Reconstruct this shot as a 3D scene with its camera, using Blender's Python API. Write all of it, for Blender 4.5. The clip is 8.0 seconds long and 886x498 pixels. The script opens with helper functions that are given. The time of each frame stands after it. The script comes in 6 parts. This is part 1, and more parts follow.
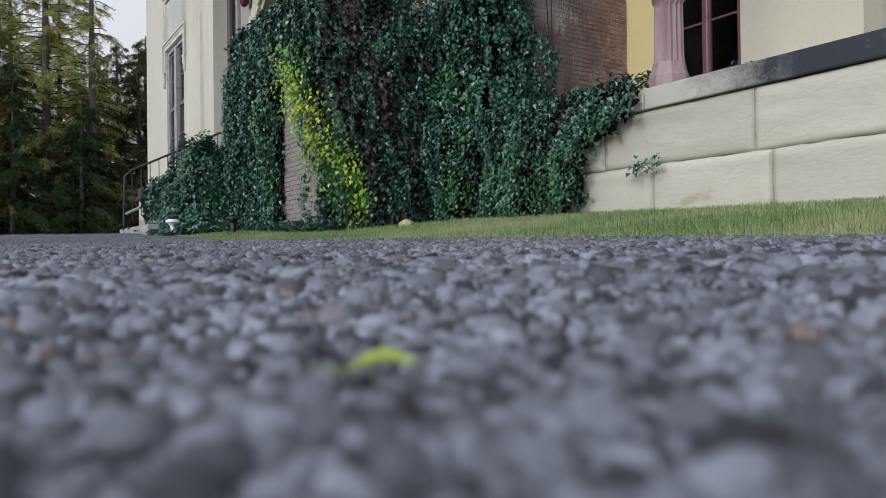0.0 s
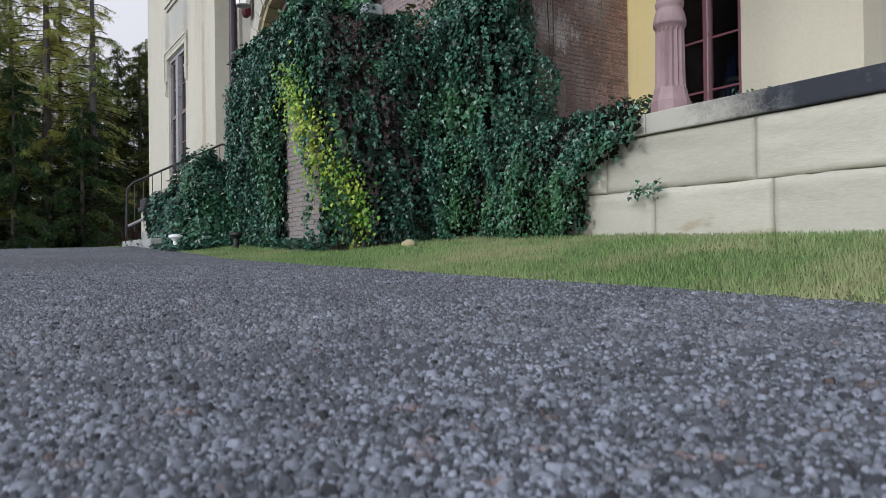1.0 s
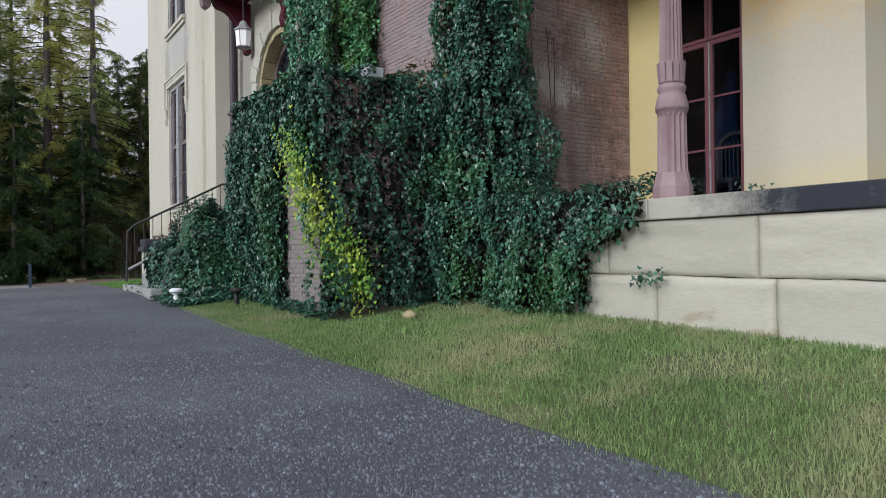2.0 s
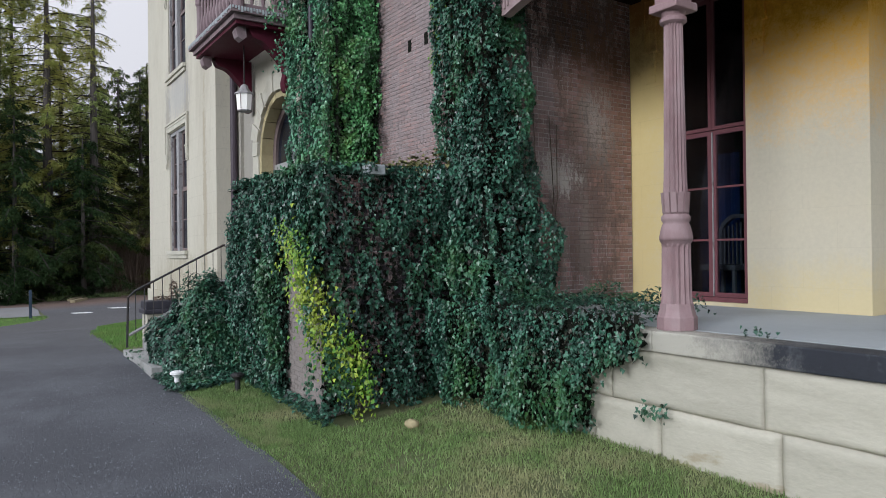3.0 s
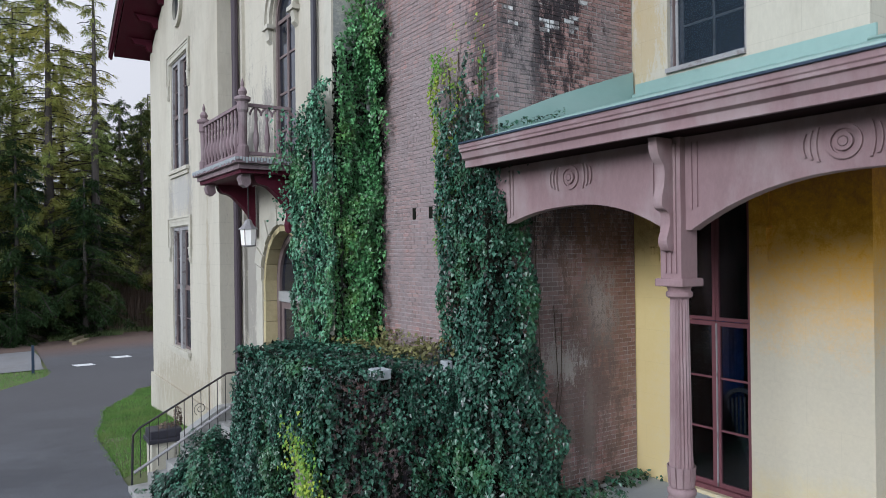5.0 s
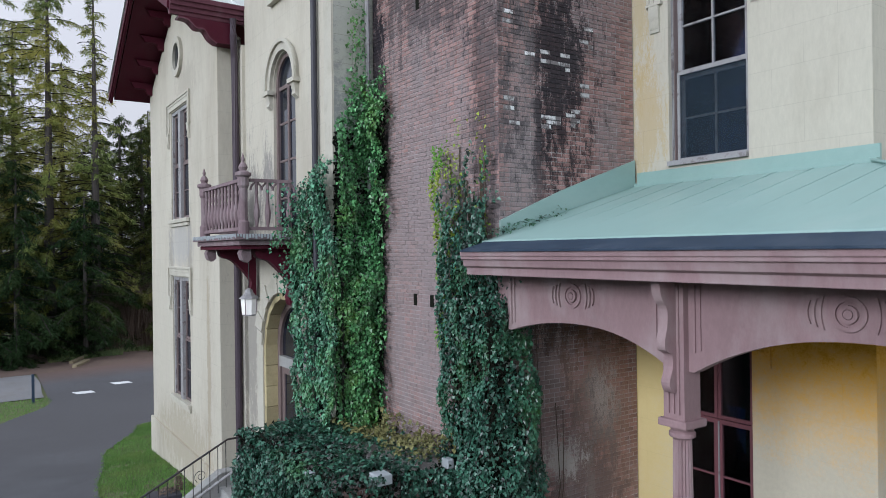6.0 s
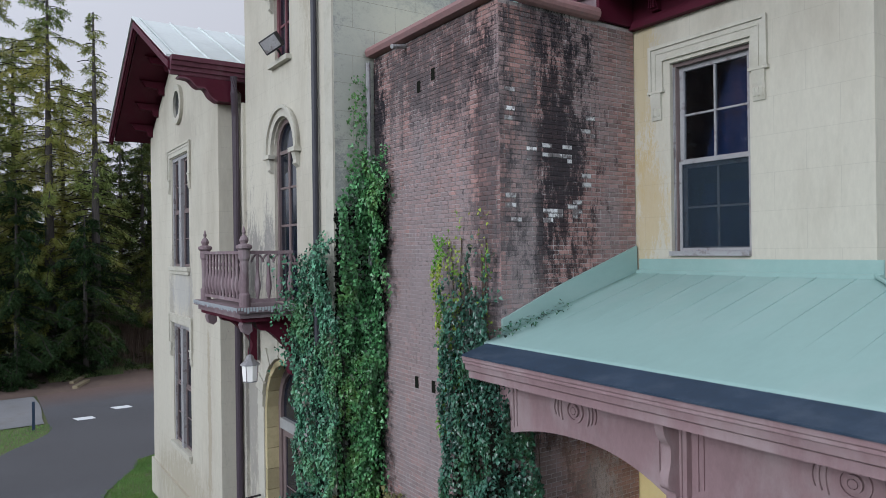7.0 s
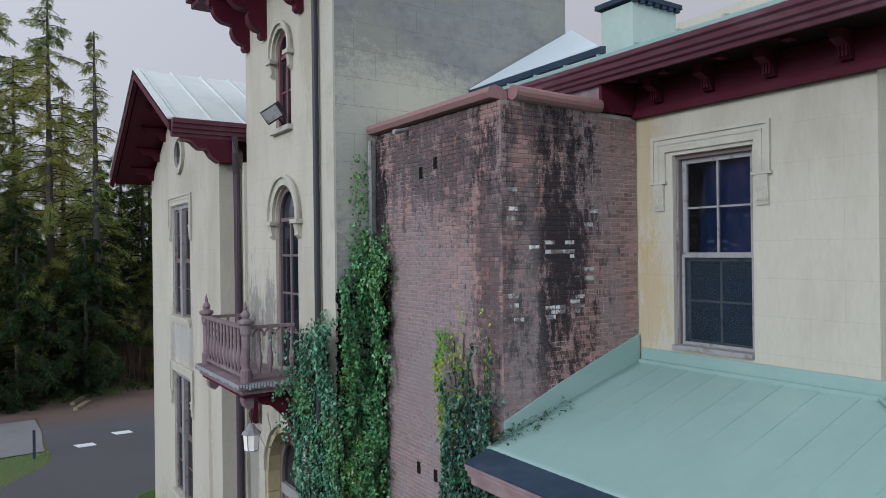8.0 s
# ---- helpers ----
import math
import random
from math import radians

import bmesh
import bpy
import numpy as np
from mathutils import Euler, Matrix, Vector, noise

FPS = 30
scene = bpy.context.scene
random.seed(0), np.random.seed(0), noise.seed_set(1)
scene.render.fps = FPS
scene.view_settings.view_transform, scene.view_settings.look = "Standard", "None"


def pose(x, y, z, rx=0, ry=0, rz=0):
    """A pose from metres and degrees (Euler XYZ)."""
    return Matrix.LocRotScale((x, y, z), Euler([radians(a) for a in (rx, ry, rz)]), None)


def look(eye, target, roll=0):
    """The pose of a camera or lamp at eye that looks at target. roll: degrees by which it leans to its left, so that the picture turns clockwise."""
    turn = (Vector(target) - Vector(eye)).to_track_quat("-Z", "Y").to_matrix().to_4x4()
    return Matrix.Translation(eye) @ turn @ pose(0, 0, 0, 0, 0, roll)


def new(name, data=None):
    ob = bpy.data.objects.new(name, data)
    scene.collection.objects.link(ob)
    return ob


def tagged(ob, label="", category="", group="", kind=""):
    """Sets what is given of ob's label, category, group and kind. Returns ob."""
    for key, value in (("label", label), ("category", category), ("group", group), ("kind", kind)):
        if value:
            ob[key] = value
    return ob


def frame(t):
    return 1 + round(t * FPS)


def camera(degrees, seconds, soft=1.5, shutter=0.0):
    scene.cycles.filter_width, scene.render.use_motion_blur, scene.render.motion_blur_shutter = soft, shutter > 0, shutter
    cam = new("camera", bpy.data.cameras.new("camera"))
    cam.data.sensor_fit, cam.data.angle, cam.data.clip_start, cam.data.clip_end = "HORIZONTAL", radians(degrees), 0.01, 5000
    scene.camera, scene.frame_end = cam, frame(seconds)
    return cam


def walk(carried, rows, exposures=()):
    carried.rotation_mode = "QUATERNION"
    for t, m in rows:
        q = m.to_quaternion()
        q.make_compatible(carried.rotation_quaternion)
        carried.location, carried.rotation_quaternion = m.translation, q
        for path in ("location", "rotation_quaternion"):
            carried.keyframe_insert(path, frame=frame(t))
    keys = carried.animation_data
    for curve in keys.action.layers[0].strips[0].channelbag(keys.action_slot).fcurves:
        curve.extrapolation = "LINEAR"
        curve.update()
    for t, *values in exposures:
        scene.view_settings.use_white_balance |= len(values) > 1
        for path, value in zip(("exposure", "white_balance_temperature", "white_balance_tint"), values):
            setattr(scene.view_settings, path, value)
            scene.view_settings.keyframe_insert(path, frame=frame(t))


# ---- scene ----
cam = camera(65.0, 8.0, soft=0.4, shutter=0.2)
METRES, EYE, TILT, LEAN, TURN = 7.5, 0.06, 0.35, 0.68, 56.2
ROWS = [
    (0.0, 0.0, 0.0, 0.0, -0.0, 0.0, -0.0),
    (0.5, -0.0019, -0.0028, 0.0085, -0.02, -0.01, -0.0),
    (1.0, -0.0031, -0.005, 0.0259, -0.0, -0.02, -0.0),
    (2.5, -0.005, 0.0005, 0.1861, 0.05, -0.09, 0.02),
    (3.0, -0.0066, 0.0029, 0.2594, 0.06, -0.12, 0.01),
    (3.5, -0.0082, 0.0044, 0.3316, 0.07, -0.15, 0.03),
    (4.0, -0.01, 0.0043, 0.4024, 0.08, -0.19, 0.02),
    (4.5, -0.0119, 0.0019, 0.4741, 0.08, -0.23, 0.03),
    (5.0, -0.0138, 0.0004, 0.5556, 0.09, -0.28, 0.04),
    (6.5, -0.0167, 0.0072, 0.7768, 0.1, -0.28, 0.06),
    (7.0, -0.0179, 0.0084, 0.8498, 0.11, -0.32, 0.05),
    (7.5, -0.0195, 0.0099, 0.9212, 0.12, -0.33, 0.03),
    (8.0, -0.021, 0.0113, 0.9986, 0.13, -0.34, 0.03),
]
walk(cam, [(t, pose(0, 0, EYE, TILT, LEAN, TURN) @ pose(METRES * x, METRES * y, METRES * z, 90 + pitch, roll, yaw)) for t, x, y, z, yaw, pitch, roll in ROWS],
     exposures=((0.0, 0.48, 5780, 10), (1.0, 0.52, 5780, 10), (3.5, 0.48, 5780, 10), (5.0, 0.52, 5600, 10), (6.5, 0.35, 5560, 10), (8.0, 0.08, 5560, 10)))
cam.data.dof.use_dof, cam.data.dof.focus_distance, cam.data.dof.aperture_fstop = True, 6.5, 11.0

# light: a bright, softly veiled evening sky and a weak wide sun
world = bpy.data.worlds.new("sky")
scene.world = world
world.use_nodes = True
wn, wl = world.node_tree.nodes, world.node_tree.links
wn.clear()
sky = wn.new("ShaderNodeTexSky")
sky.sky_type, sky.sun_disc = "NISHITA", False
sky.sun_elevation, sky.sun_rotation = radians(18.1), radians(161)
sky.air_density, sky.dust_density, sky.ozone_density = 1.0, 3.0, 1.0
veil = wn.new("ShaderNodeMix")
veil.data_type = "RGBA"
veil.inputs["Factor"].default_value = 0.96
haze = wn.new("ShaderNodeMix")
haze.data_type = "RGBA"
haze.inputs["A"].default_value, haze.inputs["B"].default_value = (4.1, 3.62, 3.28, 1), (11.4, 11.1, 11.1, 1)
where = wn.new("ShaderNodeTexCoord")
side = wn.new("ShaderNodeVectorMath")
side.operation = "DOT_PRODUCT"
side.inputs[1].default_value = (0.38, -0.74, 0.555)
half = wn.new("ShaderNodeMath")
half.operation = "MULTIPLY_ADD"
half.inputs[1].default_value, half.inputs[2].default_value = 0.5, 0.5
wl.new(where.outputs["Generated"], side.inputs[0])
wl.new(side.outputs["Value"], half.inputs[0])
wl.new(half.outputs[0], haze.inputs["Factor"])
wl.new(haze.outputs["Result"], veil.inputs["B"])
back = wn.new("ShaderNodeBackground")
back.inputs["Strength"].default_value = 0.09
wout = wn.new("ShaderNodeOutputWorld")
wl.new(sky.outputs["Color"], veil.inputs["A"])
wl.new(veil.outputs["Result"], back.inputs["Color"])
wl.new(back.outputs[0], wout.inputs[0])
sun_data = bpy.data.lights.new("sun", "SUN")
sun_data.energy, sun_data.angle, sun_data.color = 1.4, radians(20), (1.0, 0.96, 0.90)
sun = new("sun", sun_data)
sun.matrix_world = look((9, -26, 9), (0, 0, 0))

# ---- materials ----


def mat(name, colour, rough=0.7, var=0.25, big=0.6, small=14.0, bump=0.15, stain=None, stain_amount=0.0, stain_scale=0.9,
        metal=0.0, island=0.0, stretch=(1, 1, 1), spec=0.4, stain_edge=(0.5, 0.7), joints=None, blot=None, thin=0.0):
    m = bpy.data.materials.new(name)
    m.use_nodes = True
    n, l = m.node_tree.nodes, m.node_tree.links
    b = n["Principled BSDF"]
    b.inputs["Roughness"].default_value, b.inputs["Metallic"].default_value = rough, metal
    b.inputs["Specular IOR Level"].default_value = spec
    tc = n.new("ShaderNodeNewGeometry")
    mp = n.new("ShaderNodeMapping")
    mp.inputs["Scale"].default_value = stretch
    l.new(tc.outputs["Position"], mp.inputs["Vector"])

    def noise_tex(scale, detail=6.0, rough_=0.6):
        t = n.new("ShaderNodeTexNoise")
        t.inputs["Scale"].default_value, t.inputs["Detail"].default_value, t.inputs["Roughness"].default_value = scale, detail, rough_
        l.new(mp.outputs[0], t.inputs["Vector"])
        return t

    def mixer(kind="MULTIPLY"):
        x = n.new("ShaderNodeMix")
        x.data_type, x.blend_type = "RGBA", kind
        return x

    a, c = noise_tex(big), noise_tex(small, 8.0, 0.7)
    add = n.new("ShaderNodeMath")
    add.operation = "ADD"
    l.new(a.outputs["Fac"], add.inputs[0]), l.new(c.outputs["Fac"], add.inputs[1])
    ramp = n.new("ShaderNodeMapRange")
    ramp.inputs["From Min"].default_value, ramp.inputs["From Max"].default_value = 0.6, 1.4
    ramp.inputs["To Min"].default_value, ramp.inputs["To Max"].default_value = 1 - var, 1 + var
    l.new(add.outputs[0], ramp.inputs["Value"])
    last = ramp.outputs["Result"]
    if island:
        g = n.new("ShaderNodeNewGeometry")
        o = n.new("ShaderNodeObjectInfo")
        s = n.new("ShaderNodeMath")
        s.operation = "ADD"
        l.new(g.outputs["Random Per Island"], s.inputs[0]), l.new(o.outputs["Random"], s.inputs[1])
        fr = n.new("ShaderNodeMath")
        fr.operation = "FRACT"
        l.new(s.outputs[0], fr.inputs[0])
        r2 = n.new("ShaderNodeMapRange")
        r2.inputs["To Min"].default_value, r2.inputs["To Max"].default_value = 1 - island, 1 + island
        l.new(fr.outputs[0], r2.inputs["Value"])
        mu = n.new("ShaderNodeMath")
        mu.operation = "MULTIPLY"
        l.new(last, mu.inputs[0]), l.new(r2.outputs["Result"], mu.inputs[1])
        last = mu.outputs[0]
    base = mixer()
    base.inputs["Factor"].default_value = 1.0
    base.inputs["A"].default_value = (*colour, 1)
    l.new(last, base.inputs["B"])
    out = base.outputs["Result"]
    if stain:
        st = noise_tex(stain_scale, 9.0, 0.65)
        r = n.new("ShaderNodeMapRange")
        r.inputs["From Min"].default_value, r.inputs["From Max"].default_value = stain_edge
        r.inputs["To Max"].default_value = stain_amount
        l.new(st.outputs["Fac"], r.inputs["Value"])
        x = mixer("MIX")
        x.inputs["B"].default_value = (*stain, 1)
        l.new(out, x.inputs["A"]), l.new(r.outputs["Result"], x.inputs["Factor"])
        out = x.outputs["Result"]
    for centre, size, tint, amount, *soft_edge in (blot or ()):
        ragged = soft_edge[0] if soft_edge else 6.0
        # one blot with its own place and ragged outline; most are stains, some painted shade
        sub = n.new("ShaderNodeVectorMath")
        sub.operation = "SUBTRACT"
        l.new(tc.outputs["Position"], sub.inputs[0])
        sub.inputs[1].default_value = centre
        div = n.new("ShaderNodeVectorMath")
        div.operation = "DIVIDE"
        l.new(sub.outputs[0], div.inputs[0])
        div.inputs[1].default_value = size
        ln = n.new("ShaderNodeVectorMath")
        ln.operation = "LENGTH"
        l.new(div.outputs[0], ln.inputs[0])
        rag = n.new("ShaderNodeTexNoise")
        rag.inputs["Scale"].default_value, rag.inputs["Detail"].default_value, rag.inputs["Roughness"].default_value = 6.5, 12.0, 0.9
        l.new(mp.outputs[0], rag.inputs["Vector"])
        q = n.new("ShaderNodeMath")
        q.operation = "MULTIPLY_ADD"
        q.inputs[1].default_value = ragged
        l.new(rag.outputs["Fac"], q.inputs[0]), l.new(ln.outputs["Value"], q.inputs[2])
        if island:
            pick = n.new("ShaderNodeMath")
            pick.operation = "MULTIPLY_ADD"
            pick.inputs[1].default_value = 0.3
            l.new(fr.outputs[0], pick.inputs[0]), l.new(q.outputs[0], pick.inputs[2])
            shift = n.new("ShaderNodeMath")
            shift.operation = "SUBTRACT"
            shift.inputs[1].default_value = 0.15
            l.new(pick.outputs[0], shift.inputs[0])
            q = shift
        r = n.new("ShaderNodeMapRange")
        r.inputs["From Min"].default_value, r.inputs["From Max"].default_value = (ragged * 0.5 + 1.05, ragged * 0.5 + 0.6) if ragged > 4 else (ragged * 0.5 + 1.3, ragged * 0.5 + 0.35)
        r.inputs["To Max"].default_value = amount
        l.new(q.outputs[0], r.inputs["Value"])
        x = mixer("MIX")
        x.inputs["B"].default_value = (*tint, 1)
        l.new(out, x.inputs["A"]), l.new(r.outputs["Result"], x.inputs["Factor"])
        out = x.outputs["Result"]
    if joints:
        sep = n.new("ShaderNodeSeparateXYZ")
        l.new(tc.outputs["Position"], sep.inputs[0])
        sm = n.new("ShaderNodeMath")
        sm.operation = "ADD"
        l.new(sep.outputs["X"], sm.inputs[0]), l.new(sep.outputs["Y"], sm.inputs[1])
        com = n.new("ShaderNodeCombineXYZ")
        l.new(sm.outputs[0], com.inputs["X"]), l.new(sep.outputs["Z"], com.inputs["Y"])
        bt = n.new("ShaderNodeTexBrick")
        bt.inputs["Scale"].default_value, bt.inputs["Mortar Size"].default_value, bt.inputs["Mortar Smooth"].default_value = 1.0, 0.0035, 0.4
        bt.inputs["Brick Width"].default_value, bt.inputs["Row Height"].default_value = joints[0], joints[1]
        l.new(com.outputs[0], bt.inputs["Vector"])
        jm = n.new("ShaderNodeMath")
        jm.operation = "MULTIPLY"
        jm.inputs[1].default_value = joints[2]
        l.new(bt.outputs["Fac"], jm.inputs[0])
        jn = n.new("ShaderNodeMath")
        jn.operation = "MULTIPLY"
        l.new(jm.outputs[0], jn.inputs[0]), l.new(a.outputs["Fac"], jn.inputs[1])
        x = mixer("MIX")
        x.inputs["B"].default_value = (0.12, 0.11, 0.09, 1)
        l.new(out, x.inputs["A"]), l.new(jn.outputs[0], x.inputs["Factor"])
        out = x.outputs["Result"]
    l.new(out, b.inputs["Base Color"])
    rr = n.new("ShaderNodeMapRange")
    rr.inputs["To Min"].default_value, rr.inputs["To Max"].default_value = max(0.05, rough - 0.12), min(1, rough + 0.12)
    l.new(c.outputs["Fac"], rr.inputs["Value"]), l.new(rr.outputs["Result"], b.inputs["Roughness"])
    if bump:
        bp = n.new("ShaderNodeBump")
        bp.inputs["Strength"].default_value, bp.inputs["Distance"].default_value = bump, 0.02
        l.new(c.outputs["Fac"], bp.inputs["Height"]), l.new(bp.outputs[0], b.inputs["Normal"])
    if thin:
        # light that passes through a thin leaf
        tr, mx = n.new("ShaderNodeBsdfTranslucent"), n.new("ShaderNodeMixShader")
        mx.inputs[0].default_value = thin
        l.new(out, tr.inputs["Color"]), l.new(b.outputs[0], mx.inputs[1]), l.new(tr.outputs[0], mx.inputs[2])
        l.new(mx.outputs[0], n["Material Output"].inputs["Surface"])
    return m


def glass_mat(name, tint=(0.010, 0.014, 0.024)):
    m = mat(name, tint, rough=0.06, var=0.3, big=1.5, small=5, bump=0.01, spec=0.6)
    return m


BLACK_STAIN_AND_SHADE = (0.013, 0.012, 0.017)
BLOTS = (((-7.6, 4.7, 5.4), (2.0, 0.5, 3.6), (0.285, 0.248, 0.252), 0.55), ((-7.2, 2.98, 1.0), (1.6, 0.6, 2.4), (0.24, 0.215, 0.20), 0.95),
         ((-7.4, 4.7, 8.7), (1.6, 0.4, 0.75), BLACK_STAIN_AND_SHADE, 0.6, 9.0), ((-6.0, 5.55, 7.6), (0.9, 0.62, 1.7), BLACK_STAIN_AND_SHADE, 0.9, 9.0), ((-6.0, 5.4, 8.95), (0.9, 0.7, 0.4), BLACK_STAIN_AND_SHADE, 0.6), ((-6.0, 5.0, 6.2), (0.5, 0.3, 2.6), (0.30, 0.26, 0.26), 0.5), ((-6.0, 5.3, 6.0), (0.5, 0.12, 1.6), BLACK_STAIN_AND_SHADE, 0.6), ((-8.85, 4.7, 7.0), (0.32, 0.5, 3.6), BLACK_STAIN_AND_SHADE, 0.9), ((-6.25, 4.7, 7.3), (0.35, 0.4, 1.9), BLACK_STAIN_AND_SHADE, 0.55),
         # first two: shade painted on the landing's side and below the porch ceiling
         ((-6.7, 3.8, 1.7), (0.12, 1.6, 2.2), BLACK_STAIN_AND_SHADE, 0.95), ((-6.0, 6.0, 4.7), (0.5, 1.1, 0.6), BLACK_STAIN_AND_SHADE, 0.7, 9.0), ((-6.0, 6.3, 3.2), (0.5, 0.7, 2.0), (0.30, 0.165, 0.10), 0.5, 8.0), ((-6.0, 6.05, 2.0), (0.5, 0.10, 1.0), (0.52, 0.47, 0.43), 0.55, 9.0), ((-6.0, 5.72, 2.0), (0.5, 0.07, 0.8), (0.50, 0.46, 0.42), 0.5, 9.0), ((-6.0, 6.25, 3.45), (0.5, 0.28, 0.5), (0.54, 0.50, 0.46), 0.55, 10.0), ((-6.0, 5.9, 2.4), (0.5, 0.7, 1.2), (0.13, 0.10, 0.09), 0.7, 8.0), ((-6.0, 5.6, 2.9), (0.5, 0.3, 0.25), (0.50, 0.47, 0.44), 0.7, 9.0))
STUCCO = mat("cream_stucco", (0.510, 0.482, 0.402), 0.85, 0.12, 0.5, 22, 0.3, (0.34, 0.30, 0.235), 0.5, 0.9, stretch=(1, 1, 0.3), joints=(0.68, 0.4, 0.35), stain_edge=(0.50, 0.68), spec=0.25,
             blot=(((-5.95, 6.9, 8.6), (0.28, 0.4, 1.3), (0.46, 0.36, 0.18), 0.6), ((-5.85, 6.9, 6.9), (0.30, 0.4, 0.9), (0.46, 0.35, 0.17), 0.6), ((-17.1, 3.7, 5.2), (0.25, 0.4, 1.1), (0.30, 0.28, 0.24), 0.8), ((-15.4, 3.7, 5.3), (0.25, 0.4, 1.0), (0.30, 0.28, 0.24), 0.8),
                   ((-16.2, 3.7, 1.2), (2.6, 0.4, 0.8), (0.36, 0.32, 0.24), 0.7), ((-16.2, 3.7, 5.6), (1.0, 0.4, 0.6), (0.36, 0.36, 0.36), 0.6), ((-14.0, 3.7, 3.0), (0.14, 0.4, 2.6), (0.34, 0.29, 0.21), 0.7), ((-15.6, 3.7, 9.0), (1.0, 0.4, 0.5), (0.37, 0.34, 0.28), 0.6),
                   ((-11.7, 4.1, 6.4), (0.35, 0.3, 0.8), (0.20, 0.19, 0.185), 0.8), ((-12.4, 4.0, 6.3), (0.5, 0.5, 0.8), (0.18, 0.17, 0.165), 0.8), ((-12.6, 4.0, 4.0), (0.45, 0.5, 3.2), (0.26, 0.245, 0.22), 0.8), ((-9.9, 4.1, 11.0), (0.3, 0.4, 1.5), (0.36, 0.32, 0.24), 0.6)))
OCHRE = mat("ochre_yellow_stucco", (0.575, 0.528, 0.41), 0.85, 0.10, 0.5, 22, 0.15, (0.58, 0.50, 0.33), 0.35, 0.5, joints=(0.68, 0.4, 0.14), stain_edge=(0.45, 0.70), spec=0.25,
            # top blots: rust stain with the shade below the ceiling painted in
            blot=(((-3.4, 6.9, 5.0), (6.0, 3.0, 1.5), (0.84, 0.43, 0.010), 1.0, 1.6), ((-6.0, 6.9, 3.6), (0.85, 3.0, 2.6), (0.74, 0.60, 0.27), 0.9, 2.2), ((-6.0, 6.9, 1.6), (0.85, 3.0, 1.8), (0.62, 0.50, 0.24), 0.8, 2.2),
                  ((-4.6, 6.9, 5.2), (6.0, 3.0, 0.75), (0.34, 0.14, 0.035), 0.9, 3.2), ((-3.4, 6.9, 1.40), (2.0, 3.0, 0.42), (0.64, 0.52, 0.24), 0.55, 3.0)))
STUCCO_GREY = mat("weathered_grey_stucco", (0.235, 0.245, 0.238), 0.9, 0.32, 0.6, 7, 0.35, (0.30, 0.30, 0.25), 0.7, 0.8, stain_edge=(0.45, 0.60), stretch=(1, 0.75, 1.15), joints=(0.7, 0.4, 1.0),
                  blot=(((-8.95, 5.2, 9.75), (0.6, 1.1, 0.62), (0.54, 0.54, 0.43), 0.9, 3.0), ((-8.95, 6.3, 9.55), (0.6, 1.2, 0.6), (0.53, 0.53, 0.42), 0.9, 3.0), ((-8.95, 4.4, 8.9), (0.6, 0.5, 1.6), (0.44, 0.45, 0.38), 0.7, 5.0)))
SANDSTONE = mat("pale_sandstone", (0.475, 0.452, 0.375), 0.85, 0.14, 0.7, 30, 0.28, (0.30, 0.24, 0.14), 0.6, 1.7, stretch=(0.6, 0.6, 1.7), island=0.08, stain_edge=(0.56, 0.64), spec=0.25)
REVEAL = mat("ochre_reveal_stone", (0.43, 0.37, 0.21), 0.85, 0.2, 1.1, 26, 0.4, (0.30, 0.24, 0.12), 0.6, 2.2, island=0.2)
TRIM_STONE = mat("carved_stone_trim", (0.485, 0.465, 0.395), 0.85, 0.12, 2.0, 25, 0.25, (0.35, 0.32, 0.24), 0.5, 3.0, spec=0.25)
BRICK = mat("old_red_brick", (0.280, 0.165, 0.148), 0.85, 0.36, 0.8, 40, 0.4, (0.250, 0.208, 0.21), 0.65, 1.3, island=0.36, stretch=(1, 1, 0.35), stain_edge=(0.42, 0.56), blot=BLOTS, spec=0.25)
PALE_BRICK = mat("lime_splashed_brick", (0.58, 0.57, 0.57), 0.85, 0.3, 3, 40, 0.3, (0.12, 0.10, 0.10), 0.9, 9.0, island=0.3, spec=0.25, stain_edge=(0.47, 0.55))
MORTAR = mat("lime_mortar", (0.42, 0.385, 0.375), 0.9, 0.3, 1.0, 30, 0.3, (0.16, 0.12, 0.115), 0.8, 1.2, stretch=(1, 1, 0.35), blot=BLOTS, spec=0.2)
MAUVE = mat("faded_mauve_paint", (0.272, 0.182, 0.190), 0.65, 0.2, 1.5, 18, 0.15, (0.37, 0.30, 0.30), 0.65, 2.2, stretch=(1, 1, 0.5), spec=0.25, stain_edge=(0.46, 0.66))
FADED = mat("weathered_grey_mauve_paint", (0.205, 0.150, 0.162), 0.7, 0.3, 1.5, 18, 0.15, (0.33, 0.29, 0.295), 0.6, 4.0, stretch=(1, 1, 0.5), spec=0.25)
MAROON = mat("dark_maroon_paint", (0.068, 0.007, 0.019), 0.6, 0.2, 1.5, 18, 0.08, (0.085, 0.03, 0.04), 0.4, 2.5, spec=0.2)
MAROON_WORN = mat("weathered_plum_paint", (0.115, 0.040, 0.058), 0.6, 0.25, 1.5, 18, 0.1, (0.20, 0.12, 0.14), 0.6, 2.5, spec=0.25, stretch=(0.4, 1, 1))
TEAL = mat("pale_green_painted_metal", (0.262, 0.385, 0.355), 0.55, 0.1, 0.6, 8, 0.04, (0.33, 0.43, 0.405), 0.6, 0.9, stretch=(1, 0.4, 1), spec=0.3)
PALE_GREEN = mat("pale_sage_metal", (0.46, 0.56, 0.52), 0.5, 0.1, 0.8, 8, 0.04, (0.36, 0.45, 0.41), 0.5, 1.2)
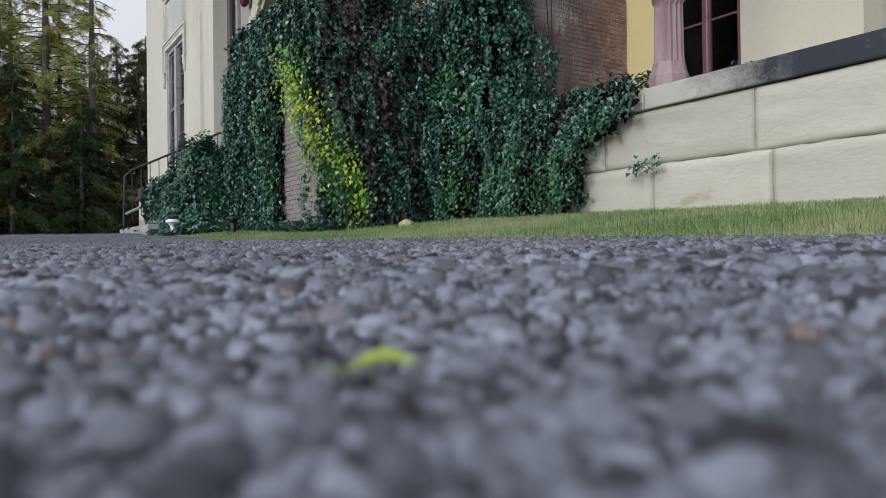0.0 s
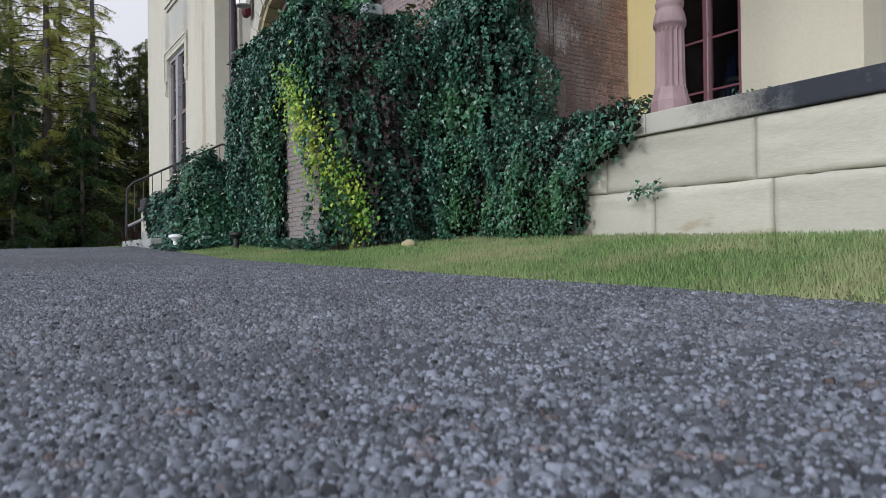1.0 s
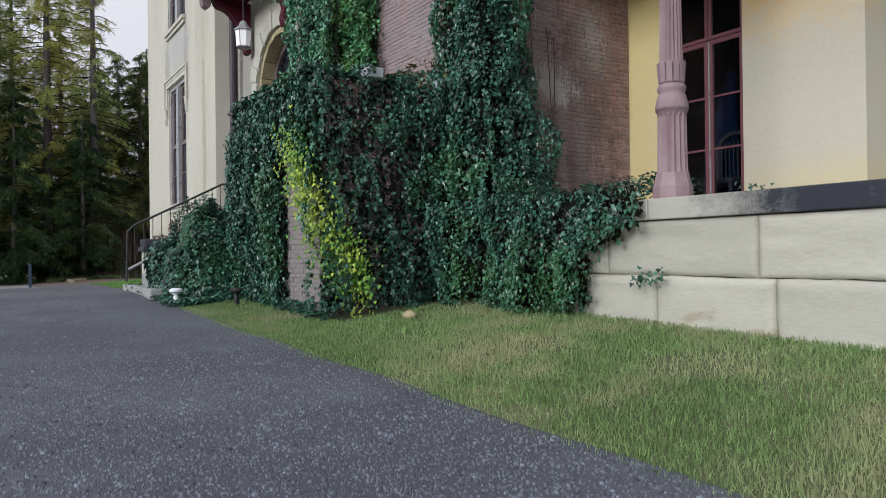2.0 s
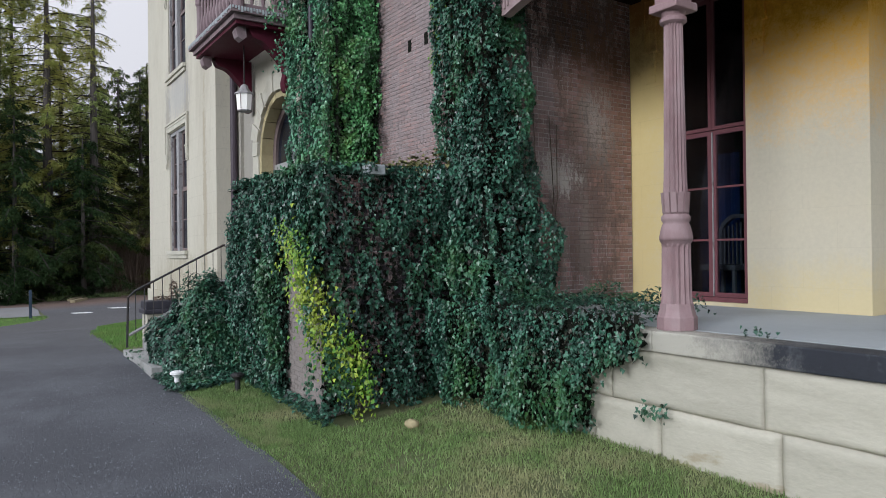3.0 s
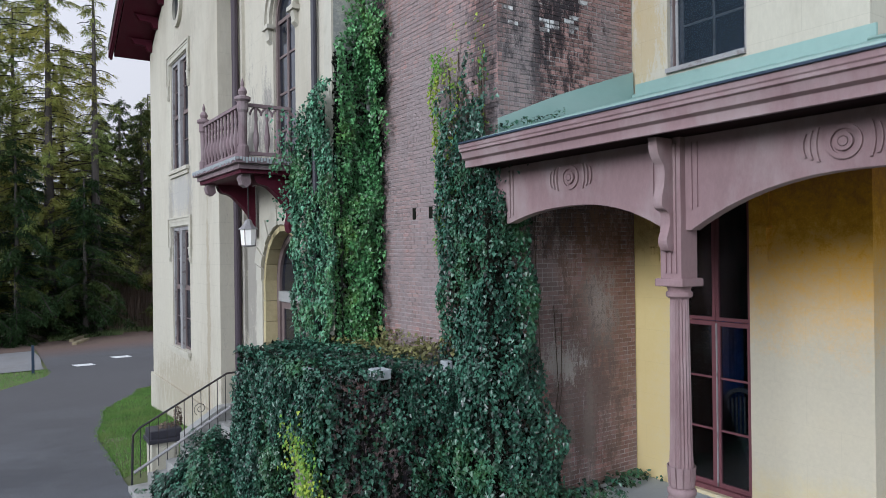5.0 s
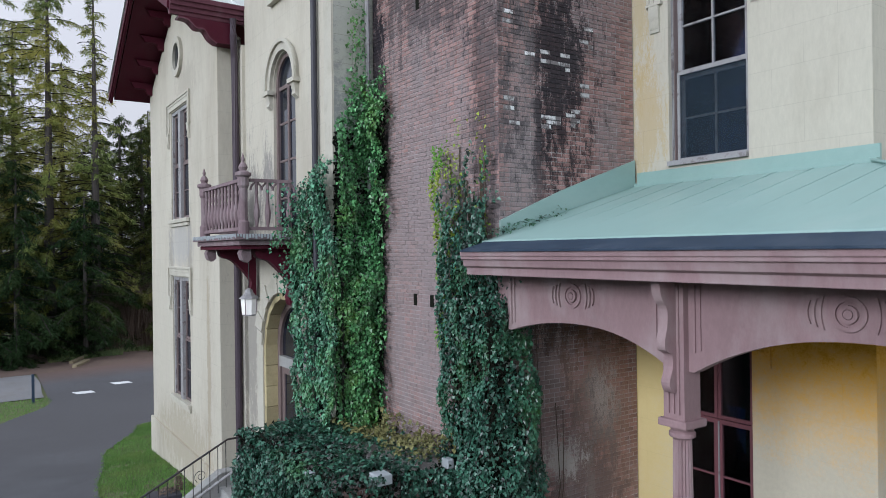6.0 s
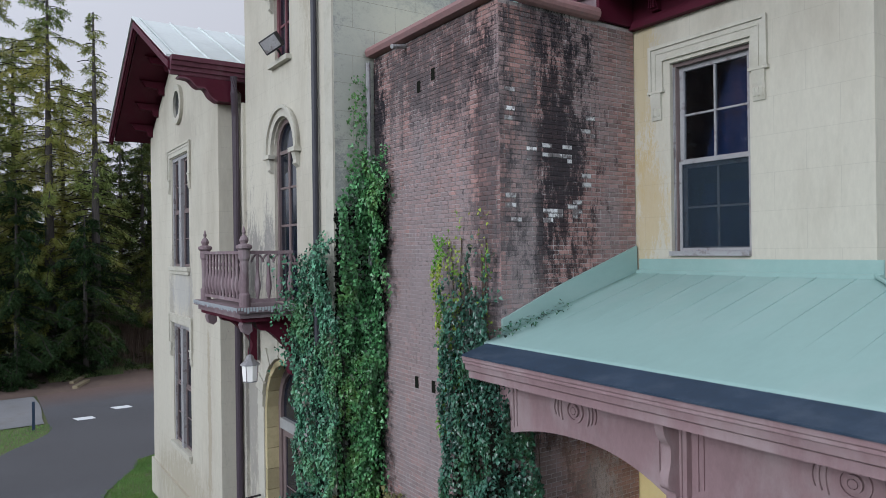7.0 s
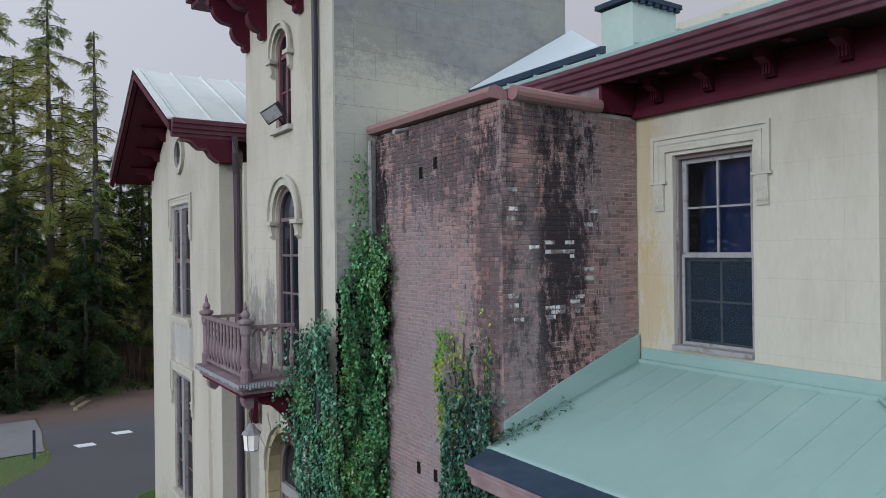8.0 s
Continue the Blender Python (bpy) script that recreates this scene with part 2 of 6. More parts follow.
PALE_ROOF = mat("pale_grey_metal_roofing", (0.62, 0.66, 0.64), 0.5, 0.1, 0.8, 8, 0.04, (0.40, 0.42, 0.40), 0.4, 1.2)
GUTTER_DARK = mat("dark_slate_blue_gutter", (0.030, 0.048, 0.078), 0.65, 0.3, 1.5, 12, 0.05, (0.07, 0.085, 0.11), 0.5, 3.0, spec=0.25)
COPING = mat("rose_clay_coping", (0.26, 0.145, 0.14), 0.75, 0.25, 2.0, 18, 0.15, (0.17, 0.14, 0.14), 0.7, 2.0)
SLAB = mat("grey_bluestone_slab", (0.36, 0.39, 0.41), 0.7, 0.12, 0.8, 20, 0.1, (0.26, 0.27, 0.27), 0.6, 0.7)
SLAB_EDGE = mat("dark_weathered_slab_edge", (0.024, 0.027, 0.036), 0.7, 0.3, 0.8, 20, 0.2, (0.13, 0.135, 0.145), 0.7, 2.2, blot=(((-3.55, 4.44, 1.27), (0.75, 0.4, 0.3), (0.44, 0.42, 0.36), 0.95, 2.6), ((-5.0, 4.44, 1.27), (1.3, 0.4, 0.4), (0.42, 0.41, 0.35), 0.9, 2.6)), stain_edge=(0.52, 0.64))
JOINT_DARK = mat("dark_open_joint", (0.07, 0.06, 0.045), 0.95, 0.3, 2, 20, 0.2)
# Maroon boards with the shade under eave and ceiling put into the colour.
SOFFIT_DARK = mat("shade_dark_maroon_boards", (0.016, 0.007, 0.007), 0.8, 0.3, 2, 14, 0.1, spec=0.1)
ASPHALT = mat("worn_asphalt", (0.096, 0.100, 0.114), 0.85, 0.6, 0.3, 38, 0.8, (0.062, 0.065, 0.076), 0.8, 0.33, stain_edge=(0.47, 0.58), blot=(((-27, 5, 0), (13, 12, 4), (0.082, 0.080, 0.084), 0.9, 3.0), ((-39.6, 6, 0), (3.6, 10, 4), (0.150, 0.100, 0.082), 0.9, 1.2), ((-0.1, 0.07, 0), (0.5, 0.5, 1), (0.026, 0.028, 0.038), 0.95, 3.0)))
CHIP = mat("stone_chippings", (0.118, 0.127, 0.150), 0.7, 0.7, 5, 60, 0.3, (0.19, 0.125, 0.105), 0.7, 14, island=0.85, stain_edge=(0.60, 0.66))
CHIP_WORN = mat("worn_stone_chippings", (0.112, 0.117, 0.132), 0.75, 0.5, 5, 60, 0.2, island=0.5)
LAWN = mat("lawn_soil", (0.10, 0.115, 0.05), 0.95, 0.3, 0.8, 14, 0.3, (0.17, 0.15, 0.08), 0.6, 0.7)
GRASS = mat("grass_blades", (0.225, 0.335, 0.120), 0.6, 0.3, 0.5, 8, 0, (0.48, 0.45, 0.26), 0.75, 1.1, island=0.45, stain_edge=(0.48, 0.63), thin=0.25)
GRASS_FRESH = mat("fresh_grass_blades", (0.165, 0.315, 0.075), 0.6, 0.3, 0.5, 8, 0, (0.30, 0.36, 0.12), 0.6, 1.1, island=0.4, thin=0.25)
WEED = mat("rough_verge_weeds", (0.115, 0.165, 0.06), 0.7, 0.4, 0.6, 6, 0, (0.24, 0.21, 0.10), 0.7, 0.8, island=0.5)
IVY = mat("ivy_leaf", (0.038, 0.106, 0.070), 0.33, 0.35, 0.9, 6, 0, (0.068, 0.175, 0.04), 0.7, 0.9, island=0.95, spec=0.55, thin=0.12)
# Near black, for shade painted into the ivy's gaps and the vent holes.
GAP_SHADE = mat("painted_gap_shade", (0.012, 0.013, 0.010), 0.95, 0.3, 3, 20, 0, spec=0.05)
IVY_YELLOW = mat("yellowing_leaf", (0.30, 0.38, 0.045), 0.5, 0.25, 1.0, 6, 0, (0.10, 0.27, 0.03), 0.9, 2.2, island=0.5, stain_edge=(0.46, 0.56), thin=0.25)
IVY_GREEN = mat("fresh_ivy_leaf", (0.080, 0.222, 0.082), 0.35, 0.35, 0.9, 6, 0, (0.16, 0.30, 0.05), 0.7, 1.4, island=0.9, spec=0.5, thin=0.12)
IVY_MID = mat("mid_green_ivy_leaf", (0.084, 0.218, 0.130), 0.35, 0.35, 0.9, 6, 0, (0.13, 0.28, 0.07), 0.7, 1.2, island=0.9, spec=0.5, thin=0.12)
IVY_DRY = mat("dry_olive_leaf", (0.17, 0.165, 0.06), 0.6, 0.2, 1.0, 6, 0, island=0.35)
TWIG = mat("vine_stem", (0.075, 0.055, 0.04), 0.9, 0.3, 2, 20, 0.2)
NEEDLE = mat("conifer_foliage", (0.185, 0.235, 0.068), 0.75, 0.35, 0.22, 3, 0, (0.40, 0.37, 0.09), 0.85, 0.16, island=0.6, spec=0.12, stain_edge=(0.45, 0.61), thin=0.35)
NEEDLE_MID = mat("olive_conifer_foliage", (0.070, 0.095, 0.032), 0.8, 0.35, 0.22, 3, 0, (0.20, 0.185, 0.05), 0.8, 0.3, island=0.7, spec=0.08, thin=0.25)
# Yew green, darker again: shade low in the wood is in the colour.
NEEDLE_DARK = mat("shaded_yew_foliage", (0.024, 0.046, 0.017), 0.8, 0.35, 0.22, 3, 0, (0.075, 0.095, 0.022), 0.7, 0.3, island=0.7, spec=0.08, thin=0.15)
BARK = mat("grey_brown_bark", (0.085, 0.075, 0.070), 0.95, 0.3, 1, 10, 0.6, stretch=(1, 1, 0.3), spec=0.15)
LIMB = mat("dark_limb_bark", (0.032, 0.028, 0.025), 0.95, 0.3, 1, 10, 0.3, spec=0.1)
SCRUB = mat("bare_brown_scrub", (0.15, 0.11, 0.085), 0.9, 0.3, 0.6, 6, 0, island=0.4)
IRON = mat("black_wrought_iron", (0.022, 0.022, 0.024), 0.5, 0.3, 3, 20, 0.1, (0.09, 0.05, 0.03), 0.4, 4)
SASH = mat("pale_grey_sash_paint", (0.30, 0.295, 0.30), 0.55, 0.2, 3, 20, 0.06, (0.14, 0.11, 0.11), 0.7, 7.0, stain_edge=(0.55, 0.62))
SASH_MAROON = mat("dull_maroon_sash_paint", (0.15, 0.055, 0.065), 0.6, 0.2, 3, 20, 0.06)
SASH_BROWN = mat("brown_sash_paint", (0.16, 0.12, 0.115), 0.6, 0.2, 3, 20, 0.06)
GLASS = glass_mat("dark_window_glass")
BLIND = mat("grey_blind", (0.16, 0.18, 0.20), 0.7, 0.15, 1.0, 6, 0.05)
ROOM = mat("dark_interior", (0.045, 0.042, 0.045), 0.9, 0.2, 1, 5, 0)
PIPE = mat("dark_downpipe_paint", (0.035, 0.034, 0.045), 0.5, 0.25, 2, 12, 0.05)
PIPE_MAUVE = mat("grey_purple_pipe_paint", (0.055, 0.040, 0.052), 0.5, 0.25, 2, 12, 0.05)
# Fabric of the french window's curtains; also a painted reflection behind the sash.
NAVY = mat("navy_curtain_and_pane_tint", (0.045, 0.105, 0.29), 0.8, 0.5, 2.0, 9, 0.1, stretch=(4, 1, 0.2))
TEAL_ROOF_FAR = mat("pale_blue_roof_metal", (0.55, 0.62, 0.66), 0.5, 0.1, 0.6, 8, 0.03)
WHITE = mat("white_paint", (0.75, 0.76, 0.76), 0.5, 0.1, 3, 20, 0.05)
PATH_GREY = mat("grey_gravel_path", (0.20, 0.20, 0.205), 0.9, 0.3, 0.6, 20, 0.3, (0.15, 0.14, 0.13), 0.6, 1.2)
OLD_TIMBER = mat("old_pale_timber", (0.24, 0.20, 0.125), 0.85, 0.35, 2.0, 14, 0.2, (0.13, 0.11, 0.07), 0.6, 2.5)
DIRT = mat("leaf_litter_soil", (0.135, 0.095, 0.078), 0.95, 0.3, 0.5, 12, 0.3, (0.20, 0.145, 0.10), 0.6, 1.5)
STEP = mat("grey_stone_step", (0.30, 0.30, 0.29), 0.85, 0.2, 1.2, 20, 0.2, (0.12, 0.12, 0.11), 0.6, 2)
CHAIR_WOOD = mat("pale_wicker", (0.30, 0.28, 0.26), 0.7, 0.2, 3, 20, 0.1)
LAMP_GLASS = bpy.data.materials.new("frosted_lamp_glass")
LAMP_GLASS.use_nodes = True
_b = LAMP_GLASS.node_tree.nodes["Principled BSDF"]
_b.inputs["Base Color"].default_value, _b.inputs["Roughness"].default_value = (0.8, 0.78, 0.74, 1), 0.4
_b.inputs["Emission Color"].default_value, _b.inputs["Emission Strength"].default_value = (1, 0.95, 0.88, 1), 0.12


def clear_pane(name, dim, gloss):
    """Thin window glass: dimmed view through, with a mirror gloss."""
    m = bpy.data.materials.new(name)
    m.use_nodes = True
    n, l = m.node_tree.nodes, m.node_tree.links
    n.clear()
    t, g, f, x, o = (n.new("ShaderNode" + k) for k in ("BsdfTransparent", "BsdfGlossy", "Fresnel", "MixShader", "OutputMaterial"))
    t.inputs["Color"].default_value = (*dim, 1)
    g.inputs["Roughness"].default_value, g.inputs["Color"].default_value = 0.04, (gloss, gloss, gloss, 1)
    f.inputs["IOR"].default_value = 1.7
    l.new(f.outputs[0], x.inputs[0]), l.new(t.outputs[0], x.inputs[1]), l.new(g.outputs[0], x.inputs[2]), l.new(x.outputs[0], o.inputs[0])
    return m


CLEAR = clear_pane("clear_window_glass", (0.62, 0.66, 0.72), 0.8)
SCREEN = bpy.data.materials.new("insect_screen")
SCREEN.use_nodes = True
_n, _l = SCREEN.node_tree.nodes, SCREEN.node_tree.links
_n.clear()
_t, _d, _x, _o = (_n.new("ShaderNode" + k) for k in ("BsdfTransparent", "BsdfDiffuse", "MixShader", "OutputMaterial"))
_d.inputs["Color"].default_value, _x.inputs[0].default_value = (0.036, 0.052, 0.072, 1), 0.4
_l.new(_t.outputs[0], _x.inputs[1]), _l.new(_d.outputs[0], _x.inputs[2]), _l.new(_x.outputs[0], _o.inputs[0])

# ---- building blocks ----


def root(name, at, label, category, group="", kind=""):
    ob = new(name)
    ob.location = at
    return tagged(ob, label, category, group, kind)


def attach(ob, parent):
    if parent is not None:
        ob.parent = parent
        base = parent if parent.parent is None else parent.parent
        if parent.parent is None:
            ob.matrix_parent_inverse = Matrix.Translation(-parent.location)
    return ob


def part(name, bm, material, parent=None, label="", smooth=False):
    me = bpy.data.meshes.new(name)
    bmesh.ops.recalc_face_normals(bm, faces=bm.faces)
    bm.to_mesh(me)
    bm.free()
    me.materials.append(material)
    if smooth:
        for p in me.polygons:
            p.use_smooth = True
    return tagged(attach(new(name, me), parent), label)


def raw(name, verts, faces, material, parent=None, label="", smooth=False):
    me = bpy.data.meshes.new(name)
    me.from_pydata(verts, [], faces)
    me.materials.append(material)
    if smooth:
        for p in me.polygons:
            p.use_smooth = True
    return tagged(attach(new(name, me), parent), label)


def box(bm, x0, x1, y0, y1, z0, z1, bevel=0.0):
    vs = [bm.verts.new((x, y, z)) for x in (x0, x1) for y in (y0, y1) for z in (z0, z1)]
    fs = [bm.faces.new([vs[i] for i in q]) for q in ((0, 1, 3, 2), (4, 6, 7, 5), (0, 4, 5, 1), (2, 3, 7, 6), (0, 2, 6, 4), (1, 5, 7, 3))]
    if bevel:
        es = list({e for f in fs for e in f.edges})
        bmesh.ops.bevel(bm, geom=es, offset=bevel, segments=2, affect="EDGES", profile=0.6)
    return bm


def boxes(*items, bevel=0.0):
    bm = bmesh.new()
    for it in items:
        box(bm, *it, bevel=bevel)
    return bm


def prism(bm, pts, lo, hi, axis="y"):
    """A polygon swept along an axis: pts are (x, z) for y, (y, z) for x, (x, y) for z."""
    def place(p, v):
        return {"y": (p[0], v, p[1]), "x": (v, p[0], p[1]), "z": (p[0], p[1], v)}[axis]
    a = [bm.verts.new(place(p, lo)) for p in pts]
    b = [bm.verts.new(place(p, hi)) for p in pts]
    n = len(pts)
    bm.faces.new(a), bm.faces.new(list(reversed(b)))
    for i in range(n):
        bm.faces.new((a[i], b[i], b[(i + 1) % n], a[(i + 1) % n]))
    return bm


def band(bm, outer, inner, y0, y1, closed=False):
    """A strip between two lines of (x, z) points, with depth along y."""
    rows = [[bm.verts.new((p[0], y, p[1])) for p in line] for line in (outer, inner) for y in (y0, y1)]
    o0, o1, i0, i1 = rows
    n = len(outer)
    for k in range(n if closed else n - 1):
        j = (k + 1) % n
        bm.faces.new((o0[k], o0[j], i0[j], i0[k])), bm.faces.new((o1[j], o1[k], i1[k], i1[j]))
        bm.faces.new((o0[j], o0[k], o1[k], o1[j])), bm.faces.new((i0[k], i0[j], i1[j], i1[k]))
    if not closed:
        for k in (0, n - 1):
            bm.faces.new((o0[k], i0[k], i1[k], o1[k]))
    return bm


def lathe(bm, profile, x, y, sides=20, flutes=0, depth=0.0):
    """profile: (radius, z, fluted 0 or 1)."""
    rings = []
    for r, z, fl in profile:
        ring = []
        for i in range(sides):
            a = 2 * math.pi * i / sides
            rr = r
            if flutes and fl:
                rr = r - depth * (0.5 - 0.5 * math.cos(a * flutes)) ** 0.7
            ring.append(bm.verts.new((x + rr * math.cos(a), y + rr * math.sin(a), z)))
        rings.append(ring)
    for p, q in zip(rings, rings[1:]):
        for i in range(sides):
            j = (i + 1) % sides
            bm.faces.new((p[i], p[j], q[j], q[i]))
    bm.faces.new(list(reversed(rings[0]))), bm.faces.new(rings[-1])
    return bm


def tube(bm, path, r, sides=8):
    pts = [Vector(p) for p in path]
    rings = []
    for i, p in enumerate(pts):
        d = (pts[min(i + 1, len(pts) - 1)] - pts[max(i - 1, 0)]).normalized()
        side = d.cross(Vector((0, 0, 1)))
        side = Vector((1, 0, 0)) if side.length < 0.05 else side.normalized()
        up = side.cross(d)
        rings.append([bm.verts.new(p + r * (math.cos(a) * side + math.sin(a) * up)) for a in (2 * math.pi * k / sides for k in range(sides))])
    for p, q in zip(rings, rings[1:]):
        for i in range(sides):
            j = (i + 1) % sides
            bm.faces.new((p[i], p[j], q[j], q[i]))
    bm.faces.new(rings[0]), bm.faces.new(rings[-1])
    return bm


def wall_y(x0, x1, z0, z1, y0, y1, openings=(), top=None):
    """A wall in the plane of x and z with openings (xa, xb, za, zb, rise): rise is the height of an arched head above zb."""
    xs = {x0, x1}
    for xa, xb, za, zb, rise in openings:
        xs |= {xa, xb}
        if rise:
            xs |= {(xa + xb) / 2 - (xb - xa) / 2 * math.cos(math.pi * k / 14) for k in range(15)}
    if top:
        xs |= {p for p in top[1] if x0 < p < x1}
    xs = sorted(xs)
    bm = bmesh.new()

    def head(o, x):
        xa, xb, za, zb, rise = o
        u = (x - (xa + xb) / 2) / ((xb - xa) / 2)
        return zb + rise * math.sqrt(max(0, 1 - u * u)) if rise else zb
    for a, b in zip(xs, xs[1:]):
        if b - a < 1e-5:
            continue
        mid = (a + b) / 2
        cuts = sorted((o for o in openings if o[0] < mid < o[1]), key=lambda o: o[2])
        ta, tb = (top[0](a), top[0](b)) if top else (z1, z1)
        la = lb = z0
        spans = []
        for o in cuts:
            spans.append((la, lb, o[2], o[2]))
            la, lb = head(o, a), head(o, b)
        spans.append((la, lb, ta, tb))
        for pa, pb, qa, qb in spans:
            if max(qa - pa, qb - pb) > 1e-4:
                prism(bm, [(a, pa), (b, pb), (b, qb), (a, qa)], y0, y1)
    bmesh.ops.remove_doubles(bm, verts=bm.verts, dist=1e-5)
    return bm


def arch_pts(xa, xb, z0, zs, rise, n=16):
    c, r = (xa + xb) / 2, (xb - xa) / 2
    return [(xa, z0)] + [(c - r * math.cos(math.pi * k / n), zs + rise * math.sin(math.pi * k / n)) for k in range(n + 1)] + [(xb, z0)]


def shrink(pts, d):
    """An arch line moved inwards by d at its sides and head."""
    cx = (pts[0][0] + pts[-1][0]) / 2
    half = (pts[-1][0] - pts[0][0]) / 2
    top = max(p[1] for p in pts)
    spring = pts[1][1]
    k = (half - d) / half
    return [(cx + (p[0] - cx) * k, p[1] if i in (0, len(pts) - 1) else spring + (p[1] - spring) * ((top - spring - d) / max(top - spring, 1e-6) if top > spring + d else 1)) for i, p in enumerate(pts)]



def rounded(pts, n=4):
    """A smooth line through the points of a carved outline."""
    out = []
    last = len(pts) - 1
    for i in range(last):
        p0, p1, p2, p3 = (Vector(pts[min(max(i + k, 0), last)]) for k in (-1, 0, 1, 2))
        for k in range(n):
            t = k / n
            q = 0.5 * (2 * p1 + (p2 - p0) * t + (2 * p0 - 5 * p1 + 4 * p2 - p3) * t * t + (3 * p1 - p0 - 3 * p2 + p3) * t ** 3)
            out.append((q.x, q.y))
    return out + [tuple(pts[-1])]


# ---- ground ----


def smooth(a, b, v):
    u = min(1.0, max(0.0, (v - a) / (b - a)))
    return u * u * (3 - 2 * u)


def lie(x, y):
    """Height of the ground: it climbs towards the house and falls away beyond the stairs."""
    u = -x
    along = 0.032 + 0.02 * min(max(u, -20), 7) + 0.05 * min(max(u - 7, 0), 4) - 0.78 * smooth(14, 30, u) - 0.1 * smooth(30, 60, u)
    across = 0.021 * min(max(y, -2.5), 2.15) + 0.103 * min(max(y - 2.15, 0), 3.3)
    return along + across * (1 - 0.6 * smooth(12, 22, u)) + 0.010 * noise.noise((x * 0.35, y * 0.35, 0))


def sheet(name, xs, lo, hi, rows, material, lift, label, category):
    verts, faces = [], []
    for x in xs:
        a, b = lo(x), hi(x)
        for k in range(rows + 1):
            y = a + (b - a) * k / rows
            verts.append((x, y, lie(x, y) + lift))
    n = rows + 1
    for i in range(len(xs) - 1):
        for k in range(rows):
            faces.append((i * n + k, i * n + k + 1, (i + 1) * n + k + 1, (i + 1) * n + k))
    ob = raw(name, verts, faces, material, None, label, True)
    return tagged(ob, "", category, "", "structure")


def steps_of(a, b, d):
    n = max(1, round(abs(b - a) / d))
    return [a + (b - a) * k / n for k in range(n + 1)]


ground_xs = steps_of(-700, -80, 40) + steps_of(-78, -30, 3) + steps_of(-29, 6, 0.7) + steps_of(8, 300, 24)
gy = sorted(set(steps_of(-400, -30, 37) + steps_of(-28, -6, 2.2) + steps_of(-5.5, 8, 0.5) + steps_of(9, 30, 3) + steps_of(35, 500, 31)))
gv = [(x, y, lie(x, y) - 0.03) for x in ground_xs for y in gy]
gn = len(gy)
gf = [(i * gn + k, i * gn + k + 1, (i + 1) * gn + k + 1, (i + 1) * gn + k) for i in range(len(ground_xs) - 1) for k in range(gn - 1)]
tagged(raw("ground", gv, gf, LAWN, None, "patchy green and straw coloured lawn soil sloping to the house", True), "", "ground", "", "structure")


def edge_hi(x):
    u = -x
    wave = 0.05 * noise.noise((x * 0.9, 3.0, 0))
    return 2.13 - 0.17 * smooth(8, 11, u) + 0.55 * smooth(15.8, 19.6, u) + 1.5 * smooth(19.3, 23.6, u) + 9 * smooth(23.4, 26, u) + wave


def edge_lo(x):
    u = -x
    return -9.0 + 9.3 * smooth(19, 28, u) + 1.9 * smooth(27.3, 31.2, u)


sheet("road", steps_of(5, -39, 0.35), edge_lo, edge_hi, 44, ASPHALT, 0.0, "worn grey asphalt driveway running past the house", "driveway")
sheet("ground_far", steps_of(-39, -47, 0.8), lambda x: -14.0, lambda x: 14.0, 36, DIRT, 0.004, "brown leaf litter at the edge of the drive", "ground")
sheet("pavement", steps_of(-32.3, -38.9, 0.65), lambda x: -14.0, lambda x: 2.12 + 0.06 * math.sin(x), 12, PATH_GREY, 0.01, "pale grey path leaving the drive", "path")


def road_mark(x, y):
    bm = bmesh.new()
    pts = [(x - 0.26, y - 0.42), (x + 0.26, y - 0.28), (x + 0.30, y + 0.40), (x - 0.22, y + 0.29)]
    prism(bm, pts, lie(x, y) + 0.004, lie(x, y) + 0.016, "z")
    ob = part("road_marking", bm, WHITE)
    tagged(ob, "worn white painted dash on dark asphalt", "road marking", "white dashes on the drive", "structure")


road_mark(-32.1, 3.5), road_mark(-33.1, 5.06)

# ---- house: the wing with the window, its cornice and roof ----
house = root("house", (-4.5, 8, 1.3), "cream stucco house wing with a dark maroon bracketed cornice", "house")
WY = 6.9
WX = (-3.19, -6.04)
win = (-5.49, -4.45, 6.32, 8.64)
door = (-5.47, -4.45, 1.40, 4.95)
part("wall", wall_y(WX[1], WX[0], 5.12, 9.5, WY, WY + 0.38, [(*win, 0)]), STUCCO, house)
part("wall", wall_y(WX[1], WX[0], 0.2, 5.12, WY, WY + 0.38, [(*door, 0)]), OCHRE, house, "ochre yellow stucco bleached pale near the floor, rust and painted shade at the top")
part("interior_floor", boxes((-6.0, -3.58, WY + 0.383, 11.5, 1.2, 1.38)), STEP, house)
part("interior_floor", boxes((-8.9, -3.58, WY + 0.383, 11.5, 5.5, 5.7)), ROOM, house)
part("wall", boxes((-9.0, -3.2, 11.6, 11.98, 0.2, 12.0)), STUCCO, house)
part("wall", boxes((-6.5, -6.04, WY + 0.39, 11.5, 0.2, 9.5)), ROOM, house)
part("wall", boxes((WX[0] - 0.38, WX[0], WY + 0.38, 11.6, 0.2, 9.5)), STUCCO, house)
part("wall", boxes((-3.19, 9.0, 11.6, 11.98, 0.2, 9.5)), STUCCO, house)
part("wall", boxes((-8.6, WX[1] - 0.01, WY + 0.05, WY + 0.38, 5.0, 9.5)), STUCCO, house)
part("frieze", boxes((WX[1] + 0.01, -3.0, WY - 0.04, WY - 0.004, 9.272, 9.56)), MAROON, house)
part("bed_moulding", prism(bmesh.new(), [(WY - 0.004, 9.16), (WY - 0.10, 9.16), (WY - 0.10, 9.235), (WY - 0.075, 9.24), (WY - 0.07, 9.27), (WY - 0.004, 9.27)], WX[1] + 0.01, -3.0, "x"), MAROON, house)
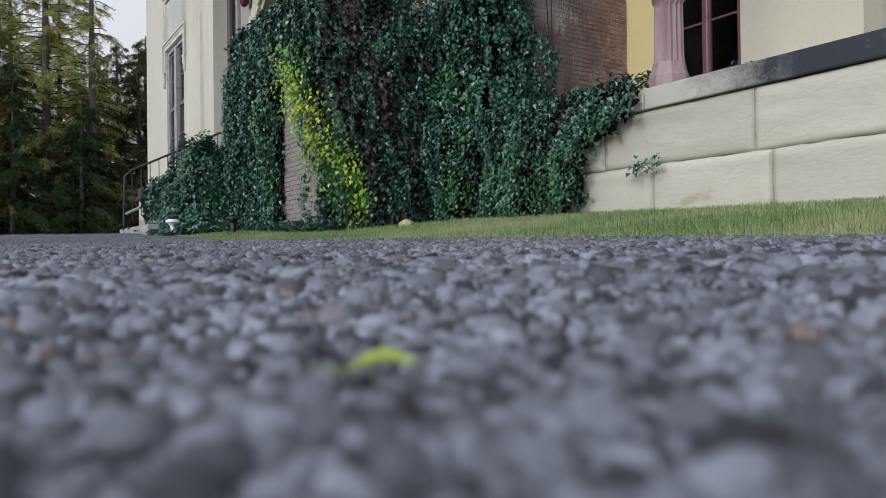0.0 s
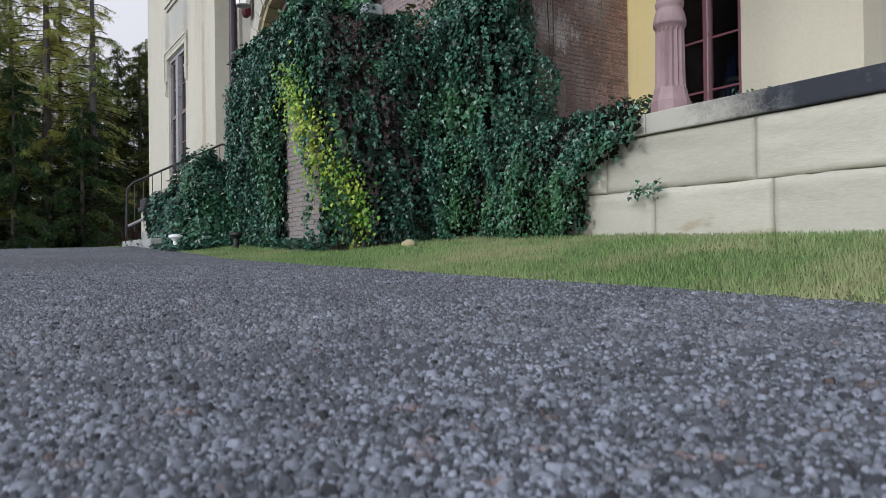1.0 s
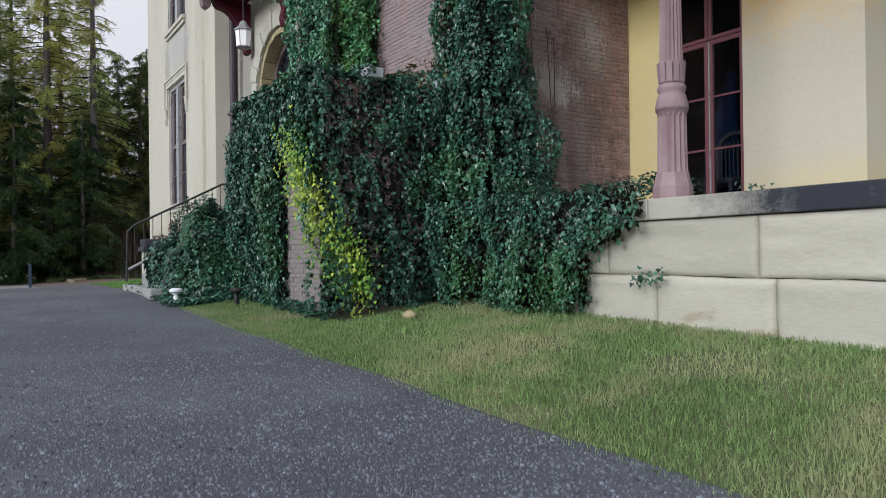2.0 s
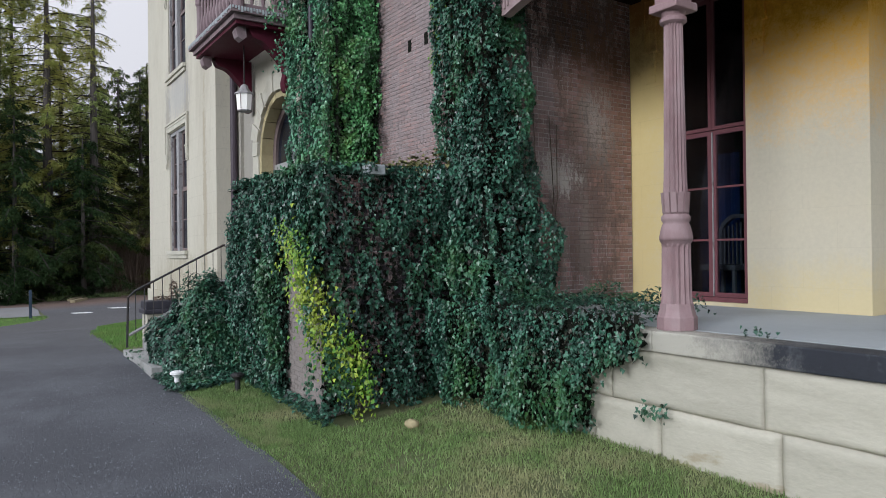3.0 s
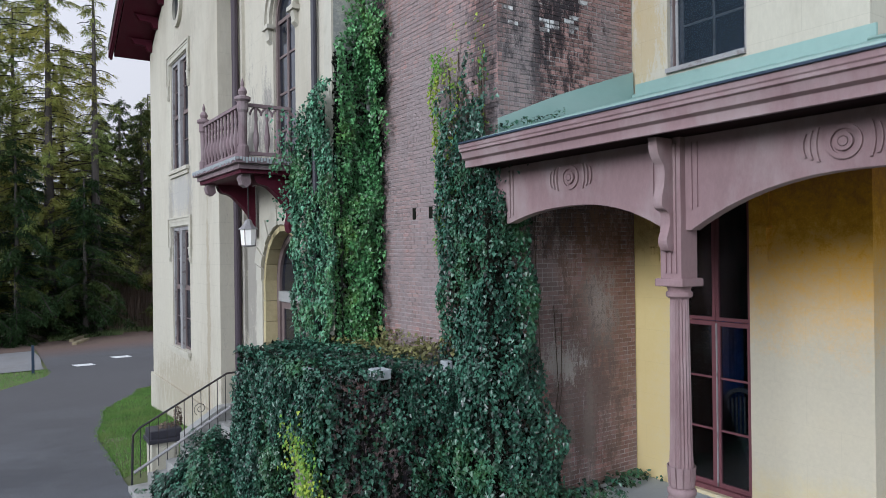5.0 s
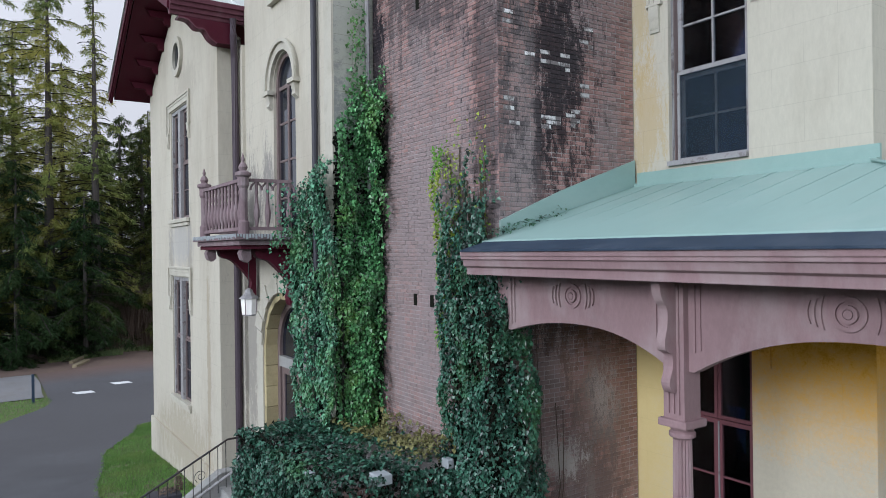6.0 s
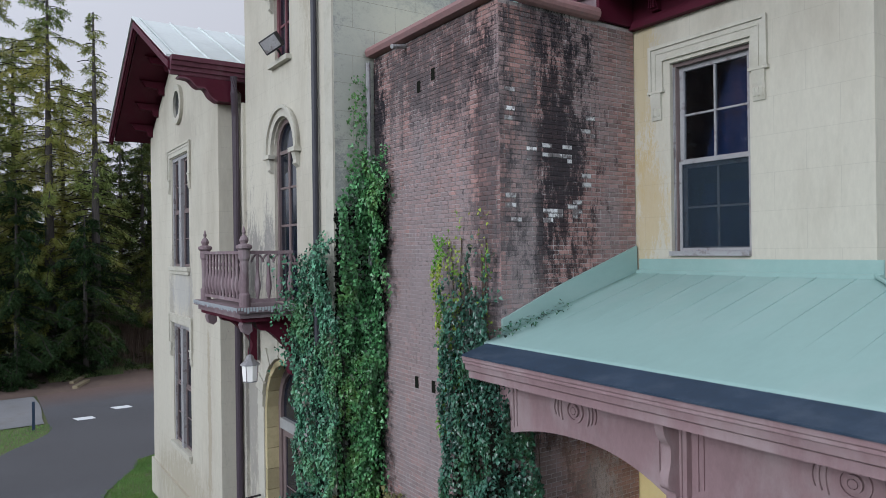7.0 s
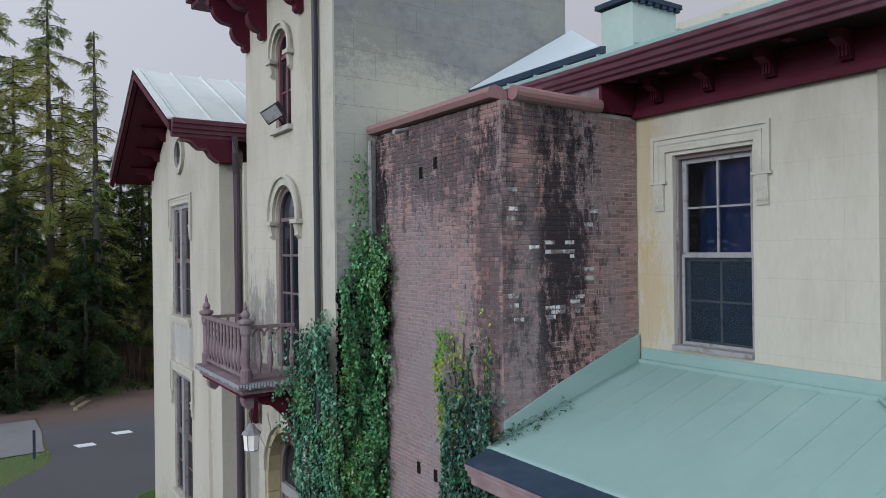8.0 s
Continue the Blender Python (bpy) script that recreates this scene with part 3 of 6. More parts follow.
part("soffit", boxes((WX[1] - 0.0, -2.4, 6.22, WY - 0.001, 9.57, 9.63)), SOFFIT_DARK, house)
part("return_board", boxes((-8.6, -6.045, 6.27, 6.31, 9.2, 9.56)), FADED, house, "faded lilac board closing the end of the eave")
part("soffit_end", boxes((-6.035, -5.99, 6.24, 6.84, 9.2, 9.565)), MAROON, house)
eave_profile = [(6.24, 9.52), (6.20, 9.52), (6.185, 9.56), (6.14, 9.575), (6.13, 9.61), (6.09, 9.63), (6.075, 9.68), (6.04, 9.70), (6.03, 9.75), (6.24, 9.75)]
part("eave_moulding", prism(bmesh.new(), eave_profile, -8.9, -2.3, "x"), MAROON_WORN, house)
for bx in (-5.62, -4.92, -4.18, -3.42):
    bm = bmesh.new()
    prism(bm, [(WY - 0.042, 9.29), (WY - 0.10, 9.30), (WY - 0.13, 9.36), (WY - 0.16, 9.42), (WY - 0.30, 9.47), (WY - 0.31, 9.565), (WY - 0.042, 9.565)], bx - 0.055, bx + 0.055, "x")
    for k in (-0.034, 0, 0.034):
        box(bm, bx + k - 0.010, bx + k + 0.010, WY - 0.168, WY - 0.10, 9.32, 9.43)
    part("cornice_bracket", bm, MAROON, house)
for bx in (-5.75, -5.27, -4.55, -3.8):
    part("soffit_block", boxes((bx - 0.05, bx + 0.05, 6.42, 6.56, 9.53, 9.568)), MAROON, house)
# roof plane with seams
roof_low = part("roof", prism(bmesh.new(), [(6.05, 9.752), (6.05, 9.80), (11.8, 10.5), (11.8, 10.4)], -8.9, -2.3, "x"), TEAL, house, "pale green low sloped metal roof")
for k in range(12):
    sx = -8.7 + k * 0.56
    part("seam", prism(bmesh.new(), [(6.06, 9.795), (6.06, 9.83), (11.8, 10.53), (11.8, 10.495)], sx, sx + 0.025, "x"), TEAL, roof_low)
hip = bmesh.new()
prism(hip, [(-8.9, 6.40), (-6.2, 6.40), (-8.9, 8.6)], 0, 0.05, "z")
for v in hip.verts:
    v.co.z += 10.02 + (v.co.y - 6.4) * 0.58
part("roof", hip, TEAL_ROOF_FAR, house, "pale blue hipped roof slope against the tower")
part("gutter", prism(bmesh.new(), [(6.38, 9.95), (6.36, 10.03), (6.44, 10.04), (6.44, 9.95)], -8.9, -6.1, "x"), GUTTER_DARK, house)


def chimney(parent):
    c = part("chimney", boxes((-8.58, -7.88, 9.0, 10.1, 10.0, 11.62)), PALE_GREEN, parent, "chimney clad in pale green metal")
    bm = boxes((-8.66, -7.80, 8.92, 10.18, 11.66, 11.74))
    for k in range(7):
        box(bm, -7.87, -7.81, 8.95 + k * 0.18, 9.05 + k * 0.18, 11.60, 11.66)
    part("chimney_cap", bm, GUTTER_DARK, c)


chimney(house)


def panes(parent, cells, y, material=GLASS):
    for xa, xb, za, zb in cells:
        part("pane", boxes((xa, xb, y, y + 0.006, za, zb)), material, parent)


def bars(bm, xa, xb, za, zb, y0, y1, w, cols, rows):
    """A sash: its rim and glazing bars; gives back the pane cells."""
    for it in ((xa, xa + w, za, zb), (xb - w, xb, za, zb), (xa + w, xb - w, za, za + w), (xa + w, xb - w, zb - w, zb)):
        box(bm, it[0], it[1], y0, y1, it[2], it[3])
    ix, jx, iz, jz = xa + w, xb - w, za + w, zb - w
    t = 0.022
    cells = []
    for c in range(cols):
        for r in range(rows):
            a, b = ix + (jx - ix) * c / cols, ix + (jx - ix) * (c + 1) / cols
            d, e = iz + (jz - iz) * r / rows, iz + (jz - iz) * (r + 1) / rows
            cells.append((a + (t / 2 if c else 0), b - (t / 2 if c < cols - 1 else 0), d + (t / 2 if r else 0), e - (t / 2 if r < rows - 1 else 0)))
    for c in range(1, cols):
        x = ix + (jx - ix) * c / cols
        box(bm, x - t / 2, x + t / 2, y0 + 0.008, y1 - 0.004, iz, jz)
    for r in range(1, rows):
        z = iz + (jz - iz) * r / rows
        for c in range(cols):
            a, b = ix + (jx - ix) * c / cols, ix + (jx - ix) * (c + 1) / cols
            box(bm, a + (t / 2 if c else 0), b - (t / 2 if c < cols - 1 else 0), y0 + 0.009, y1 - 0.005, z - t / 2, z + t / 2)
    return cells


def hood(parent, xa, xb, z_leg, z_top, y, w=0.19, drop=0.36, stone_mat=TRIM_STONE):
    """A stone moulding round a window's head, with short legs on carved consoles."""
    def frame_line(d):
        return [(xa + d, z_leg), (xa + d, z_top - d), (xb - d, z_top - d), (xb - d, z_leg)]
    h = part("window_hood", band(bmesh.new(), frame_line(0), frame_line(w), y - 0.030, y - 0.003), stone_mat, parent)
    part("outer_moulding", band(bmesh.new(), frame_line(-0.006), frame_line(0.036), y - 0.050, y - 0.031), stone_mat, h)
    part("inner_bead", band(bmesh.new(), frame_line(0.085), frame_line(0.10), y - 0.040, y - 0.031), stone_mat, h)
    for cx in (xa + w / 2, xb - w / 2):
        cb = bmesh.new()
        box(cb, cx - w / 2 - 0.02, cx + w / 2 + 0.02, y - 0.05, y - 0.003, z_leg - 0.035, z_leg - 0.003)
        prism(cb, [(y - 0.003, z_leg - 0.037)] + rounded([(y - 0.045, z_leg - 0.037), (y - 0.042, z_leg - 0.16), (y - 0.03, z_leg - 0.22), (y - 0.036, z_leg - 0.27), (y - 0.018, z_leg - drop)]) + [(y - 0.003, z_leg - drop)], cx - w * 0.38, cx + w * 0.38, "x")
        for k in (-0.045, 0.0, 0.045):
            prism(cb, [(y - 0.02, z_leg - 0.2), (y - 0.045, z_leg - 0.23), (y - 0.038, z_leg - 0.31), (y - 0.02, z_leg - 0.33)], cx + k - 0.010, cx + k + 0.010, "x")
        part("console", cb, stone_mat, h)


def sash_window(parent):
    xa, xb, za, zb = win
    bm = bmesh.new()
    y = WY + 0.10
    for it in ((xa + 0.001, xa + 0.045, za + 0.001, zb - 0.001), (xb - 0.045, xb - 0.001, za + 0.001, zb - 0.001), (xa + 0.045, xb - 0.045, zb - 0.05, zb - 0.001)):
        box(bm, it[0], it[1], y - 0.04, y + 0.16, it[2], it[3])
    w = part("window", bm, SASH_BROWN, parent, "tall double hung window with pale grey sashes")
    f = bmesh.new()
    up = bars(f, xa + 0.05, xb - 0.05, 7.42, zb - 0.052, y + 0.02, y + 0.06, 0.055, 2, 2)
    part("upper_sash", f, SASH, w)
    panes(w, up, y + 0.045, CLEAR)
    f = bmesh.new()
    low = bars(f, xa + 0.05, xb - 0.05, za + 0.06, 7.42, y + 0.065, y + 0.10, 0.05, 2, 2)
    part("lower_sash", f, SASH, w)
    panes(w, low, y + 0.085, CLEAR)
    f = bmesh.new()
    scr = bars(f, xa + 0.048, xb - 0.048, za + 0.06, 7.45, y - 0.005, y + 0.018, 0.035, 1, 1)
    part("storm_frame", f, SASH, w)
    panes(w, scr, y + 0.008, SCREEN)
    part("window_sill", boxes((xa + 0.001, xb - 0.001, WY - 0.05, y + 0.16, za + 0.002, za + 0.058)), SASH, w)
    part("blind", boxes((xa + 0.06, xb - 0.06, y + 0.13, y + 0.14, 7.18, 7.42)), BLIND, w, "pale grey roller blind")
    # added sheet: the sky's blue reflection in the panes, given as colour
    part("curtain", boxes((xa - 0.1, xb + 0.1, WY + 0.29, WY + 0.30, za - 0.1, zb + 0.1)), NAVY, w, "navy sheet giving the panes the sky's blue reflection")
    bm = bmesh.new()
    for xx in (xa + 0.012, xa + 0.03, xb - 0.03, xb - 0.012):
        box(bm, xx - 0.004, xx + 0.004, y - 0.055, y - 0.041, za + 0.05, zb - 0.05)
    part("casing_bead", bm, SASH, w)
    hood(w, -5.77, -4.235, 8.34, 8.875, WY)


sash_window(house)


def french_window(parent):
    xa, xb, za, zb = door
    y = WY + 0.12
    bm = boxes((xa + 0.001, xa + 0.06, y - 0.05, y + 0.12, za, zb), (xb - 0.06, xb - 0.001, y - 0.05, y + 0.12, za, zb), (xa + 0.06, xb - 0.06, y - 0.05, y + 0.12, zb - 0.06, zb),
               (xa + 0.06, xb - 0.06, y - 0.05, y + 0.12, za, za + 0.05))
    d = part("french_window", bm, SASH_MAROON, parent, "tall maroon framed french window")
    mid = (xa + xb) / 2
    for a, b in ((xa + 0.062, mid - 0.003), (mid + 0.003, xb - 0.062)):
        f = bmesh.new()
        low = bars(f, a, b, za + 0.052, 3.36, y, y + 0.045, 0.05, 1, 3)
        leaf = part("leaf", f, SASH_MAROON, d)
        panes(leaf, low, y + 0.02, CLEAR)
        f = bmesh.new()
        up = bars(f, a, b, 3.37, zb - 0.062, y, y + 0.045, 0.04, 1, 1)
        light = part("transom_light", f, SASH_MAROON, d)
        panes(light, up, y + 0.02, CLEAR)
    part("meeting_strip", boxes((mid + 0.012, mid + 0.024, y - 0.02, y - 0.001, za + 0.06, 3.34)), SASH, d)
    for ca, cb in ((-6.02, -5.36), (-5.30, -4.3)):
        n_ = 60
        fold = [(ca + (cb - ca) * q / n_, 8.15 + 0.04 * math.sin(q * 0.95 + ca) + 0.025 * math.sin(q * 0.41)) for q in range(n_ + 1)]
        bm = bmesh.new()
        for (px0, py0), (px1, py1) in zip(fold, fold[1:]):
            prism(bm, [(px0, py0), (px1, py1), (px1, py1 + 0.012), (px0, py0 + 0.012)], 1.40, 3.25, "z")
        bmesh.ops.remove_doubles(bm, verts=bm.verts, dist=1e-5)
        part("curtain", bm, NAVY, d, "dark blue hanging curtain in soft folds")
    hood(d, -5.80, -4.20, 4.45, 5.095, WY, 0.19, 0.40, OCHRE)


french_window(house)

# ---- brick shaft beside the house ----
BX0, BX1, BY0, BY1, BZ0, BZ1 = -8.90, -6.02, 4.70, 6.9, 0.25, 9.18
shaft = root("brick_tower", (-7.4, 5.8, 0.3), "tall square shaft of weathered, black stained red brick", "brick tower")
shaft_body = part("wall", boxes((BX0, BX1 - 0.008, BY0 + 0.008, BY1 - 0.012, BZ0, BZ1)), MORTAR, shaft)
bm = bmesh.new()
lip = [(BY0 - 0.10, 9.20), (BY0 - 0.13, 9.26), (BY0 - 0.10, 9.32), (BY0 - 0.03, 9.345), (BY0 + 0.06, 9.33), (BY0 + 0.14, 9.28), (BY0 + 0.14, 9.19)]
prism(bm, lip, BX0 - 0.02, BX1 - 0.05, "x")
part("coping", bm, COPING, shaft, "rose coloured half round coping")
bm = bmesh.new()
tube(bm, [(BX1 + 0.02, 4.86, 9.27), (BX1 + 0.02, 5.5, 9.255), (BX1 + 0.02, 6.2, 9.25)], 0.085, 12)
part("coping", bm, COPING, shaft)
part("drain_pipe", tube(bmesh.new(), [(-8.87, 4.60, 9.1), (-8.87, 4.60, 7.5), (-8.87, 4.60, 3.0)], 0.035, 8), SASH, shaft, "pale grey vertical pipe")
part("overflow_spout", tube(bmesh.new(), [(-8.0, 4.71, 9.14), (-7.92, 4.45, 9.08)], 0.03, 8), SASH, shaft)
# flat near black patches give the holes' shade as colour; nothing is cut
for hx, hz in ((-7.81, 4.72), (-7.41, 4.72), (-7.67, 8.55), (-7.33, 8.64)):
    part("vent_hole", boxes((hx - 0.04, hx + 0.04, BY0 - 0.0035, BY0 + 0.05, hz - 0.09, hz + 0.06)), GAP_SHADE, shaft)

# ---- stair tower with the arched door ----
tower = root("stair_tower", (-10.8, 6, 0.4), "square cream stucco stair tower with a deep bracketed cornice", "tower")
TY, TX0, TX1 = 4.1, -12.8, -8.95
a_door = (-11.92, -10.0, 0.3, 3.72, 0.96)
a_win = (-11.33, -10.36, 5.62, 8.10, 0.50)
t_win = (-11.25, -10.58, 9.56, 10.78, 0.36)
part("wall", wall_y(TX0, TX1, 0.2, 12.9, TY, TY + 0.5, [a_door, a_win, t_win]), STUCCO, tower)
part("wall", boxes((TX1 - 0.4, TX1 - 0.002, TY + 0.5, 8.5, 0.2, 12.9)), STUCCO_GREY, tower, "grey weathered side wall with pale patches")
part("wall", boxes((TX1 - 0.3, TX1 + 0.001, TY + 0.003, TY + 0.499, 0.3, 12.9)), STUCCO_GREY, tower)
part("wall", boxes((TX0, TX0 + 0.4, TY + 0.5, 8.5, 0.2, 12.9)), STUCCO, tower)
part("wall", boxes((TX0 + 0.4, TX1 - 0.4, 8.1, 8.5, 0.2, 12.9)), STUCCO, tower)
part("corner_strip", boxes((TX1 - 0.26, TX1 - 0.004, TY - 0.025, TY - 0.001, 0.4, 12.4)), TRIM_STONE, tower)
part("cornice", boxes((-13.55, -8.2, 3.32, TY - 0.003, 12.12, 12.24), (-13.55, TX0 - 0.003, TY, 8.6, 12.12, 12.24), (-13.63, -8.1, 3.24, 3.6, 12.24, 12.42), (-13.63, -13.3, 3.6, 8.6, 12.24, 12.42)), MAROON, tower)


def scroll_bracket(parent, x, side):
    """A large double curved bracket; side 'y' juts forward, 'x' juts to the west."""
    pts = [(0.74 * p_, 12.115 - (12.115 - z_) * 0.80) for p_, z_ in ((0, 10.98), (0.09, 10.96), (0.16, 11.02), (0.16, 11.10), (0.26, 11.12), (0.38, 11.22), (0.44, 11.38), (0.42, 11.50), (0.54, 11.52), (0.70, 11.56), (0.84, 11.68), (0.9, 11.84), (0.98, 11.88), (1.0, 12.115), (0, 12.115))]
    pts = rounded(pts[:-1], 3) + pts[-1:]
    bm = bmesh.new()
    if side == "y":
        prism(bm, [(TY - 0.003 - p, z) for p, z in pts], x - 0.09, x + 0.09, "x")
    else:
        prism(bm, [(TX0 - 0.003 - p, z) for p, z in pts], x - 0.09, x + 0.09, "y")
    part("cornice_bracket", bm, MAROON, parent)


for bx in (-12.62, -11.72, -10.1, -9.2):
    scroll_bracket(tower, bx, "y")
for by in (4.35, 5.6):
    scroll_bracket(tower, by, "x")


def arch_window(parent, o, label, y, reveal, material, rows, hood_w):
    xa, xb, za, zs, rise = o
    outer = arch_pts(xa + 0.002, xb - 0.002, za, zs, rise - 0.002)
    bm = band(bmesh.new(), outer, shrink(outer, 0.07), y + reveal, y + reveal + 0.1)
    w = part("arched_window", bm, material, parent, label)
    mid = (xa + xb) / 2
    part("glazing_bar", boxes((xa + 0.07, xb - 0.07, y + reveal + 0.02, y + reveal + 0.07, zs - 0.06, zs)), material, w)
    part("glazing_bar", boxes((mid - 0.03, mid + 0.03, y + reveal + 0.02, y + reveal + 0.07, za, zs - 0.06)), material, w)
    for k in range(1, rows):
        z = za + (zs - za) * k / rows
        part("glazing_bar", boxes((xa + 0.07, mid - 0.03, y + reveal + 0.03, y + reveal + 0.06, z - 0.018, z + 0.018)), material, w)
        part("glazing_bar", boxes((mid + 0.03, xb - 0.07, y + reveal + 0.03, y + reveal + 0.06, z - 0.018, z + 0.018)), material, w)
    for k in range(rows):
        za2, zb2 = za + (zs - za) * k / rows + 0.02, za + (zs - za) * (k + 1) / rows - 0.02
        panes(w, [(xa + 0.07, mid - 0.03, za2, zb2 if k < rows - 1 else zs - 0.06), (mid + 0.03, xb - 0.07, za2, zb2 if k < rows - 1 else zs - 0.06)], y + reveal + 0.045)
    inner = shrink(arch_pts(xa, xb, zs, zs, rise), 0.07)
    part("fanlight", prism(bmesh.new(), inner[1:-1], y + reveal + 0.04, y + reveal + 0.047), GLASS, w)
    # stone hood round the head
    h0 = arch_pts(xa - hood_w, xb + hood_w, zs - 0.05, zs, rise + hood_w)
    h1 = arch_pts(xa - 0.02, xb + 0.02, zs - 0.05, zs, rise + 0.02)
    hb = band(bmesh.new(), h0, h1, y - 0.06, y - 0.003)
    h2 = arch_pts(xa - hood_w - 0.03, xb + hood_w + 0.03, zs - 0.05, zs, rise + hood_w + 0.03)
    h3 = arch_pts(xa - hood_w + 0.03, xb + hood_w - 0.03, zs - 0.05, zs, rise + hood_w - 0.03)
    band(hb, h2, h3, y - 0.10, y - 0.061)
    h = part("window_hood", hb, TRIM_STONE, w)
    for cx in (xa - hood_w / 2, xb + hood_w / 2):
        cb = boxes((cx - hood_w / 2 - 0.05, cx + hood_w / 2 + 0.05, y - 0.12, y - 0.003, zs - 0.12, zs - 0.053))
        prism(cb, [(y - 0.003, zs - 0.122), (y - 0.09, zs - 0.122), (y - 0.06, zs - 0.25), (y - 0.07, zs - 0.30), (y - 0.003, zs - 0.36)], cx - hood_w * 0.4, cx + hood_w * 0.4, "x")
        part("console", cb, TRIM_STONE, h)
    return w


arch_window(tower, a_win, "tall arched french window opening on the balcony", TY, 0.05, SASH_BROWN, 4, 0.17)
w3 = arch_window(tower, t_win, "small arched window high on the tower", TY, 0.05, SASH_MAROON, 2, 0.12)
part("window_sill", boxes((-11.36, -10.5, TY - 0.09, TY + 0.12, 9.48, 9.558)), TRIM_STONE, w3)


def entrance(parent):
    xa, xb, za, zs, rise = a_door
    # stone surround of separate arch blocks
    c, r = (xa + xb) / 2, (xb - xa) / 2
    for k in range(9):
        a0, a1 = math.pi * k / 9 + 0.008, math.pi * (k + 1) / 9 - 0.008
        pts = [(c - q * math.cos(a), zs + q * math.sin(a) * rise / r) for q, a in ((r - 0.10, a0), (r - 0.004, a0), (r - 0.004, a1), (r - 0.10, a1))]
        part("reveal_stone", prism(bmesh.new(), pts, TY - 0.005, TY + 0.195), REVEAL, parent)
    ring = part("door_surround", band(bmesh.new(), arch_pts(xa - 0.30, xb + 0.30, 0.4, zs, rise + 0.30), arch_pts(xa - 0.004, xb + 0.004, 0.4, zs, rise + 0.004), TY - 0.03, TY - 0.003), TRIM_STONE, parent, "pale stone arched door surround")
    for k in range(13):
        a0, a1 = math.pi * k / 13 + 0.012, math.pi * (k + 1) / 13 - 0.012
        deep = 0.34 if k % 2 else 0.26
        pts = [(c - q * math.cos(a), zs + q * math.sin(a) * rise / r) for q, a in ((r + 0.004, a0), (r + deep, a0), (r + deep, a1), (r + 0.004, a1))]
        part("arch_stone", prism(bmesh.new(), pts, TY - 0.055 - 0.012 * (k % 2), TY - 0.032), TRIM_STONE, ring)
    for k in range(9):
        z0 = 0.5 + k * 0.36
        part("jamb_stone", boxes((xa + 0.001, xa + 0.10, TY - 0.01, TY + 0.46, z0, z0 + 0.35)), REVEAL, ring)
    y = TY + 0.20
    outer = arch_pts(xa + 0.102, xb - 0.002, 1.4, zs, rise - 0.10)
    d = part("door_frame", band(bmesh.new(), outer, shrink(outer, 0.12), y, y + 0.12), SASH_BROWN, parent, "weathered brown double door under an arched fanlight")
    mid = c
    for a, b in ((xa + 0.23, mid - 0.004), (mid + 0.004, xb - 0.13)):
        f = bmesh.new()
        cells = bars(f, a, b, 1.42, 3.36, y + 0.03, y + 0.08, 0.11, 1, 2)
        leaf = part("leaf", f, SASH_BROWN, d)
        panes(leaf, cells, y + 0.05)
    part("transom", boxes((xa + 0.2, xb - 0.12, y - 0.01, y + 0.1, 3.37, 3.55)), STEP, d)
    inner = shrink(arch_pts(xa + 0.102, xb - 0.002, 3.56, zs, rise - 0.10), 0.12)
    part("fanlight", prism(bmesh.new(), inner, y + 0.05, y + 0.056), GLASS, d)


entrance(tower)
part("downpipe", tube(bmesh.new(), [(-9.46, TY - 0.07, 12.1), (-9.46, TY - 0.07, 8), (-9.46, TY - 0.07, 3.0)], 0.045, 10), PIPE, tower, "thin dark vertical downpipe")

# ---- gabled pavilion ----
pav = root("pavilion", (-16.2, 5, 0.3), "cream stucco gabled pavilion with deep maroon eaves", "house wing")
PY, PX0, PX1 = 3.7, -19.3, -13.2
APEX, SPRING = (-16.2, 11.46), 9.62
slope = 0.58


def gable_z(x):
    return APEX[1] + 0.0 - abs(x - APEX[0]) * abs(slope) - 0.28


pw = (-17.02, -15.42, 6.12, 8.60)
plw = (-17.02, -15.42, 2.10, 4.82)
part("wall", wall_y(PX0, PX1, -0.4, 10, PY, PY + 0.45, [(*pw, 0), (*plw, 0), (-16.52, -15.88, 9.735, 9.7351, 0.33), (-17.6, -16.9, 0.35, 0.95, 0)], (gable_z, [APEX[0]])), STUCCO, pav)
part("wall", boxes((PX1 - 0.45, PX1 - 0.002, PY + 0.45, 8.5, -0.4, 9.2)), STUCCO, pav)
part("wall", boxes((PX0, PX0 + 0.45, PY + 0.45, 8.5, -0.4, 9.2)), STUCCO, pav)
part("wall", boxes((PX1 - 0.05, TX0, TY - 0.06, TY + 0.3, -0.2, 9.2)), STUCCO, pav)
part("plinth", boxes((PX0 - 0.05, PX1 + 0.02, PY - 0.06, PY - 0.002, -0.5, 1.15)), STUCCO, pav)
# the lower half of the round window is cut by its own frame
ro = bmesh.new()
cx, cz = -16.2, 9.735
circle = [(cx + 0.42 * math.cos(2 * math.pi * k / 28), cz + 0.44 * math.sin(2 * math.pi * k / 28)) for k in range(28)]
circle2 = [(cx + 0.28 * math.cos(2 * math.pi * k / 28), cz + 0.30 * math.sin(2 * math.pi * k / 28)) for k in range(28)]
rw = part("round_window", band(ro, circle, circle2, PY - 0.07, PY - 0.003, True), TRIM_STONE, pav, "round window in a stone ring")
part("pane", prism(bmesh.new(), circle2, PY - 0.012, PY - 0.004), GLASS, rw)


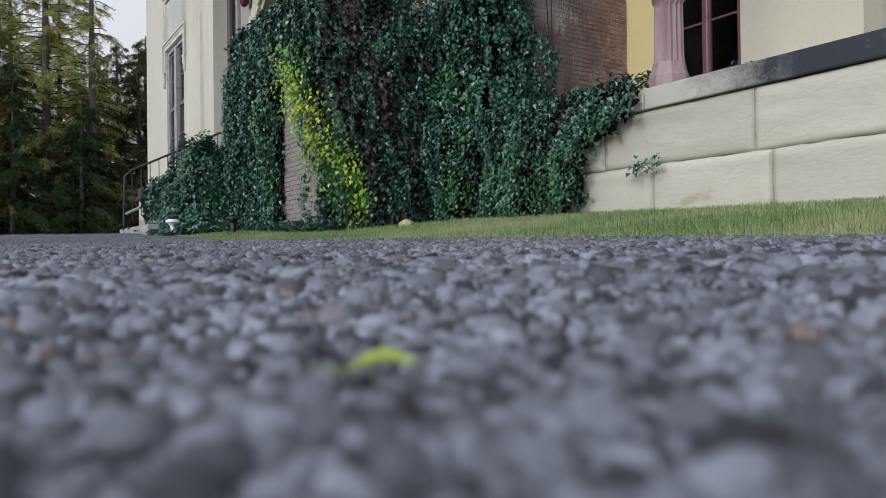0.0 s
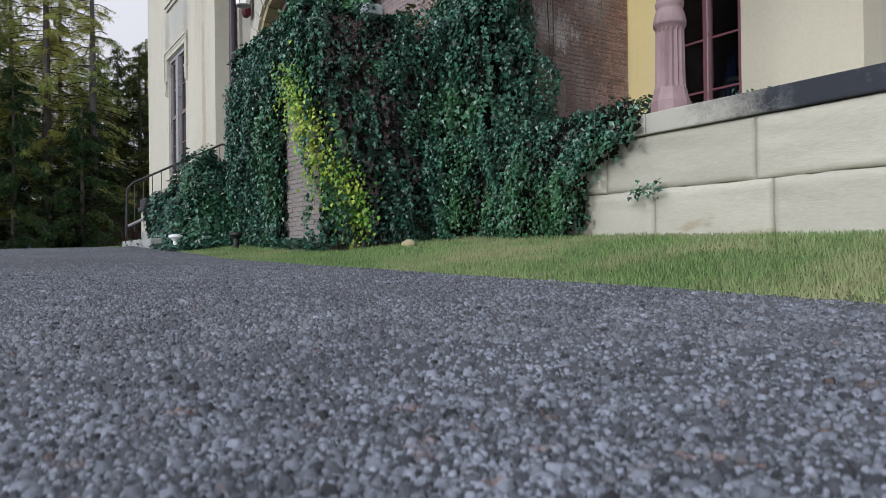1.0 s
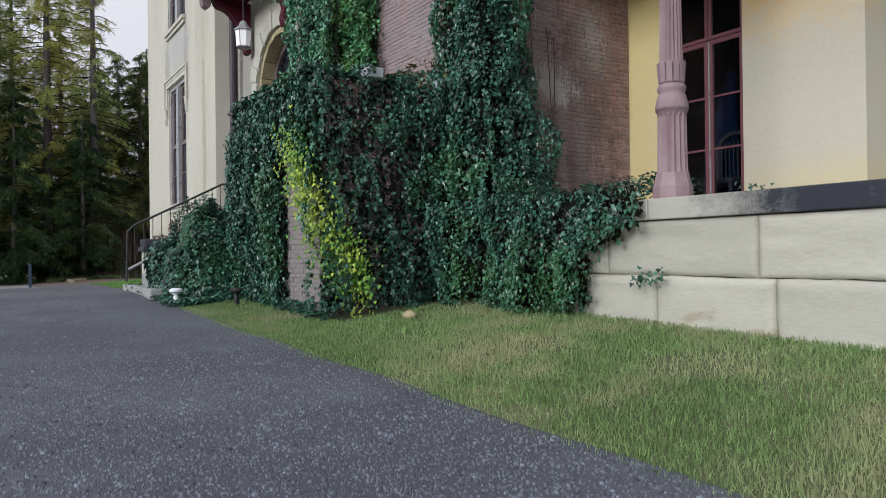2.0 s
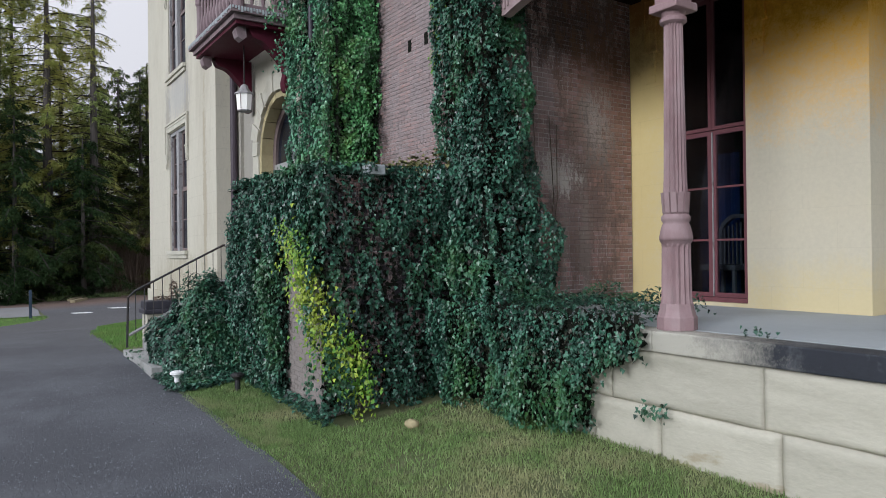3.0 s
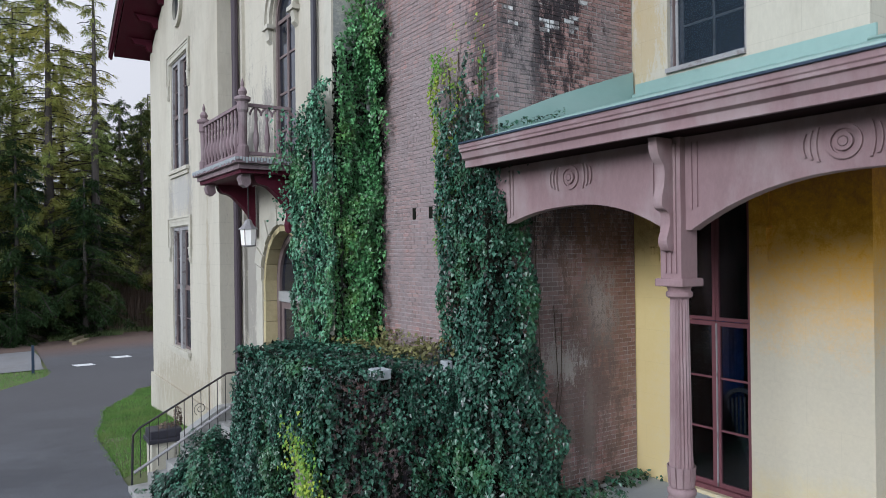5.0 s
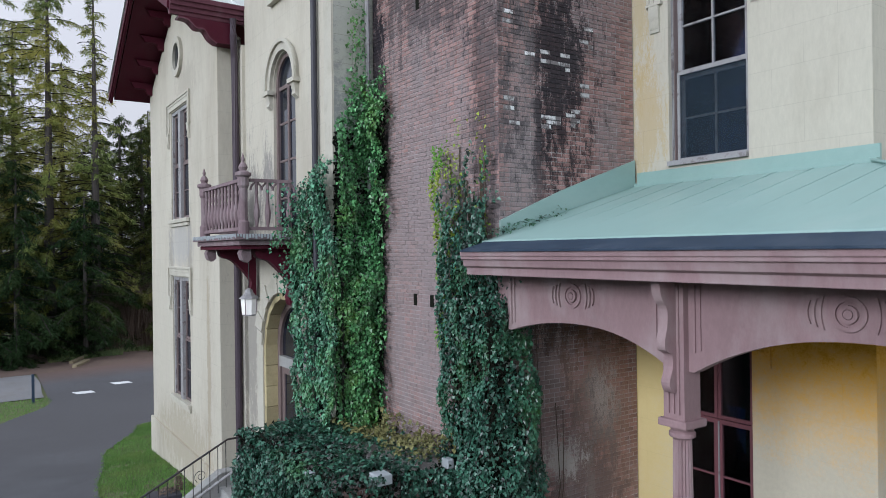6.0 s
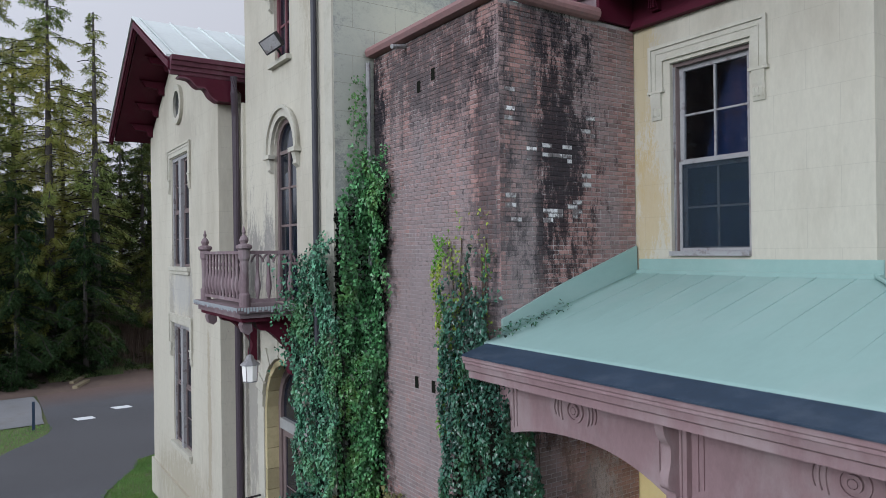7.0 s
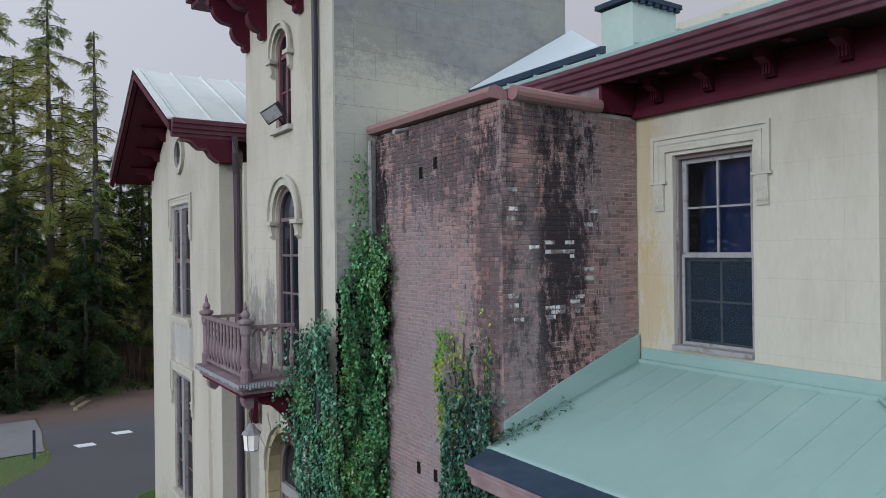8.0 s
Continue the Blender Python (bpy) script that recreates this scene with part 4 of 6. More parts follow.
def twin_window(parent, o):
    xa, xb, za, zb = o
    y = PY + 0.03
    bm = boxes((xa + 0.002, xa + 0.08, y, y + 0.15, za, zb), (xb - 0.08, xb - 0.002, y, y + 0.15, za, zb), (xa + 0.08, xb - 0.08, y, y + 0.15, zb - 0.08, zb), ((xa + xb) / 2 - 0.10, (xa + xb) / 2 + 0.10, y - 0.03, y + 0.15, za, zb - 0.08))
    w = part("window", bm, SASH, parent, "tall paired sash window under a stone hood")
    for a, b in ((xa + 0.082, (xa + xb) / 2 - 0.102), ((xa + xb) / 2 + 0.102, xb - 0.082)):
        f = bmesh.new()
        c1 = bars(f, a, b, za + 0.01, (za + zb) / 2, y + 0.03, y + 0.08, 0.05, 1, 2)
        c2 = bars(f, a, b, (za + zb) / 2, zb - 0.082, y + 0.05, y + 0.1, 0.05, 1, 2)
        part("sash", f, SASH_BROWN, w)
        panes(w, c1, y + 0.055), panes(w, c2, y + 0.075)
    part("window_sill", boxes((xa - 0.06, xb + 0.06, PY - 0.08, PY - 0.003, za - 0.09, za - 0.003), (xa - 0.03, xb + 0.03, PY - 0.045, PY - 0.003, za - 0.17, za - 0.093), bevel=0.01), TRIM_STONE, w)
    hood(w, xa - 0.26, xb + 0.22, zb - 0.46, zb + 0.22, PY, 0.2, 0.34)


twin_window(pav, pw), twin_window(pav, plw)
part("basement_window", boxes((-17.59, -16.91, PY + 0.1, PY + 0.14, 0.36, 0.94)), GLASS, pav)
# roof: two slopes over the gable, with moulded rakes
th = 0.14
for slope, ex in ((0.49, -12.95), (0.58, -19.68)):
    run = abs(ex - APEX[0])
    ze = APEX[1] - run * abs(slope)
    bm = prism(bmesh.new(), [(APEX[0], APEX[1]), (ex, ze), (ex, ze + 0.05), (APEX[0], APEX[1] + 0.05)], 2.86, 8.6)
    slope_roof = part("roof", bm, PALE_ROOF, pav, "pale grey standing seam roof")
    for k in range(6):
        yy = 2.9 + k * 0.62
        part("seam", prism(bmesh.new(), [(APEX[0], APEX[1] + 0.05), (ex, ze + 0.05), (ex, ze + 0.085), (APEX[0], APEX[1] + 0.085)], yy, yy + 0.03), PALE_ROOF, slope_roof)
    part("soffit", prism(bmesh.new(), [(APEX[0], APEX[1] - 0.004), (ex, ze - 0.004), (ex, ze - 0.10), (APEX[0], APEX[1] - 0.10)], 2.9, 8.5), MAROON, pav)
    bm = bmesh.new()
    prism(bm, [(APEX[0], APEX[1] + 0.04), (ex, ze + 0.04), (ex, ze - 0.20), (APEX[0], APEX[1] - 0.20)], 2.80, 2.858)
    prism(bm, [(APEX[0], APEX[1] - 0.03), (ex, ze - 0.03), (ex, ze - 0.16), (APEX[0], APEX[1] - 0.16)], 2.765, 2.799)
    part("rake_board", bm, MAROON, pav)
    part("drip_edge", prism(bmesh.new(), [(APEX[0], APEX[1] + 0.045), (ex, ze + 0.045), (ex, ze + 0.085), (APEX[0], APEX[1] + 0.085)], 2.74, 2.862), PALE_ROOF, pav, "pale metal drip edge")
    for k in range(4):
        xx = APEX[0] + (ex - APEX[0]) * (0.22 + 0.2 * k)
        zz = APEX[1] - abs(xx - APEX[0]) * abs(slope) - 0.101
        part("gable_bracket", prism(bmesh.new(), [(PY - 0.003, zz - 0.30), (PY - 0.10, zz - 0.28), (PY - 0.16, zz - 0.16), (PY - 0.42, zz - 0.14), (PY - 0.50, zz - 0.02), (PY - 0.55, zz), (PY - 0.003, zz)], xx - 0.07, xx + 0.07, "x"), MAROON, pav)
zse = APEX[1] - abs(-12.95 - APEX[0]) * 0.49
gut = [(-13.15, zse - 0.02), (-13.0, zse - 0.26), (-12.93, zse - 0.26), (-12.92, zse - 0.20), (-12.885, zse - 0.19), (-12.88, zse - 0.12), (-12.84, zse - 0.11), (-12.83, zse - 0.04), (-12.79, zse - 0.03), (-12.78, zse + 0.05), (-13.0, zse + 0.05)]
part("gutter", prism(bmesh.new(), gut, 2.80, 4.36), MAROON_WORN, pav)
cove = rounded([(2.95, zse - 0.29), (3.12, zse - 0.31), (3.26, zse - 0.43), (3.40, zse - 0.44), (3.50, zse - 0.58), (3.62, zse - 0.66)])
part("eave_block", prism(bmesh.new(), [(2.95, zse - 0.265)] + cove + [(3.98, zse - 0.66), (3.98, zse - 0.265)], -13.19, -12.93, "x"), MAROON, pav)
part("eave_block_edge", prism(bmesh.new(), [(p, z - 0.03) for p, z in cove] + [(p, z) for p, z in reversed(cove)], -13.10, -12.90, "x"), MAROON_WORN, pav)
part("downpipe", tube(bmesh.new(), [(-12.84, 3.9, zse - 0.2), (-12.84, 3.9, zse - 0.5), (-12.95, 3.95, zse - 0.9), (-12.95, 3.96, 7.0), (-12.95, 3.96, 2), (-12.95, 3.96, 0.5)], 0.065, 10), PIPE_MAUVE, pav, "grey purple downpipe with a hopper")

# ---- balcony over the door ----
balcony = root("balcony", (-11.2, 4.0, 5.3), "mauve timber balcony with turned balusters on maroon brackets", "balcony")
QX0, QX1, QY0 = -12.50, -10.05, 3.05
part("balcony_floor", boxes((QX0, QX1, QY0, TY - 0.13, 5.54, 5.62), (QX0 + 0.06, QX1 - 0.06, QY0 + 0.06, TY - 0.13, 5.46, 5.539)), FADED, balcony)
part("soffit", boxes((QX0 + 0.10, QX1 - 0.10, QY0 + 0.10, TY - 0.13, 5.40, 5.459)), MAROON, balcony)
for px_, py_ in ((-12.37, 3.22), (-10.24, 3.22)):
    bm = lathe(bmesh.new(), [(0.085, 5.62, 0), (0.085, 5.80, 0), (0.06, 5.83, 0), (0.065, 6.30, 0), (0.085, 6.34, 0), (0.085, 6.46, 0), (0.12, 6.49, 0), (0.12, 6.53, 0), (0.05, 6.56, 0), (0.07, 6.61, 0), (0.05, 6.66, 0), (0.02, 6.69, 0), (0.03, 6.73, 0), (0.004, 6.82, 0)], px_, py_, 12)
    part("post", bm, FADED, balcony, "post with a pointed finial")
part("handrail", boxes((-12.30, -10.31, 3.18, 3.26, 6.40, 6.45)), FADED, balcony)
part("bottom_rail", boxes((-12.30, -10.31, 3.19, 3.25, 5.68, 5.73)), FADED, balcony)
part("handrail", boxes((-10.27, -10.21, 3.31, TY - 0.13, 6.40, 6.45)), FADED, balcony)
part("bottom_rail", boxes((-10.27, -10.21, 3.31, TY - 0.13, 5.68, 5.73)), FADED, balcony)
part("handrail", boxes((-12.40, -12.34, 3.31, TY - 0.13, 6.40, 6.45)), FADED, balcony)
part("bottom_rail", boxes((-12.40, -12.34, 3.31, TY - 0.13, 5.68, 5.73)), FADED, balcony)
moss = bmesh.new()
fr = random.Random(9)
for k in range(52):
    x = QX0 + 0.02 + k * 0.047
    box(moss, x, x + 0.03, QY0 - 0.012, QY0 - 0.001, 5.615 - fr.uniform(0.03, 0.07), 5.622)
for k in range(20):
    y = QY0 + 0.01 + k * 0.045
    box(moss, QX1 + 0.001, QX1 + 0.013, y, y + 0.028, 5.615 - fr.uniform(0.03, 0.08), 5.622)
part("moss_fringe", moss, SLAB, balcony, "grey lichen fringe along the balcony edge")["kind"] = "stuff"
bal = [(0.020, 5.73), (0.026, 5.78), (0.046, 5.88), (0.050, 5.95), (0.030, 6.08), (0.020, 6.18), (0.030, 6.24), (0.022, 6.28), (0.026, 6.40)]


def baluster(x, y):
    part("baluster", lathe(bmesh.new(), [(r, z, 0) for r, z in bal], x, y, 8), FADED, balcony)


for k in range(11):
    baluster(-12.22 + k * 0.184, 3.22)
for k in range(4):
    baluster(-10.24, 3.42 + k * 0.17), baluster(-12.37, 3.42 + k * 0.17)
for k in range(4):
    yy = 3.33 + k * 0.17
    pts = [(-10.24, yy + 0.085 - 0.085 * math.cos(math.pi * q / 8), 6.28 + 0.11 * math.sin(math.pi * q / 8)) for q in range(9)]
    part("rail_arch", tube(bmesh.new(), pts, 0.016, 6), FADED, balcony)
for bx in (-12.2, -10.35):
    pts = [(TY - 0.07, 4.52), (TY - 0.15, 4.53), (TY - 0.18, 4.66), (TY - 0.15, 4.82), (TY - 0.22, 4.95), (TY - 0.36, 5.10), (TY - 0.50, 5.22), (TY - 0.66, 5.27), (TY - 0.72, 5.399), (TY - 0.07, 5.399)]
    part("balcony_bracket", prism(bmesh.new(), rounded(pts[:-1]) + pts[-1:], bx - 0.09, bx + 0.09, "x"), MAROON, balcony)
for bx in (-12.2, -10.35):
    part("drop_block", prism(bmesh.new(), [(QY0 + 0.16, 5.40), (QY0 + 0.13, 5.34), (QY0 + 0.16, 5.24), (QY0 + 0.23, 5.20), (QY0 + 0.29, 5.25), (QY0 + 0.28, 5.40)], bx - 0.09, bx + 0.09, "x"), FADED, balcony)


def lantern():
    x, y = -11.2, 3.6
    l = root("hanging_lantern", (x, y, 5.28), "lit frosted glass lantern hanging under the balcony", "lantern")
    part("rod", tube(bmesh.new(), [(x, y, 5.399), (x, y, 5.0), (x, y, 4.76)], 0.010, 6), IRON, l)
    part("cap", lathe(bmesh.new(), [(0.165, 4.60, 0), (0.16, 4.615, 0), (0.10, 4.66, 0), (0.07, 4.70, 0), (0.06, 4.74, 0), (0.02, 4.77, 0)], x, y, 8), SASH, l, "pale grey lantern cap")
    part("glass", lathe(bmesh.new(), [(0.118, 4.345, 0), (0.135, 4.598, 0)], x, y, 8), LAMP_GLASS, l)
    for k in range(4):
        a = math.pi / 4 + math.pi * k / 2
        part("cage_bar", tube(bmesh.new(), [(x + 0.121 * math.cos(a), y + 0.121 * math.sin(a), 4.34), (x + 0.13 * math.cos(a), y + 0.13 * math.sin(a), 4.47), (x + 0.138 * math.cos(a), y + 0.138 * math.sin(a), 4.60)], 0.006, 5), FADED, l)
    part("base", lathe(bmesh.new(), [(0.05, 4.315, 0), (0.115, 4.325, 0), (0.122, 4.343, 0)], x, y, 8), SASH, l)


lantern()


def floodlight():
    f = root("floodlight", (-11.3, 3.9, 9.56), "black floodlight tilted on the tower window sill", "floodlight")
    m = Matrix.Translation((-10.72, 3.86, 9.74)) @ Euler((radians(28), radians(-24), radians(35))).to_matrix().to_4x4()
    bm = box(bmesh.new(), -0.17, 0.17, -0.06, 0.06, -0.12, 0.12, 0.015)
    bm.transform(m)
    part("housing", bm, IRON, f)
    bm = box(bmesh.new(), -0.145, 0.145, -0.068, -0.061, -0.095, 0.095)
    bm.transform(m)
    part("lens", bm, SASH, f)
    part("bracket", tube(bmesh.new(), [(-10.72, 3.88, 9.74), (-10.75, 4.0, 9.62), (-10.75, 4.03, 9.558)], 0.018, 6), IRON, f)


floodlight()

# ---- porch ----
terrace = root("stone_terrace", (-3, 5, 0.4), "terrace of large pale sandstone blocks under a bluestone slab", "terrace")
SZ = 1.36
core = part("wall", boxes((-6.0, 6.0, 4.62, 11.5, 0.1, 1.19)), JOINT_DARK, terrace)


def stone(x0, x1, z0, z1, proud, seed):
    """One quarry faced block with uneven edges and a bulging face."""
    nx, nz = max(6, int((x1 - x0) / 0.035)), 16
    bm = bmesh.new()
    grid = []
    for i in range(nx + 1):
        col = []
        for k in range(nz + 1):
            u, v = i / nx, k / nz
            x = x0 + 0.004 + (x1 - x0 - 0.008) * u
            z = z0 + 0.003 + (z1 - z0 - 0.006) * v
            rim = min(min(u, 1 - u) * (x1 - x0) / 0.04, min(v, 1 - v) * (z1 - z0) / 0.04, 1.0)
            b = math.sqrt(max(0.0, 1 - (1 - rim) ** 2))
            rough = 0.020 * noise.noise((x * 0.9 + seed, z * 1.8, seed * 1.7)) + 0.010 * noise.noise((x * 1.6, z * 8 + 0.8 * x, seed)) + 0.006 * noise.noise((x * 7, z * 9, seed)) + 0.0045 * noise.noise((x * 20, z * 22, seed))
            if k in (0, nz):
                z += 0.010 * noise.noise((x * 2.2, z, seed + 5)) + 0.006 * noise.noise((x * 9, z, seed))
            if i in (0, nx):
                x += 0.012 * noise.noise((x, z * 4, seed + 2))
            col.append(bm.verts.new((x, 4.5 - proud * (0.45 + 0.55 * b) - rough * (0.5 + 0.5 * b), z)))
        grid.append(col)
    for i in range(nx):
        for k in range(nz):
            bm.faces.new((grid[i][k], grid[i + 1][k], grid[i + 1][k + 1], grid[i][k + 1]))
    border = [grid[i][0] for i in range(nx + 1)] + [grid[nx][k] for k in range(1, nz + 1)] + [grid[i][nz] for i in range(nx - 1, -1, -1)] + [grid[0][k] for k in range(nz - 1, 0, -1)]
    back = [bm.verts.new((v.co.x, 4.64, v.co.z)) for v in border]
    for i in range(len(border)):
        j = (i + 1) % len(border)
        bm.faces.new((border[j], border[i], back[i], back[j]))
    part("stone", bm, SANDSTONE, core, smooth=True)


for x0, x1 in ((-6.0, -5.1), (-5.1, -4.18), (-4.18, -2.80), (-2.80, -1.2), (-1.2, 0.5), (0.5, 2.2)):
    stone(x0, x1, 0.745, 1.188, 0.032, int(x0 * 7) + 50)
for x0, x1 in ((-6.0, -4.5), (-4.5, -3.67), (-3.67, -2.67), (-2.67, -1.5), (-1.5, 0.1), (0.1, 2.2)):
    stone(x0, x1, 0.12, 0.745, 0.045, int(x0 * 9) + 90)
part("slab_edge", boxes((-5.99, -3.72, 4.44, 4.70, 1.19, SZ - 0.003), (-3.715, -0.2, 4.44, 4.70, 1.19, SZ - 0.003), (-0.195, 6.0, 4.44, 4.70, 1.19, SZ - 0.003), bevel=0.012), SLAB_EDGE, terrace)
part("porch_floor", boxes((-5.99, 6.0, 4.701, WY - 0.002, 1.20, SZ), (-3.18, 6.0, WY - 0.001, 11.5, 1.20, SZ)), SLAB, terrace, "smooth grey porch floor")

porch = root("porch", (-3.6, 5, 1.36), "mauve timber porch with fluted columns, arched beams and pale green roof", "porch")


def porch_column(cx, cy):
    base = part("column_base", lathe(bmesh.new(), [(0.158, SZ, 0), (0.158, 1.46, 0), (0.150, 1.475, 0)], cx, cy, 8), MAUVE, porch)
    c = bmesh.new()
    lathe(c, [(0.150, 1.475, 0), (0.136, 1.52, 0), (0.128, 1.57, 0)], cx, cy, 8)
    part("column_foot", c, MAUVE, base)
    c = bmesh.new()
    lathe(c, [(0.124, 1.565, 1), (0.119, 1.62, 1), (0.113, 2.02, 1), (0.114, 2.05, 0), (0.127, 2.07, 0)], cx, cy, 64, 16, 0.020)
    low = part("column_drum", c, MAUVE, porch, "fluted lower drum of a mauve column")
    c = bmesh.new()
    lathe(c, [(0.128, 2.07, 0), (0.131, 2.10, 0), (0.122, 2.15, 0), (0.108, 2.20, 0), (0.098, 2.215, 0), (0.112, 2.235, 0), (0.115, 2.265, 0), (0.098, 2.285, 0)], cx, cy, 32)
    part("column_ring", c, MAUVE, low, smooth=True)
    c = bmesh.new()
    lathe(c, [(0.098, 2.285, 1), (0.102, 2.32, 1), (0.099, 2.42, 1), (0.095, 2.46, 1), (0.089, 2.6, 1), (0.074, 3.80, 1), (0.074, 3.815, 0)], cx, cy, 72, 18, 0.016)
    shaft_ = part("column_shaft", c, MAUVE, porch, "slender fluted upper shaft")
    c = bmesh.new()
    for k in range(12):
        a = 2 * math.pi * k / 12
        m = Matrix.Translation((cx, cy, 0)) @ Matrix.Rotation(a, 4, "Z")
        q = prism(bmesh.new(), [(0.090, 2.29), (0.101, 2.30), (0.108, 2.40), (0.113, 2.46), (0.104, 2.46), (0.094, 2.40)], -0.022, 0.022)
        q.transform(m)
        tmp = bpy.data.meshes.new("tmp")
        q.to_mesh(tmp), q.free()
        c.from_mesh(tmp)
        bpy.data.meshes.remove(tmp)
    part("leaf_collar", c, MAUVE, shaft_)
    c = bmesh.new()
    lathe(c, [(0.084, 3.815, 0), (0.105, 3.83, 0), (0.105, 3.86, 0), (0.088, 3.875, 0), (0.10, 3.91, 0)], cx, cy, 24)
    box(c, cx - 0.135, cx + 0.135, cy - 0.135, cy + 0.135, 3.91, 3.975, 0.012)
    part("capital", c, MAUVE, shaft_)
    c = boxes((cx - 0.10, cx + 0.10, cy - 0.10, cy + 0.10, 3.975, 5.10))
    for k in (-0.05, 0.0, 0.05):
        box(c, cx + k - 0.012, cx + k + 0.012, cy - 0.116, cy - 0.1, 4.02, 5.05)
    post = part("upper_post", c, MAUVE, porch)
    # scrolled bracket on the front
    pts = [(cy - 0.117, 4.20), (cy - 0.165, 4.20), (cy - 0.20, 4.28), (cy - 0.16, 4.40), (cy - 0.17, 4.50), (cy - 0.24, 4.54), (cy - 0.25, 4.62), (cy - 0.22, 4.74), (cy - 0.22, 4.86), (cy - 0.27, 4.93), (cy - 0.30, 5.0), (cy - 0.31, 5.09), (cy - 0.117, 5.09)]
    part("scroll_bracket", prism(bmesh.new(), rounded(pts[:-1]) + pts[-1:], cx - 0.042, cx + 0.042, "x"), MAUVE, post)


CX, CY = -3.64, 4.66
porch_column(CX, CY)
porch_column(-0.72, CY)


def arch_beam(xa, xb, zs, rise, ztop, flat=0.05, lift=0.0, slide=0.0):
    """lift raises the far springing; slide moves the carving along the beam."""
    n = 24
    pts = [(xa, zs + lift)]
    for k in range(n + 1):
        u = -1 + 2 * k / n
        pts.append((xa + flat + (xb - xa - 2 * flat) * k / n, zs + rise * (1 - abs(u) ** 2.2) + (lift * abs(u) ** 2.2 if u < 0 else 0)))
    pts += [(xb, zs), (xb, ztop), (xa, ztop)]
    bm = bmesh.new()
    low = pts[:-2]
    for p, q in zip(low, low[1:]):
        if q[0] - p[0] > 1e-5:
            prism(bm, [p, q, (q[0], ztop), (p[0], ztop)], 4.62, 4.73)
    bmesh.ops.remove_doubles(bm, verts=bm.verts, dist=1e-5)
    ob = part("arched_beam", bm, MAUVE, porch)
    # carved roundels and fluted bars on the face
    c = (xa + xb) / 2 + slide
    zc = ztop - 0.20
    f = bmesh.new()
    for r0, r1, dpt in ((0.115, 0.085, 0.02), (0.06, 0.035, 0.028)):
        o = [(c + r0 * math.cos(2 * math.pi * k / 24), zc + r0 * math.sin(2 * math.pi * k / 24)) for k in range(24)]
        i = [(c + r1 * math.cos(2 * math.pi * k / 24), zc + r1 * math.sin(2 * math.pi * k / 24)) for k in range(24)]
        band(f, o, i, 4.62 - dpt, 4.619, True)
    prism(f, [(c + 0.03 * math.cos(2 * math.pi * k / 12), zc + 0.03 * math.sin(2 * math.pi * k / 12)) for k in range(12)], 4.59, 4.619)
    part("roundel", f, MAUVE, ob)
    for s in (-1, 1):
        for k in range(3):
            xx = c + s * (0.165 + 0.045 * k)
            curve = [(xx + s * (0.02 - 0.02 * (q / 4) ** 2), zc + q / 4 * (0.115 - 0.018 * k)) for q in range(-4, 5)]
            part("carved_bar", band(bmesh.new(), [(p[0] - 0.009, p[1]) for p in curve], [(p[0] + 0.009, p[1]) for p in curve], 4.600, 4.619), MAUVE, ob)
        xe = xa if s < 0 else xb
        for k in range(2):
            xx = xe - s * (0.06 + 0.05 * k)
            part("edge_bead", boxes((xx - 0.010, xx + 0.010, 4.605, 4.619, zs + 0.16 + 0.02 * k, ztop - 0.05)), MAUVE, ob)


arch_beam(-5.79, CX - 0.101, 4.40, 0.235, 5.10, lift=0.10, slide=-0.06)
arch_beam(CX + 0.101, -0.821, 4.36, 0.36, 5.10, slide=-0.13)
part("side_beam", boxes((-0.775, -0.665, 4.761, 11.4, 4.62, 5.10)), MAUVE, porch)
part("end_post", boxes((-5.99, -5.791, 4.64, 4.71, 4.62, 5.10)), MAUVE, porch)
EY = 4.2
EX = -0.26
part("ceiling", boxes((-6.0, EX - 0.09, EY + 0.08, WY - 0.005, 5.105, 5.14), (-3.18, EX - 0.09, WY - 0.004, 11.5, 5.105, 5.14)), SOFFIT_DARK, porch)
fas = [(0.06, 5.09), (0.02, 5.09), (0.02, 5.16), (-0.02, 5.18), (-0.03, 5.24), (-0.055, 5.25), (-0.055, 5.275), (-0.065, 5.285), (-0.065, 5.325), (0.08, 5.325)]
part("fascia", prism(bmesh.new(), [(EY + p, z) for p, z in fas], -5.98, EX, "x"), MAUVE, porch)
part("fascia", prism(bmesh.new(), [(EX - p, z) for p, z in fas], EY + 0.06, 11.5, "y"), MAUVE, porch)
RZ0, RZ1, RY0, RY1 = 5.437, 6.13, EY + 0.24, WY - 0.02
RISE = (RZ1 - RZ0) / (RY1 - RY0)
apron = [(-0.085, 5.327), (-0.085, 5.345), (0.245, 5.432), (0.245, 5.327)]
part("gutter", prism(bmesh.new(), [(EY + p, z) for p, z in apron], -5.95, EX + 0.08, "x"), GUTTER_DARK, porch, "dark blue metal gutter apron")
part("gutter", prism(bmesh.new(), [(EX - p, z) for p, z in apron], EY + 0.25, 11.5, "y"), GUTTER_DARK, porch)


